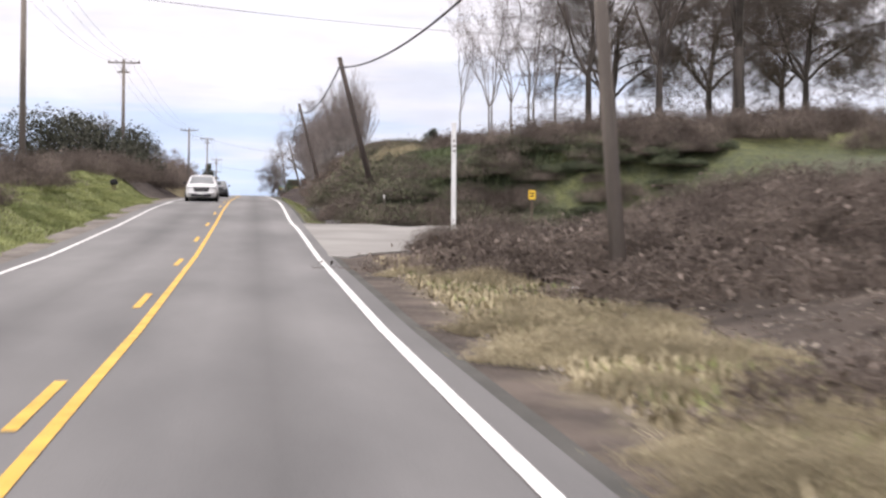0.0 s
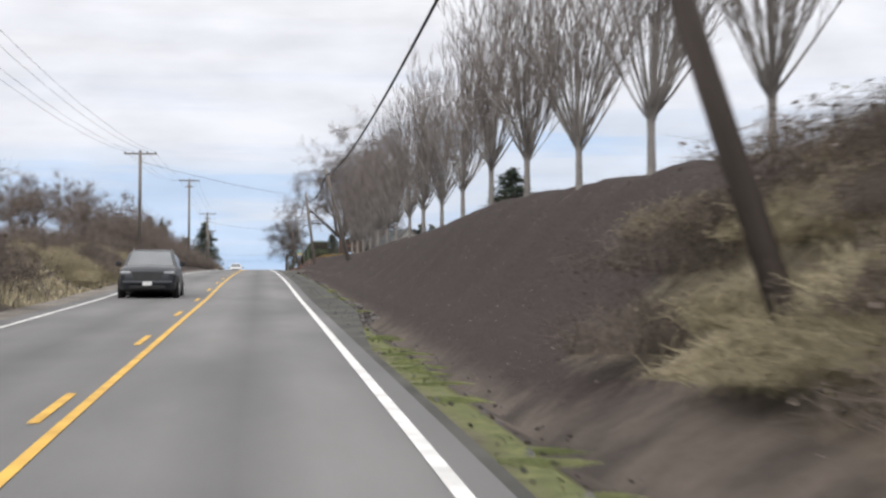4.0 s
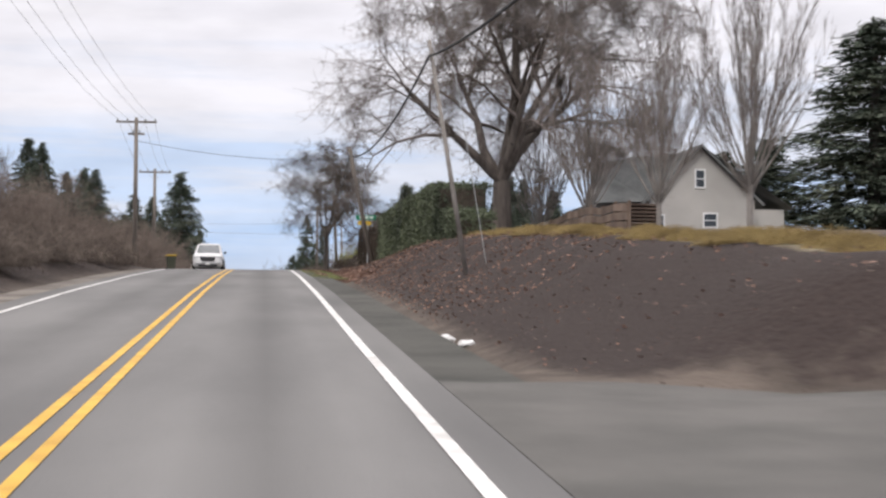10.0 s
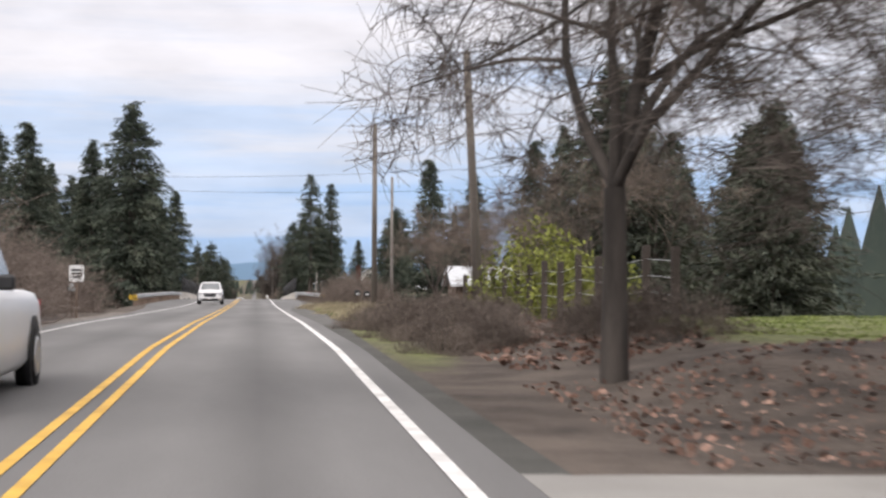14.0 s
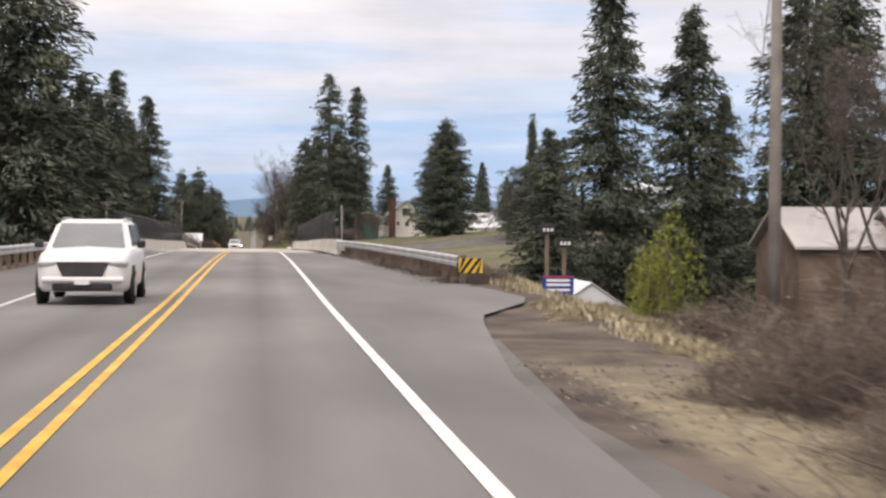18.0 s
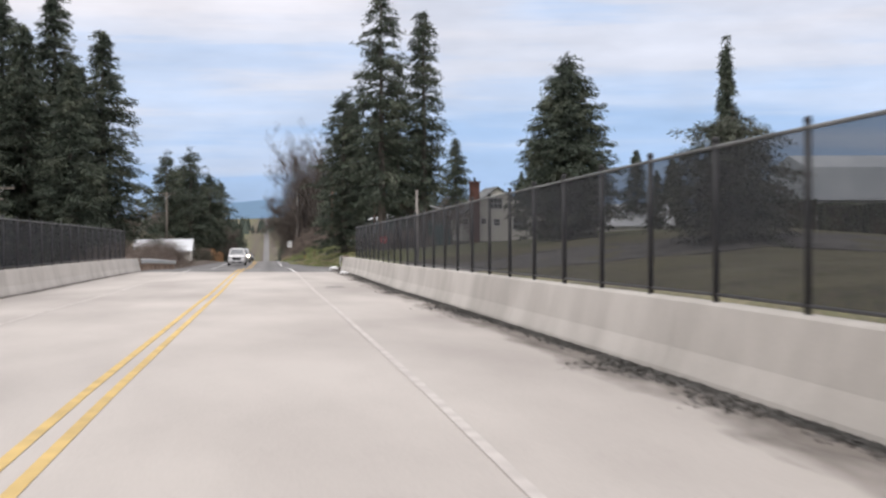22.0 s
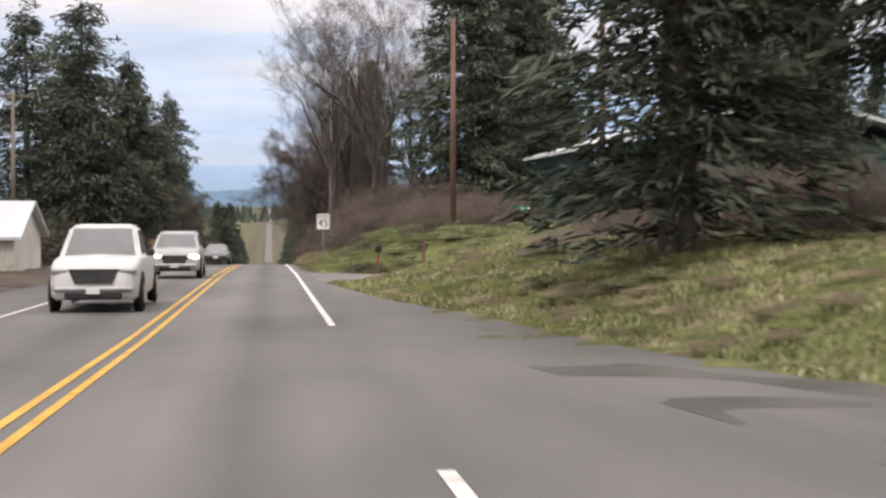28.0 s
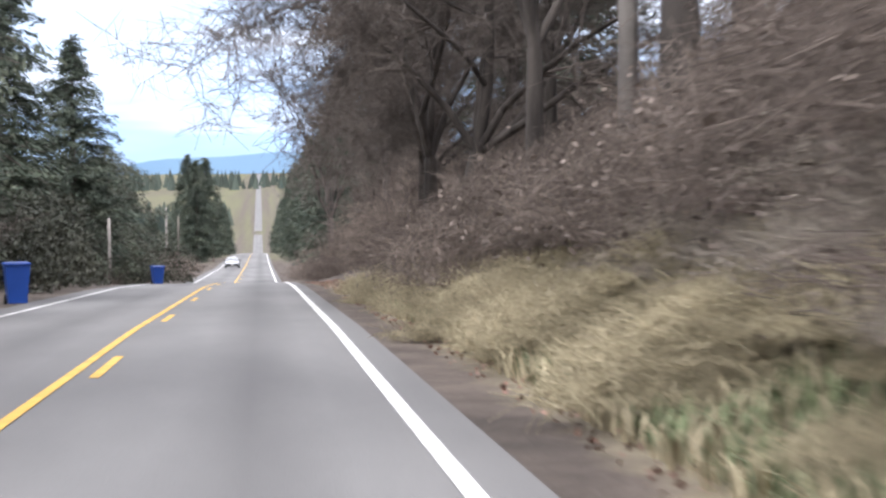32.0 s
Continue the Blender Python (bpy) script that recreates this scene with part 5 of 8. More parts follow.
# ---- roadside brush ----
TH = [thicket(100 + k, 1.6, 2.4, 1.5, n=420, leaf="deadleaf" if k == 3 else "bramble", leaves=500) for k in range(3)]
THG = [thicket(110 + k, 1.6, 2.4, 1.3, n=330, leaf="bramblegreen", leaves=1500, size=0.08) for k in range(2)]
LOW = [thicket(120 + k, 2.0, 2.6, 0.55, n=520, leaf="bramble", leaves=700, size=0.05, reach=1.6) for k in range(2)]
HIGH = [thicket(130 + k, 2.2, 3.0, 3.6, n=420, twig="twig", rad=0.016, leaf="bramble", leaves=700, size=0.042, arch=0.3) for k in range(3)]
TUFT = [thicket(140 + k, 0.7, 1.1, 0.62, n=520, twig="straw", rad=0.007, arch=0.3) for k in range(2)]
GTUFT = [thicket(150 + k, 0.8, 1.1, 0.26, n=420, twig="grass", rad=0.008, arch=0.3) for k in range(2)]
GOLD = [thicket(145, 0.7, 1.1, 0.5, n=520, twig="golden", rad=0.008, arch=0.3)]
COVER = [shrub(190 + k, 1.9, 1.9, 0.75, n=6500, leaf="cover", size=0.05, stems=30) for k in range(2)]
PALEC = [shrub(194 + k, 1.5, 1.5, 0.42, n=2600, leaf="palecover", size=0.07, stems=20) for k in range(2)]
PALEB = [thicket(196 + k, 1.7, 2.3, 1.2, n=620, twig="palebramble", rad=0.009, leaf="palebramble", leaves=800, size=0.035) for k in range(2)]
rnd = random.Random(3)
BRUSH2 = [thicket(180 + k, 1.5, 2.2, 1.5, n=420, twig="bramble", rad=0.009, leaf="bramble", leaves=1200, size=0.034) for k in range(2)]


def many(name, kinds, spots, label, category, group, s0=0.8, s1=1.2, sz=1.0):
    for x, y in spots:
        s = rnd.uniform(s0, s1)
        plant(name, rnd.choice(kinds), x, y, label, category, group, s=s, sz=s * sz, rz=rnd.uniform(0, 360))


def field(n, x0, x1, y0, y1):
    return [(rnd.uniform(x0, x1), rnd.uniform(y0, y1)) for _ in range(n)]


many("bramble_bush", LOW, field(40, 5.0, 12.5, 4, 40), "low tangle of dead grey-brown brambles", "bush", "brambles by the first bank", 0.8, 1.2)
many("bramble_bush", TH, field(16, 6.0, 11.0, 30, 45), "dead grey-brown bramble tangle", "bush", "brambles by the first bank", 0.5, 0.8)
many("bramble_bush", TH, field(34, 8.0, 15, 20, 42), "dark dead bramble tangle on the bank", "bush", "brambles by the first bank", 0.45, 0.8)
many("bramble_bush", TH, [(x, 66 + rnd.uniform(0, 1.5)) for x in (11, 13, 15, 17)] + field(8, 12, 20, 64, 72), "dark bramble bush beside the drive", "bush", "brambles by the first bank", 0.6, 0.95)
many("bramble_bush", TH, field(34, 14, 28, 63.5, 78), "dark bramble bush behind the drive", "bush", "brambles by the first bank", 0.6, 1.0)
many("bank_bramble", THG, field(16, 4.2, 7.5, 66, 100), "green-brown bramble bush on the bank", "bush", "brambles on the cut bank", 0.5, 0.95)
many("bank_bramble", TH, field(18, 6.5, 9.8, 98, 126), "brown bramble thicket on the crest of the bank", "bush", "brambles on the cut bank", 0.5, 0.9, 0.7)
many("bank_bramble", THG, field(14, 7.5, 9.8, 95, 124), "green-brown bramble thicket on the crest", "bush", "brambles on the cut bank", 0.5, 0.9, 0.7)
many("bank_bramble", TH, [(10.5 + 0.15 * k, 84 + 4 * math.sin(k)) for k in range(12)], "brown brush along the crest", "bush", "brambles on the cut bank", 0.5, 0.8)
many("bank_bramble", THG + BRUSH2, field(22, 4.2, 10.5, 63.6, 66.0) + field(8, 3.8, 4.7, 66, 72), "dark green-brown bramble mass above the drive", "bush", "brambles on the cut bank", 0.4, 0.7)
many("dry_grass_tuft", TUFT, field(26, 2.9, 4.6, 8, 36), "pale dry grass tuft on the verge", "grass", "dry grass tufts", 0.5, 1.0, 0.6)
many("dry_grass_tuft", TUFT, field(30, 4.6, 7.8, 90, 128), "dull dry grass tuft on the bank", "grass", "dry grass tufts", 0.7, 1.2)
many("ground_cover", COVER, field(80, 4.4, 9.0, 66, 98), "low dark green ground cover on the cut bank", "shrub", "bank ground cover", 0.35, 0.6, 0.9)
many("bank_bramble", THG + BRUSH2, field(44, 3.9, 5.6, 68, 106), "low grey-green bramble tangle above the ditch", "bush", "brambles on the cut bank", 0.28, 0.5)
many("ground_cover", COVER, field(60, 4.4, 17, 63.8, 68), "low dark green ground cover beside the drive", "shrub", "bank ground cover", 0.25, 0.42, 1.1)
many("ground_cover", COVER, field(50, 7, 19, 62.9, 65), "low dark green ground cover beside the drive", "shrub", "bank ground cover", 0.28, 0.45, 1.0)
many("bank_bramble", BRUSH2, field(26, 7, 19, 62.9, 65.5), "brown bramble tangle at the drive's edge", "bush", "brambles on the cut bank", 0.3, 0.5)
many("bank_bramble", THG, field(24, 5, 17, 64.2, 68), "grey-green bramble tangle beside the drive", "bush", "brambles on the cut bank", 0.35, 0.6, 0.8)
many("ground_cover", COVER, field(40, 9.5, 18, 66, 78), "low dark green ground cover above the drive", "shrub", "bank ground cover", 0.35, 0.6, 0.9)
many("bank_bramble", BRUSH2, field(22, 4.3, 6.6, 90, 126), "brown bramble tangle low on the bank", "bush", "brambles on the cut bank", 0.5, 0.8)
many("dry_grass_tuft", TUFT, field(70, 3.6, 6.6, 406, 452), "tall dry grass tuft on the verge", "grass", "dry grass tufts", 0.6, 1.1)
many("dry_grass_tuft", TUFT, field(46, 3.1, 5.0, 786, 840), "dry grass tuft below the wood", "grass", "dry grass tufts", 0.7, 1.3)
many("golden_grass", GOLD, [(8.6 + 0.3 * math.sin(k), 279 + 1.15 * k) for k in range(38)], "golden ornamental grass along the top of the bank", "grass", "golden grasses", 0.6, 0.8, 0.8)
many("golden_grass", GOLD, [(8.9 + 0.3 * math.sin(k), 240 + 1.3 * k) for k in range(13)], "golden ornamental grass along the top of the bank", "grass", "golden grasses", 0.6, 0.8, 0.7)
many("grass_tuft", GTUFT, field(110, 2.15, 2.5, 65, 140), "mossy green grass on the road's verge", "grass", "verge grass", 0.22, 0.36, 0.5)
many("grass_tuft", GTUFT, field(22, 2.5, 3.1, 150, 255), "mossy green grass on the road's verge", "grass", "verge grass", 0.4, 0.7, 0.5)
many("grass_tuft", GTUFT, field(24, 2.0, 2.9, 318, 345), "mossy green grass on the road's verge", "grass", "verge grass", 0.4, 0.7, 0.5)
many("bank_grass", GTUFT, field(180, 3.9, 10.5, 714, 748), "green grass tuft on the bank", "grass", "bank grass", 0.35, 0.65, 0.9)
many("dry_grass_tuft", TUFT, field(90, 3.9, 10.5, 714, 748), "pale dry grass tuft in the green bank", "grass", "dry grass tufts", 0.3, 0.6, 0.5)
many("creeping_cover", PALEC, field(50, 6, 12, 720, 750), "rough grey-green creeping cover on the grassy bank", "shrub", "bank cover", 0.25, 0.5, 1.0)
many("undergrowth_tangle", PALEB, field(10, 7, 11, 726, 746), "pale dead bramble patch on the grassy bank", "bush", "bank brambles", 0.35, 0.6, 0.6)
many("bank_grass", GTUFT, field(70, 3.2, 9.5, 763, 784), "green grass tuft on the bank", "grass", "bank grass", 0.7, 1.4)
many("grass_tuft", GTUFT, field(40, -9.5, -6.6, 30, 95), "green grass on the opposite verge", "grass", "verge grass", 0.7, 1.2)
many("creeping_cover", PALEC, field(26, 9.4, 13, 757, 764) + field(26, 5.8, 10, 762, 766) + field(130, 4.2, 13, 764.5, 791), "rough grey-green creeping cover on the grassy bank", "shrub", "bank cover", 0.28, 0.55, 1.0)
many("undergrowth_tangle", BRUSH2 + TH, field(40, 5.0, 9.0, 793, 830), "brown dead bramble tangle on the slope", "bush", "undergrowth", 0.7, 1.15)
many("undergrowth_tangle", BRUSH2 + PALEB, field(14, 7.5, 12.0, 792, 815), "brown dead bramble tangle on the slope", "bush", "undergrowth", 0.9, 1.4)
many("undergrowth_tangle", THG, field(10, 4.0, 10, 763, 786), "green and brown bramble patch on the grassy bank", "bush", "bank brambles", 0.35, 0.6)

# left side
DARK = [shrub(160 + k, 3.6, 3.6, 4.6, n=9000, leaf="ivy", size=0.11, stems=60) for k in range(2)]
for x, y, s in ((-10.6, 131, 0.95), (-11.5, 121, 1.05), (-12.2, 140, 0.9), (-14.5, 113, 1.0)):
    plant("evergreen_shrub", DARK[int(y) % 2], x, y, "large dark round evergreen shrub above the verge", "shrub", "dark shrubs", s=s)
many("roadside_thicket", TH, field(14, -12.5, -9.2, 44, 74), "brown bramble heap above the grass verge", "bush", "far-side brambles", 0.7, 1.1)
many("roadside_thicket", TH, field(26, -11.5, -8.2, 96, 160), "brown bramble thicket along the opposite verge", "bush", "far-side brambles", 0.7, 1.2)
many("tall_brush", HIGH, field(26, -15, -10.2, 138, 235), "tall leafless brown brush", "bush", "far-side brush", 0.3, 0.55)
many("dry_grass_tuft", TUFT, field(24, -9.4, -6.8, 168, 222), "pale dry grass on the opposite verge", "grass", "dry grass tufts", 0.8, 1.3)
many("roadside_thicket", TH, field(26, -9.6, -7.6, 165, 300), "low brown bramble thicket along the opposite verge", "bush", "far-side brambles", 0.5, 0.85)
many("tall_brush", HIGH, field(26, -15, -9.4, 235, 345), "tall leafless brown brush", "bush", "far-side brush", 0.7, 1.15)
many("bare_tree", SMALL, [(-13.5, 205), (-12, 221), (-14, 246), (-12.5, 262), (-15, 281), (-12, 290), (-13.5, 312), (-11.8, 328), (-14, 345), (-12.5, 352), (-15.5, 160), (-14.5, 190), (-13.5, 178)], "small leafless tree in the roadside brush", "tree", "far-side trees", 0.6, 0.9)
many("roadside_thicket", TH, field(20, -9.8, -7.8, 300, 345), "low brown bramble thicket along the opposite verge", "bush", "far-side brambles", 0.6, 0.9)
many("tall_brush", HIGH, field(30, -15.5, -9.2, 366, 436), "tall brown leafless hedge brush", "bush", "far-side brush", 0.8, 1.3)
many("evergreen_shrub", [shrub(165, 1.5, 1.5, 1.3, n=3000, leaf="ivy", size=0.07)], [(-7.8, 402), (-9, 340), (-9.5, 352), (-8.8, 378)], "round dark clipped shrub", "shrub", "dark shrubs", 0.7, 1.1)
for x, y, h in ((-16, 378, 9), (-19, 392, 11), (-21, 368, 9), (-18, 410, 10), (-24, 430, 13), (-20, 455, 15), (-17, 476, 14), (-25, 490, 20), (-22, 520, 18), (-30, 545, 25), (-28, 570, 22), (-21, 580, 18), (-36, 560, 24), (-17, 345, 7)):
    fir(CON[int(h + y) % 3], x, y, h, 26, "dark fir behind the opposite verge", 1.3)
many("tall_brush", HIGH, field(14, -17, -11.5, 690, 800), "leafless brown brush beside the road", "bush", "far-side brush", 0.6, 1.0)
many("evergreen_shrub", DARK, [(-9.8, 852), (-9.5, 862), (-10.5, 872), (-8.8, 905), (-9, 925), (-12, 782), (-14, 776)], "dark evergreen hedge mass by the road", "shrub", "dark shrubs", 0.7, 1.0)
many("bare_tree", SMALL, [(-17, 742), (-20, 756), (-18, 768), (-23, 748)], "small leafless tree by the white shed", "tree", "far-side trees", 0.9, 1.2)

# right side beyond the hedge
WIL = [shrub(170, 1.6, 1.6, 2.6, n=5200, leaf="willow", size=0.06, stems=60)]
many("yellow_green_shrub", WIL, [(7.6, 394), (8.4, 399), (8.8, 404)], "yellow-green shrub with fresh shoots behind the fence", "shrub", "shoots", 0.9, 1.15)
for x, y, h in ((24, 442, 10), (21, 446, 10.5), (22, 423, 9.5), (26, 430, 11), (14.5, 432, 6.5), (42, 490, 17), (13.6, 413, 9.9), (20.5, 415, 9.3)):
    fir(DULL if h < 10 else CON[int(y) % 3], x, y, h, 16 if h < 10 else 26, "dark fir beyond the lawn", 1.35)
many("bare_tree", SMALL, [(11, 432), (12.5, 424), (9.5, 438), (12, 410), (15, 412)], "small leafless tree behind the verge", "tree", "verge trees", 0.9, 1.3)
many("tall_brush", HIGH, [(5.4, 449), (5.9, 452), (6.4, 456), (7.0, 460), (7.6, 464), (6.0, 454), (6.8, 452)], "dense leafless brown bush on the verge", "bush", "verge bushes", 0.55, 0.8)
many("bramble_bush", TH, field(18, 3.4, 6.2, 376, 402), "low brown brush below the fence", "bush", "verge bushes", 0.35, 0.6)
many("bramble_bush", BRUSH2, field(14, 4.7, 7.0, 453, 464), "grey-brown bramble tangle on the verge", "bush", "verge bushes", 0.4, 0.65)
many("bramble_bush", TH, field(14, 8.0, 11, 468, 481), "brown brush behind the verge", "bush", "verge bushes", 0.5, 0.8)
many("tall_brush", HIGH, field(8, 16, 25, 490, 504), "leafless brown brush before the low houses", "bush", "verge bushes", 0.3, 0.5)
many("bare_tree", TALL, [(21, 503), (24.5, 508)], "tall thin leafless tree by the low houses", "tree", "verge trees", 0.8, 1.0)
many("evergreen_shrub", WIL, [(8.5, 480)], "slim yellow-green conifer shrub", "shrub", "", 0.42, 0.44, 2.6)

# the wood past the speed sign
many("bare_tree", TALL, [(4.9, 813), (6.2, 818), (5.4, 826), (4.4, 836), (6.8, 832), (5.2, 846), (7.5, 806), (8.5, 812), (9, 824), (7.4, 842), (8.8, 850), (11, 818), (12.5, 834), (5.0, 858), (6.2, 870), (8.2, 866), (5.4, 884), (7, 896), (12, 806), (14.5, 822), (10.5, 860), (4.8, 905), (6, 925), (5.2, 950)], "tall dark leafless tree in the roadside wood", "tree", "trees of the wood", 0.85, 1.15)
many("bare_tree", [BT], [(4.9, 842), (5.0, 866)], "leafless tree with boughs reaching over the road", "tree", "trees of the wood", 0.9, 1.05)
plant("bare_tree", BT, 4.5, 832, "dark roadside tree leaning with boughs over the road", "tree", "trees of the wood", s=1.4, lean=-13, rz=200, sz=1.2)
plant("bare_tree", BT, -9.4, 824, "bare tree with low boughs reaching over the verge", "tree", "far-side trees", s=0.8, lean=9, rz=20, sz=0.75)
many("tall_brush", HIGH, field(30, 7.4, 13, 792, 846), "dense leafless brown undergrowth", "bush", "undergrowth", 0.46, 0.84)
many("tall_brush", HIGH, field(24, 6, 11, 850, 950), "dense leafless brown undergrowth", "bush", "undergrowth", 0.7, 1.1)
many("tall_brush", HIGH, field(20, 8, 14, 768, 792), "dense leafless brown undergrowth", "bush", "undergrowth", 0.32, 0.58)
many("tall_brush", HIGH, field(12, 11.5, 18, 738, 753), "leafless brown brush behind the firs", "bush", "undergrowth", 0.5, 0.8)
for x, y, h in ((13, 797, 21), (17, 802, 20), (20, 812, 19), (8, 880, 16), (6.5, 915, 15), (7, 940, 17), (7.5, 965, 16), (9, 1000, 18), (10, 850, 17), (5.8, 985, 15)):
    fir(CON[int(y) % 3], x, y, h, 26, "tall dark fir in the wood", 1.25)
for x, y, h in ((-9.6, 1090, 18), (-8.2, 1120, 12), (-7.4, 1150, 10), (6.4, 1030, 15), (6.2, 1075, 16), (6.6, 1130, 17)):
    fir(CON[int(y) % 3], x, y, h, 26, "dark fir close to the valley road", 1.25)
for k in range(40):
    y = 900 + 14 * k
    fir(CON[k % 3], -13 - rnd.uniform(0, 25) - (6 if k % 3 else 0), y, rnd.uniform(4, 7) * (1 if y < 1150 else 1.5), 26, "low dark fir along the valley road", 1.9)
    if k < 30:
        fir(CON[(k + 1) % 3], 9 + rnd.uniform(0, 25), y + 90, rnd.uniform(12, 20), 26, "dark fir along the valley road", 1.3)

fir(BROAD, -11.2, 916, 9.6, 9.6, "broad dark evergreen beside the falling road", 0.75)
fir(BROAD, -13.8, 884, 6.8, 9.6, "broad low evergreen beside the falling road", 1.0)
many("roadside_thicket", TH, field(26, -13, -9.0, 890, 1010), "brown thicket along the falling road", "bush", "far-side brambles", 1.0, 1.7)

# right background trees
for k in range(46):
    x, y = 42 + 3.6 * k + rnd.uniform(-2, 2), 770 + rnd.uniform(0, 60) + 0.3 * k
    fir(CON[k % 3], x, y, rnd.uniform(11, 17), 26, "dark fir in a far belt of trees", 1.0)
for x, y, h in ((46, 745, 11), (36, 760, 13), (20, 760, 15), (26, 770, 14), (18, 745, 10), (33, 748, 9), (44, 726, 7)):
    fir(CON[int(x) % 3], x, y, h, 26, "dark fir behind the white house", 1.2)
many("bare_tree", SMALL, [(19.5, 722), (20.6, 727), (17, 728)], "small leafless yard tree beside the house", "tree", "yard trees", 0.7, 0.9)
many("tall_brush", HIGH, field(10, 12, 18, 722, 740), "brown leafless brush under the firs", "bush", "undergrowth", 0.25, 0.4)


# ---- hedges ----
def hedge(x0, x1, y0, y1, zt0, zt1, n, leaf, label, size=0.07, name="hedge"):
    """A clipped leafy block: a dark solid inside, thousands of leaves over its faces."""
    r = np.random.RandomState(int(y0))
    ob = thing(name, (0, 0, 0), 0, label, "hedge")
    k = 12
    v, f = [], []
    for i in range(k + 1):
        y = y0 + (y1 - y0) * i / k
        zt = zt0 + (zt1 - zt0) * i / k - 0.15
        for x, top in ((x0 + 0.15, 0), (x0 + 0.15, 1), (x1 - 0.15, 1), (x1 - 0.15, 0)):
            v.append((x, y, zt if top else float(land_z(x, y)) - 0.1))
    for i in range(k):
        for j in range(3):
            f.append((i * 4 + j, i * 4 + j + 1, i * 4 + j + 5, i * 4 + j + 4))
    f += [(0, 1, 2, 3), (4 * k, 4 * k + 1, 4 * k + 2, 4 * k + 3)]
    part("core", mesh("core", v, f, M["brownleaf"]), ob, "dark woody inside")
    a, b, c = (y1 - y0) * (zt0 - land_z(x0, y0)), (x1 - x0) * (zt0 - land_z(x0, y0)), (x1 - x0) * (y1 - y0)
    w = np.array([a, b, b, c], float)
    side = r.choice(4, n, p=w / w.sum())
    u, q = r.rand(n), r.rand(n)
    y = np.where(side == 1, y0, np.where(side == 2, y1, y0 + (y1 - y0) * u))
    x = np.where(side == 0, x0, x0 + (x1 - x0) * np.where(side == 3, q, u))
    zb = land_z(x, y)
    zt = zt0 + (zt1 - zt0) * (y - y0) / (y1 - y0)
    z = np.where(side == 3, zt, zb + (zt - zb) * q)
    p = np.stack([x, y, z], 1) + r.normal(size=(n, 3)) * 0.09 + 0.12 * np.stack([wave(y, z, 1.3), wave(x, z, 1.4), wave(x, y, 1.2)], 1)
    part("foliage", shards("foliage", p, size, M[leaf], 7), ob)
    return ob


hedge(7.0, 9.2, 324, 356.5, 21.5, 22.1, 60000, "laurel", "tall clipped dark evergreen laurel hedge on the bank", 0.058)
hedge(6.4, 15.0, 364.6, 366.2, 21.75, 21.9, 34000, "brownleaf", "tall square-clipped dark brown hedge beyond the side street", 0.05)
hedge(7.2, 8.8, 319.5, 325, 19.9, 20.6, 9000, "laurel", "low end of an evergreen hedge", 0.055)
many("undergrowth_tangle", BRUSH2, field(60, 4.6, 8.5, 786, 850), "grey-brown dead bramble tangle below the wood", "bush", "undergrowth", 0.6, 1.1)
many("undergrowth_tangle", BRUSH2, field(20, 4.2, 7.5, 850, 930), "grey-brown dead bramble tangle below the wood", "bush", "undergrowth", 0.8, 1.3)
many("bank_bramble", THG + BRUSH2, field(26, 4.4, 8.0, 66, 84), "grey-green bramble tangle on the cut bank", "bush", "brambles on the cut bank", 0.35, 0.7)
many("tall_brush", HIGH, field(16, -17, -12, 215, 270), "tall leafless brown brush", "bush", "far-side brush", 0.5, 0.8)
many("bare_tree", SMALL, field(14, -19, -13, 215, 350), "small leafless tree in the roadside brush", "tree", "far-side trees", 0.8, 1.1)

many("bramble_bush", BRUSH2, [(4.9, 43.6), (5.5, 43.9), (6.2, 43.4), (5.2, 42.4), (6.0, 42.0), (6.9, 43.2), (7.6, 42.6), (8.4, 43.5)], "grey bramble heap at the foot of the white post", "bush", "brambles by the first bank", 0.4, 0.6)

many("bramble_bush", BRUSH2 + TH, [(float(np.interp(y, [491, 505, 537], [6.15, 5.9, 5.05])) + rnd.uniform(0, 0.5), y) for y in np.arange(492.5, 536, 1.7)], "dark brown brush behind the guardrail", "bush", "guardrail brush", 0.28, 0.42)
many("dry_grass_tuft", TUFT, field(30, 5.2, 8.2, 462, 482), "short dull dry grass on the bare verge", "grass", "dry grass tufts", 0.25, 0.5, 0.8)
many("bank_grass", GTUFT, field(40, 5.0, 10.5, 762, 786), "green grass tuft on the bank", "grass", "bank grass", 0.35, 0.6, 0.9)
many("straw_tuft", TUFT, field(95, 3.2, 5.8, 796, 818), "pale straw tuft on the leaf-strewn slope", "grass", "straw on the last slope", 0.55, 1.0)
many("bramble_bush", PALEB, field(14, 4.4, 6.2, 797, 814), "pale grey bramble tangle on the last slope", "bush", "brambles on the last slope", 0.45, 0.75)
many("golden_grass", GOLD, [(6.6 + 0.25 * k + 0.3 * math.sin(3 * k), 248 + 0.5 * (k % 5)) for k in range(14)], "golden ornamental grass along the top of the bank", "grass", "golden grasses", 0.5, 0.7, 0.7)
many("grass_tuft", GTUFT, field(24, 2.3, 3.3, 240, 252), "mossy green grass on the road's verge", "grass", "verge grass", 0.25, 0.45, 0.5)
many("straw_tuft", TUFT, field(44, 5.2, 9.0, 86, 118), "pale dead grass tuft on the cut bank", "grass", "straw on the cut bank", 0.8, 1.25)



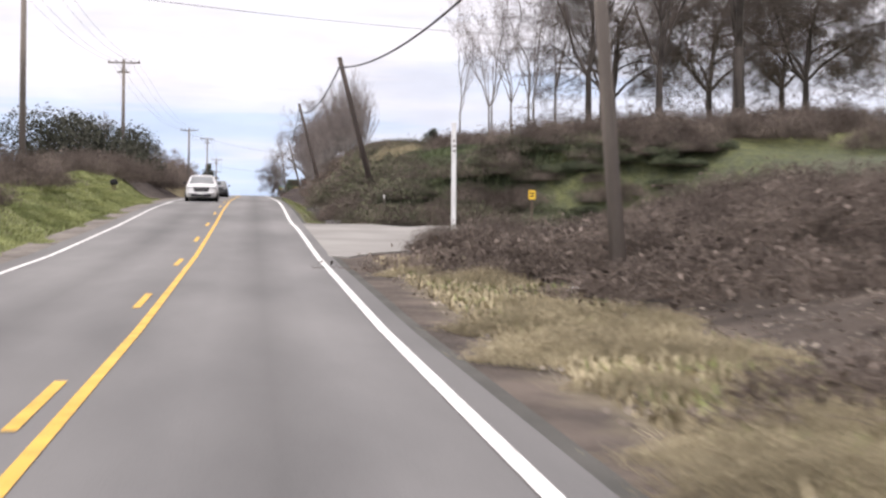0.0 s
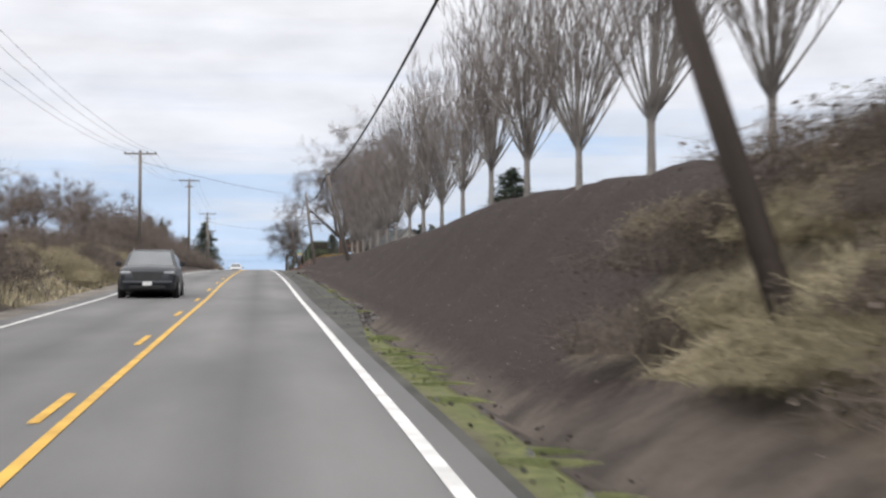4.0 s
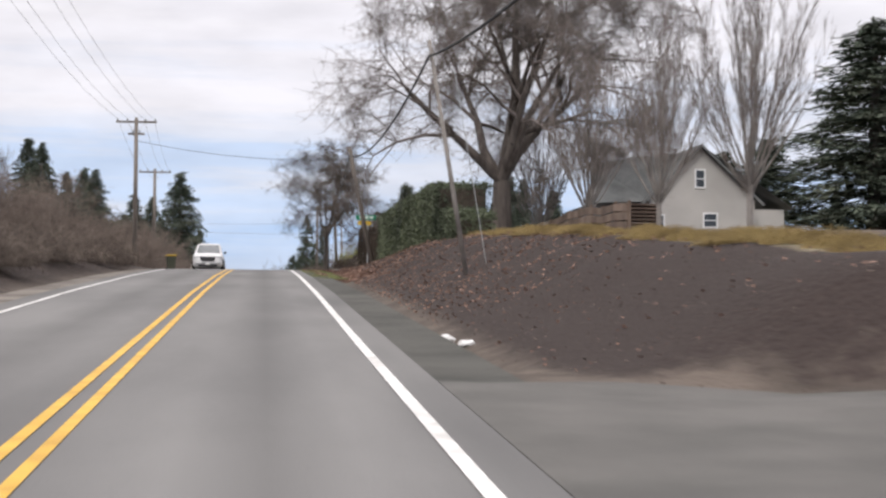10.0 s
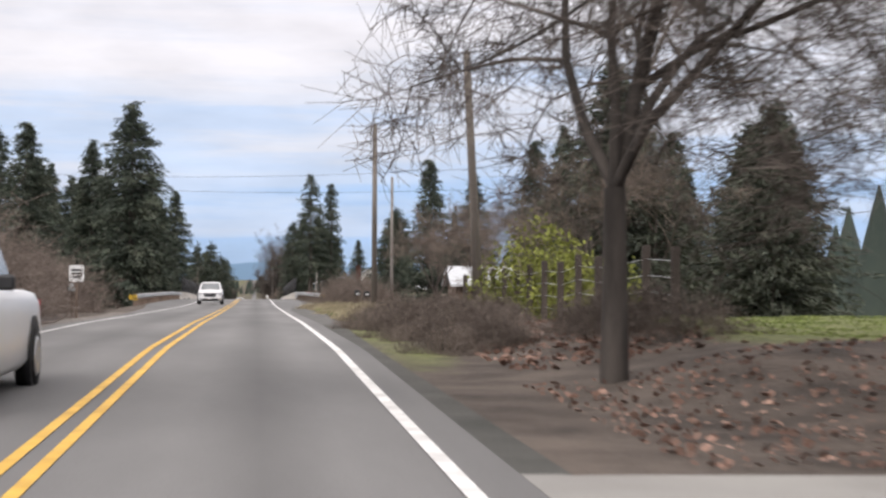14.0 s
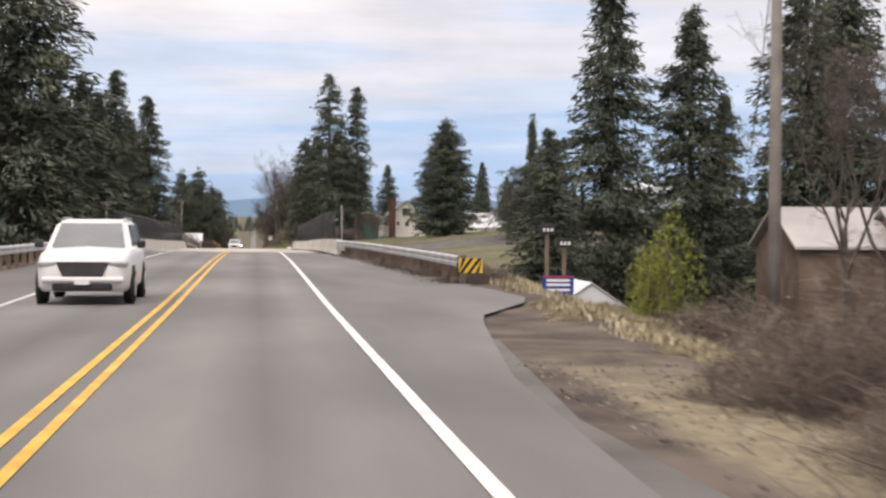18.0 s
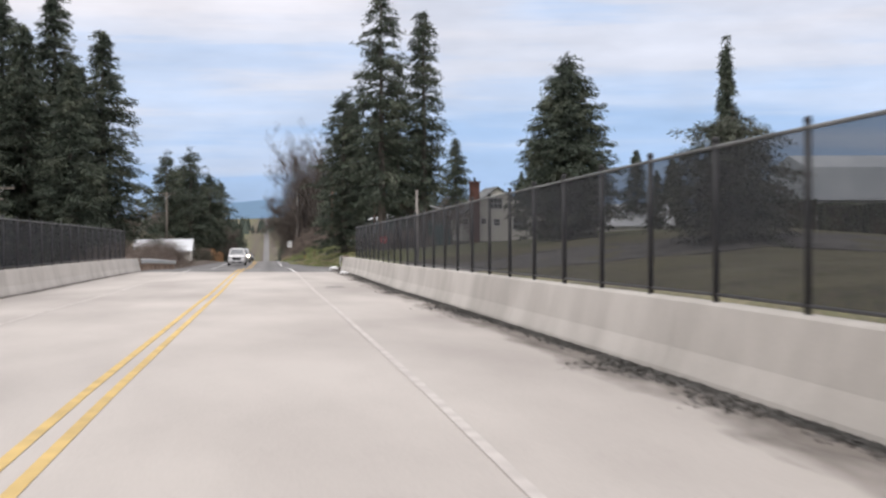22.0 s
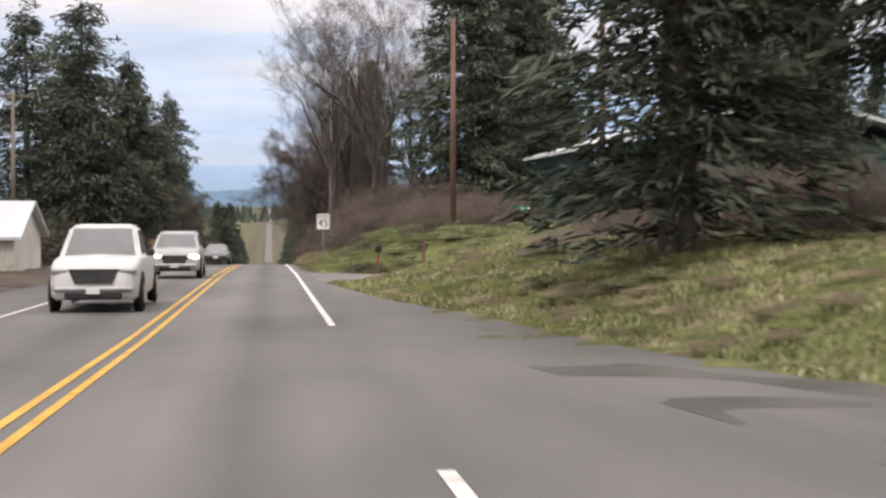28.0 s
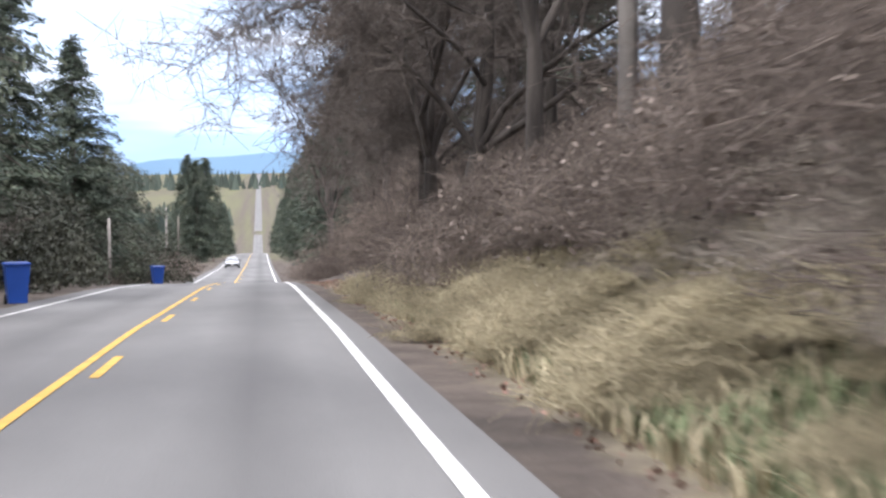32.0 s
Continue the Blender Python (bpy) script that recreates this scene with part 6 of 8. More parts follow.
# ---- grass blades over the banks ----
def grass_field(n, x0, x1, y0, y1, mat, h, label, seed, patchy=0.0, keep=None):
    """Many thin leaning blades rooted on the ground, thicker in patches."""
    r = np.random.RandomState(seed)
    x, y = r.uniform(x0, x1, n), r.uniform(y0, y1, n)
    ok = wave(x, y, 0.9, seed) + 0.8 * wave(x, y, 2.3, seed + 1.0) + r.normal(size=n) * 0.9 > patchy
    if keep is not None:
        ok &= keep(x, y)
    x, y = x[ok], y[ok]
    b = np.stack([x, y, land_z(x, y) - 0.02], 1)
    a = r.uniform(0, 6.283, len(x))
    hh = h * (0.45 + 0.9 * r.rand(len(x)))
    d = np.stack([np.cos(a), np.sin(a), 0 * a], 1)
    w = np.stack([-np.sin(a), np.cos(a), 0 * a], 1) * (0.006 + 0.012 * r.rand(len(x)))[:, None]
    up = np.array([[0, 0, 1.0]])
    lean = (0.1 + 0.9 * r.rand(len(x)))[:, None]
    m1, m2 = b + up * hh[:, None] * 0.55 + d * lean * hh[:, None] * 0.25, b + up * hh[:, None] * (1.05 - 0.45 * lean) + d * lean * hh[:, None] * 0.8
    v = np.stack([b - w, b + w, m1 + w, m1 - w, m2], 1).reshape(-1, 3)
    k = np.arange(len(x))[:, None] * 5
    f = np.concatenate([k + np.array([[0, 1, 2]]), k + np.array([[0, 2, 3]]), k + np.array([[3, 2, 4]])])
    single("grass", fast_mesh("grass", v, f, M[mat]), label=label, category="grass", kind="stuff")


LAST_BANK = lambda x, y: (x > EDGE_R(y) + 0.25) & ~((y > 750.5) & (y < 765.5) & (x < 9.5))
grass_field(90000, 2.3, 12.5, 708, 752, "grass", 0.17, "rough green grass over the roadside bank", 1, -0.35, LAST_BANK)
grass_field(76000, 2.3, 12.5, 708, 752, "straw", 0.15, "pale dead grass among the green of the bank", 2, 0.05, LAST_BANK)
grass_field(46000, 2.4, 12.5, 762, 790, "grass", 0.13, "rough green grass over the bank by the speed sign", 3, 0.1, LAST_BANK)
grass_field(52000, 2.4, 12.5, 762, 792, "straw", 0.15, "pale dead grass on the bank by the speed sign", 4, 0.12, LAST_BANK)
grass_field(70000, 3.35, 7.5, 402, 452, "straw", 0.27, "tall pale dry grass on the verge", 5, -0.2)
grass_field(16000, 3.1, 7.5, 402, 440, "grass", 0.22, "green grass among the dry verge", 6, 0.2)
grass_field(130000, 5.6, 15, 65, 98, "darkgrass", 0.34, "dull green grass over the cut bank", 7, -0.9)
grass_field(22000, 4.6, 9, 84, 122, "straw", 0.36, "pale dead grass on the cut bank", 8, 0.35)
grass_field(26000, 2.7, 5.2, 2, 40, "straw", 0.20, "pale dry grass strip beside the road", 9, 0.0)
grass_field(16000, 2.9, 5.4, 2, 34, "grass", 0.16, "green grass strip beside the road", 10, 0.35)
grass_field(90000, 7.2, 26, 375, 425, "lawn", 0.06, "short bright lawn behind the fence", 11, -2.0)
grass_field(36000, 2.5, 6.0, 784, 832, "straw", 0.36, "long dead grass at the foot of the wood", 12, -0.1, lambda x, y: x > EDGE_R(y) + 0.9)
grass_field(60000, 2.5, 6.5, 784, 832, "darkgrass", 0.34, "long dull green grass at the foot of the wood", 13, 0.0, lambda x, y: x > EDGE_R(y) + 1.0)
grass_field(24000, 5.6, 9.5, 456, 500, "straw", 0.22, "dry grass behind the widened shoulder", 14, 0.0, lambda x, y: x > EDGE_R(y) + 0.5)
grass_field(60000, -10.5, -6.3, 20, 112, "grass", 0.16, "green grass on the opposite verge", 15, -0.4)
grass_field(30000, -9.8, -6.3, 150, 230, "straw", 0.25, "pale dry grass on the opposite verge", 16, -0.2)


# ---- houses and sheds ----
def gable(name, x0, x1, y0, y1, zb, ze, zr_, mats, label, category="house", ridge_x=None, along_y=True, over=0.35, roof_t=0.14):
    """A house with a pitched roof; the gable faces the road's start when the ridge runs along the road."""
    ob = thing(name, (0, 0, 0), 0, label, category)
    wall, roof = mats
    if along_y:
        rx = (x0 + x1) / 2 if ridge_x is None else ridge_x
        v = [(x0, y0, zb), (x1, y0, zb), (x1, y0, ze), (rx, y0, zr_), (x0, y0, ze), (x0, y1, zb), (x1, y1, zb), (x1, y1, ze), (rx, y1, zr_), (x0, y1, ze)]
        f = [(0, 1, 2, 3, 4), (9, 8, 7, 6, 5), (0, 4, 9, 5), (1, 6, 7, 2)]
        part("wall", mesh("wall", v, f, M[wall]), ob)
        for xe in (x0, x1):
            s = 1 if xe > rx else -1
            k = (ze - zr_) / abs(xe - rx)
            a, b = (rx, zr_ + 0.02), (xe + s * over, ze + 0.02 + k * over)
            v = [(a[0], y0 - over, a[1]), (b[0], y0 - over, b[1]), (b[0], y1 + over, b[1]), (a[0], y1 + over, a[1])]
            v += [(p[0], p[1], p[2] + roof_t) for p in v]
            part("roof", mesh("roof", v, [(0, 1, 2, 3), (4, 7, 6, 5), (0, 4, 5, 1), (1, 5, 6, 2), (2, 6, 7, 3), (3, 7, 4, 0)], M[roof]), ob)
    else:
        ry = (y0 + y1) / 2
        v = [(x0, y0, zb), (x0, y1, zb), (x0, y1, ze), (x0, ry, zr_), (x0, y0, ze), (x1, y0, zb), (x1, y1, zb), (x1, y1, ze), (x1, ry, zr_), (x1, y0, ze)]
        part("wall", mesh("wall", v, [(4, 3, 2, 1, 0), (5, 6, 7, 8, 9), (0, 5, 9, 4), (1, 2, 7, 6)], M[wall]), ob)
        for ye in (y0, y1):
            s = 1 if ye > ry else -1
            k = (ze - zr_) / abs(ye - ry)
            a, b = (ry, zr_ + 0.02), (ye + s * over, ze + 0.02 + k * over)
            v = [(x0 - over, a[0], a[1]), (x0 - over, b[0], b[1]), (x1 + over, b[0], b[1]), (x1 + over, a[0], a[1])]
            v += [(p[0], p[1], p[2] + roof_t) for p in v]
            part("roof", mesh("roof", v, [(0, 1, 2, 3), (4, 7, 6, 5), (0, 4, 5, 1), (1, 5, 6, 2), (2, 6, 7, 3), (3, 7, 4, 0)], M[roof]), ob)
    return ob


def window(ob, x0, x1, y, z0, z1, bars=1, frame_mat="signwhite"):
    """A window on a wall that faces the road's start."""
    w = part("window", box("window", x0, x1, y - 0.015, y + 0.02, z0, z1, M["glass"]), ob, "dark glass window")
    t = 0.07
    for a, b, c, d in ((x0 - t, x1 + t, z1, z1 + t), (x0 - t, x1 + t, z0 - t, z0), (x0 - t, x0, z0, z1), (x1, x1 + t, z0, z1)):
        part("frame", box("frame", a, b, y - 0.05, y + 0.02, c, d, M[frame_mat]), w)
    for k in range(bars):
        xm = x0 + (x1 - x0) * (k + 1) / (bars + 1)
        part("glazing_bar", box("glazing_bar", xm - 0.02, xm + 0.02, y - 0.035, y + 0.02, z0, z1, M[frame_mat]), w)
    part("glazing_bar", box("glazing_bar", x0, x1, y - 0.03, y + 0.02, (z0 + z1) / 2 - 0.02, (z0 + z1) / 2 + 0.02, M[frame_mat]), w)


# white house past the bridge, with a brick chimney
h2 = gable("house", 22.2, 31.4, 731, 742, 17.3, 20.3, 23.5, ("wallwhite", "roofgrey"), "white two-storey gabled house with a brick chimney", ridge_x=26.4)
part("wall", box("wall", 31.4, 35.5, 733, 741, 17.3, 19.9, M["wallwhite"]), h2)
part("roof", mesh("roof", [(28.5, 732.6, 22.2), (36, 732.6, 19.9), (36, 741.4, 19.9), (28.5, 741.4, 22.2)], [(0, 1, 2, 3)], M["roofgrey"]), h2)
part("foundation", box("foundation", 22.1, 31.5, 730.96, 742.1, 16.2, 17.35, M["drive"]), h2, "grey foundation")
ch = part("chimney", box("chimney", 23.1, 24.2, 730.1, 730.98, 17.0, 24.1, M["brick"], 0.02), h2, "red-brown brick chimney")
part("cap", box("cap", 23.0, 24.3, 730.0, 731.1, 24.1, 24.25, M["brick"]), ch)
part("flue", tubes("flue", [(23.65, 730.5, 24.2, 0.14, 23.65, 730.5, 24.7, 0.13)], M["black"], 8), ch)
for x0, x1, z0, z1, n in ((25.45, 26.9, 21.1, 22.3, 2), (28.2, 29.8, 18.7, 19.95, 2), (25.95, 26.65, 19.15, 19.85, 0), (24.5, 25.0, 19.35, 19.95, 0), (22.35, 22.9, 19.3, 19.9, 0)):
    window(h2, x0, x1, 731, z0, z1, n)

# white house behind the planted bank
h1 = gable("house", 18.3, 23.5, 334, 345, 19.6, 21.8, 24.3, ("siding", "roofgrey"), "grey-white gabled house with grey roof on the rise", ridge_x=20.8)
part("wall", box("wall", 23.5, 25.6, 336, 344, 19.6, 21.5, M["siding"]), h1)
part("roof", mesh("roof", [(21.8, 335.5, 24.25), (26.0, 335.5, 21.5), (26.0, 344.5, 21.5), (21.8, 344.5, 24.25)], [(0, 1, 2, 3)], M["roofgrey"]), h1)
part("roof", mesh("roof", [(15.9, 336.5, 23.7), (20.6, 334.6, 24.2), (20.6, 339, 24.2), (15.9, 340.5, 23.7), (15.6, 334.4, 21.6), (18.4, 334.2, 21.7)], [(0, 4, 5, 1), (0, 1, 2, 3)], M["roofgrey"]), h1)
part("wall", box("wall", 15.9, 18.3, 335, 344, 19.6, 21.7, M["roofgrey"]), h1, "grey side wall")
for x0, x1, z0, z1 in ((20.6, 21.0, 22.4, 23.2), (21.0, 21.6, 20.5, 21.1), (18.5, 19.0, 20.4, 21.0)):
    window(h1, x0, x1, 334, z0, z1, 0)
part("porch", box("porch", 16.0, 18.4, 333.0, 334.0, 19.6, 19.9, M["brownwood"]), h1)

# red barn, gambrel barn, teal workshop, sheds
rb = gable("barn", 57, 79, 345, 360, 20.5, 25.8, 28.4, ("redmetal", "redmetal"), "old red barn with a rusty ribbed roof", "barn", along_y=False)
part("trim", box("trim", 56.7, 79.3, 344.6, 344.9, 25.2, 25.7, M["wallwhite"]), rb, "white eaves band")
for k in range(28):
    part("roof_rib", mesh("roof_rib", [(57 + 0.8 * k, 344.65, 25.95), (57.08 + 0.8 * k, 344.65, 25.95), (57.08 + 0.8 * k, 352.5, 28.62), (57 + 0.8 * k, 352.5, 28.62)], [(0, 1, 2, 3)], M["redmetal"]), rb)
gable("shed", 42.5, 51, 338, 346, 19.6, 20.9, 22.1, ("brownwood", "redmetal"), "low brown shed with a rust-red roof", "shed", along_y=False)
gb = thing("barn", (0, 0, 0), 0, "large pale gambrel barn with a silvery metal roof", "barn")
part("wall", box("wall", 67.6, 86.6, 742, 758, 14.0, 22.4, M["wallwhite"]), gb)
prof = [(741.3, 22.0), (742.6, 26.2), (750, 27.9), (757.4, 26.2), (758.7, 22.0)]
v = [(x, y, z) for x in (67.2, 87.2) for y, z in prof]
part("roof", mesh("roof", v, [(i, i + 5, i + 6, i + 1) for i in range(4)] + [(0, 1, 2, 3, 4), (9, 8, 7, 6, 5)], M["barnroof"]), gb, "silvery metal roof")
for k in range(3):
    hedge(67 + 5.4 * k, 71.4 + 5.4 * k, 735, 738, 21.4, 21.4, 9000, "laurel", "dark clipped hedge before the pale barn", 0.14)
hedge(57, 66, 735, 738, 21.9, 21.9, 9000, "laurel", "dark clipped hedge before the pale barn", 0.14)

tw = thing("workshop", (0, 0, 0), 0, "teal metal workshop with a white-edged roof", "building")
part("wall", box("wall", 15.2, 27, 757, 784, 15.6, 19.9, M["teal"]), tw)
for k in range(34):
    part("panel_rib", box("panel_rib", 15.15, 15.2, 757.2 + 0.8 * k, 757.26 + 0.8 * k, 15.7, 19.85, M["teal"]), tw)
v = [(14.6, 756.2, 19.85), (21.1, 756.2, 21.6), (27.6, 756.2, 19.85), (14.6, 784.8, 19.85), (21.1, 784.8, 21.6), (27.6, 784.8, 19.85)]
v += [(a, b, c + 0.16) for a, b, c in v]
part("roof", mesh("roof", v, [(0, 3, 4, 1), (1, 4, 5, 2), (6, 7, 10, 9), (7, 8, 11, 10), (0, 6, 9, 3), (2, 5, 11, 8), (0, 1, 7, 6), (1, 2, 8, 7), (3, 9, 10, 4), (4, 10, 11, 5)], M["roofwhite"]), tw, "pale metal roof")
part("downpipe", tubes("downpipe", [(15.0, 766, 15.8, 0.06, 15.0, 766, 19.8, 0.06)], M["signwhite"], 8), tw, "white downpipe")

gable("shed", -17.6, -10.4, 762, 770, 13.6, 15.9, 17.3, ("wallwhite", "roofwhite"), "white shed with a pale metal roof", "shed", along_y=False)
for x0, x1, y0, y1, zb, ze, zr_, lb in ((31.4, 39.0, 521, 530, 13.2, 18.5, 21.0, "low house with a pale metal roof below the road"), (26.4, 31.0, 524, 531, 13.2, 19.2, 21.0, "low outbuilding with a pale metal roof"), (32.2, 42, 510, 518, 13.2, 18.2, 19.9, "garage with a pale metal roof and a white door")):
    gable("house", x0, x1, y0, y1, zb, ze, zr_, ("brownwood" if x0 != 32.2 else "drive", "roofpale"), lb, "house", along_y=False)
gable("shed", 11.5, 15.5, 446, 450, 18.2, 20.3, 21.2, ("brownwood", "roofwhite"), "small shed with a pale roof beyond the fence", "shed", along_y=False)
tent = gable("canopy", 10.6, 14.0, 506, 511, 15.2, 16.9, 18.05, ("roofwhite", "roofwhite"), "white canopy tent below the guardrail", "tent", along_y=True, over=0.1, roof_t=0.03)
gable("house", 38, 50, 742, 752, 16.0, 19.0, 21.5, ("wallwhite", "roofwhite"), "white outbuilding on the far lawn", "house", along_y=False)


# ---- board and rail fences ----
def board_fence(x0, y0, x1, y1, h, mat, label, w=0.15, gap=0.012, post=2.4):
    ob = thing("board_fence", (0, 0, 0), 0, label, "fence")
    ln = math.hypot(x1 - x0, y1 - y0)
    a = math.degrees(math.atan2(y1 - y0, x1 - x0))
    bd, ps = box("board", 0, w, -0.012, 0.012, 0.05, h, M[mat], 0.004), box("post", -0.05, 0.05, 0.02, 0.12, -0.3, h + 0.08, M[mat], 0.006)
    for k in range(int(ln / (w + gap))):
        t = k * (w + gap) / ln
        x, y = x0 + (x1 - x0) * t, y0 + (y1 - y0) * t
        part("board", bd, ob, at=pose(x, y, float(land_z(x, y)) + 0.02 * math.sin(k * 2.3), 0, 0, a))
    for k in range(int(ln / post) + 1):
        t = min(1, k * post / ln)
        x, y = x0 + (x1 - x0) * t, y0 + (y1 - y0) * t
        part("post", ps, ob, at=pose(x, y, float(land_z(x, y)), 0, 0, a))


board_fence(-8.6, 792, -7.8, 831, 1.8, "cedar", "new orange cedar board fence beside the road")
board_fence(-11.5, 776, -8.6, 792, 1.8, "brownwood", "weathered brown board fence")


def rail_fence(pts, h, rails, mat, label, group, mesh_wire=False):
    ob = thing("rail_fence", (0, 0, 0), 0, label, "fence", group)
    ps = box("post", -0.07, 0.07, -0.07, 0.07, -0.3, h, M[mat], 0.012)
    for i, (x, y) in enumerate(pts):
        z = float(land_z(x, y))
        part("post", ps, ob, at=pose(x, y, z))
        if i + 1 < len(pts):
            x2, y2 = pts[i + 1]
            z2 = float(land_z(x2, y2))
            for q in rails:
                part("rail", tubes("rail", [(x, y, z + q, 0.045 if not mesh_wire else 0.008, x2, y2, z2 + q, 0.045 if not mesh_wire else 0.008)], M[mat if not mesh_wire else "rail"], 5), ob)


rail_fence([(7.2 - 0.02 * k, 379.5 + 2.05 * k) for k in range(14)], 1.45, (0.3, 0.6, 0.9, 1.2), "darkpole", "dark timber posts with wire along a lawn", "lawn fences", True)
gate = thing("metal_gate", (18.6, 431, float(land_z(20, 431))), 0, "grey tube gate at the lawn's far side", "gate")
for k, q in enumerate((0.35, 0.65, 0.95, 1.25)):
    part("bar", tubes("bar", [(0, 0, q, 0.025, 3.4, 0, q, 0.025)], M["pole"], 6), gate)
for q in (0, 1.7, 3.4):
    part("upright", tubes("upright", [(q, 0, 0, 0.03, q, 0, 1.28, 0.03)], M["pole"], 6), gate)


def lumber_stack(x, y, w, d, h, label):
    """Layers of dark planks on cross bearers."""
    z = float(land_z(x, y))
    ob = thing("lumber_stack", (x, y, z), 4, label, "timber stack", "lumber stacks")
    n = max(3, int(h / 0.17))
    for k in range(n):
        zz = 0.06 + k * 0.17
        o = 0.08 * math.sin(k * 2.7 + x)
        for j in range(4):
            q = -d / 2 + j * d / 4
            part("plank", box("plank", -w / 2 + o, w / 2 + o, q, q + d / 4 - 0.03, zz, zz + 0.08, M["brownwood"], 0.005), ob)
        for q in (-w * 0.4, w * 0.4):
            part("bearer", box("bearer", q - 0.05, q + 0.05, -d / 2 + 0.05, d / 2 - 0.05, zz - 0.09, zz, M["darkpole"]), ob)


lumber_stack(16.9, 330.5, 1.9, 1.2, 1.9, "tall stack of dark planks before the white house")
lumber_stack(19.6, 330.5, 1.8, 1.2, 0.85, "low stack of dark planks before the white house")
lumber_stack(14.9, 331.5, 1.8, 1.2, 1.2, "stack of weathered planks in the yard")
yf = thing("board_fence", (0, 0, 0), 0, "weathered horizontal board fence behind golden grass", "fence")
for k in range(11):
    y = 315 + 2.3 * k
    z = float(land_z(13.0, y))
    part("post", box("post", 12.98, 13.08, y - 0.05, y + 0.05, z - 0.3, z + 1.25, M["brownwood"], 0.006), yf)
    if k < 10:
        z2 = float(land_z(13.0, y + 2.3))
        for q in (0.22, 0.55, 0.88):
            v = [(xx, yy, zz + q + e) for xx in (12.94, 12.975) for yy, zz in ((y, z), (y + 2.3, z2)) for e in (0, 0.28)]
            part("board", mesh("board", v, [(0, 2, 3, 1), (4, 5, 7, 6), (0, 1, 5, 4), (2, 6, 7, 3), (1, 3, 7, 5), (0, 4, 6, 2)], M["palebark" if k > 6 else "brownwood"]), yf)


# ---- signs, posts, boxes ----
def plate(name, w, h, mat, t=0.006, corner=0.04):
    bm = box_bm(-w / 2, w / 2, -t, 0, -h / 2, h / 2)
    ed = [e for e in bm.edges if abs(e.verts[0].co.y - e.verts[1].co.y) > t / 2]
    bmesh.ops.bevel(bm, geom=ed, offset=corner, segments=4, affect="EDGES")
    return bm_mesh(name, bm, M[mat])


def lettering(text, size, mat, parent, x, y, z, label=""):
    cu = bpy.data.curves.new("lettering", "FONT")
    cu.body, cu.size, cu.align_x, cu.align_y, cu.extrude, cu.offset = text, size, "CENTER", "CENTER", 0.002, 0.0
    cu.materials.append(M[mat])
    ob = new("lettering", cu)
    ob.parent = parent
    ob.matrix_basis = pose(x, y, z, 90, 0, 0)
    return tagged(ob, label)


def bars_on(parent, spots, mat, y):
    for x, z, w, h in spots:
        part("text_bar", box("text_bar", x - w / 2, x + w / 2, y - 0.004, y, z - h / 2, z + h / 2, M[mat]), parent)


sp = thing("speed_sign", (3.03, 779.7, float(land_z(2.93, 779.7))), -4, "white speed sign on a pale wooden post beside the brush", "road sign")
zc = 16.44 - float(land_z(2.93, 779.7))
part("post", box("post", -0.028, 0.028, 0.01, 0.07, -0.4, zc + 0.33, M["drive"], 0.006), sp, "pale timber post")
pl = part("plate", plate("plate", 0.70, 0.84, "signwhite"), sp, "white sheet with black border", at=pose(0, 0, zc))
for a, b, c, d in ((-0.325, 0.325, 0.385, 0.397), (-0.325, 0.325, -0.397, -0.385), (-0.33, -0.318, -0.385, 0.385), (0.318, 0.33, -0.385, 0.385)):
    part("border", box("border", a, b, -0.010, -0.0065, c, d, M["signblack"]), pl)
lettering("SPEED", 0.205, "signblack", pl, 0, -0.0085, 0.255, "black word")
lettering("45", 0.55, "signblack", pl, 0, -0.0085, -0.10, "large black number")

st = thing("stop_sign", (11.2, 703.7, float(land_z(11.2, 703.7))), 20, "red octagonal stop sign on a steel post", "road sign")
zc = 17.9 - float(land_z(11.2, 703.7))
part("post", tubes("post", [(0, 0.04, -0.3, 0.03, 0, 0.04, zc + 0.2, 0.03)], M["rail"], 8), st)
bm = bmesh.new()
bmesh.ops.create_cone(bm, cap_ends=True, segments=8, radius1=0.40, radius2=0.40, depth=0.006, matrix=pose(0, 0, zc, 90, 0, 0) @ pose(0, 0, 0, 0, 0, 22.5))
pl = part("plate", bm_mesh("plate", bm, M["signred"]), st, "red sheet")
lettering("STOP", 0.25, "signwhite", st, 0, -0.006, zc, "white word")

ss = thing("street_sign", (6.27, 357, float(land_z(6.27, 357))), 0, "steel post with green street name blade and yellow plate", "road sign")
zb = float(land_z(6.27, 357))
part("post", tubes("post", [(0, 0.03, -0.3, 0.03, 0, 0.03, 3.45, 0.03)], M["rail"], 8), ss)
b1 = part("blade", plate("blade", 1.25, 0.27, "signgreen", corner=0.02), ss, "green street name blade", at=pose(-0.1, 0, 22.16 - zb))
bars_on(b1, ((-0.35, 0.0, 0.12, 0.10), (0.0, 0.0, 0.28, 0.11), (0.33, 0.0, 0.22, 0.11)), "signwhite", -0.007)
b2 = part("blade", plate("blade", 0.82, 0.22, "signyellow", corner=0.02), ss, "yellow dead end plate", at=pose(-0.19, 0, 21.82 - zb))
lettering("DEAD END", 0.15, "signblack", b2, 0, -0.008, 0, "black words")

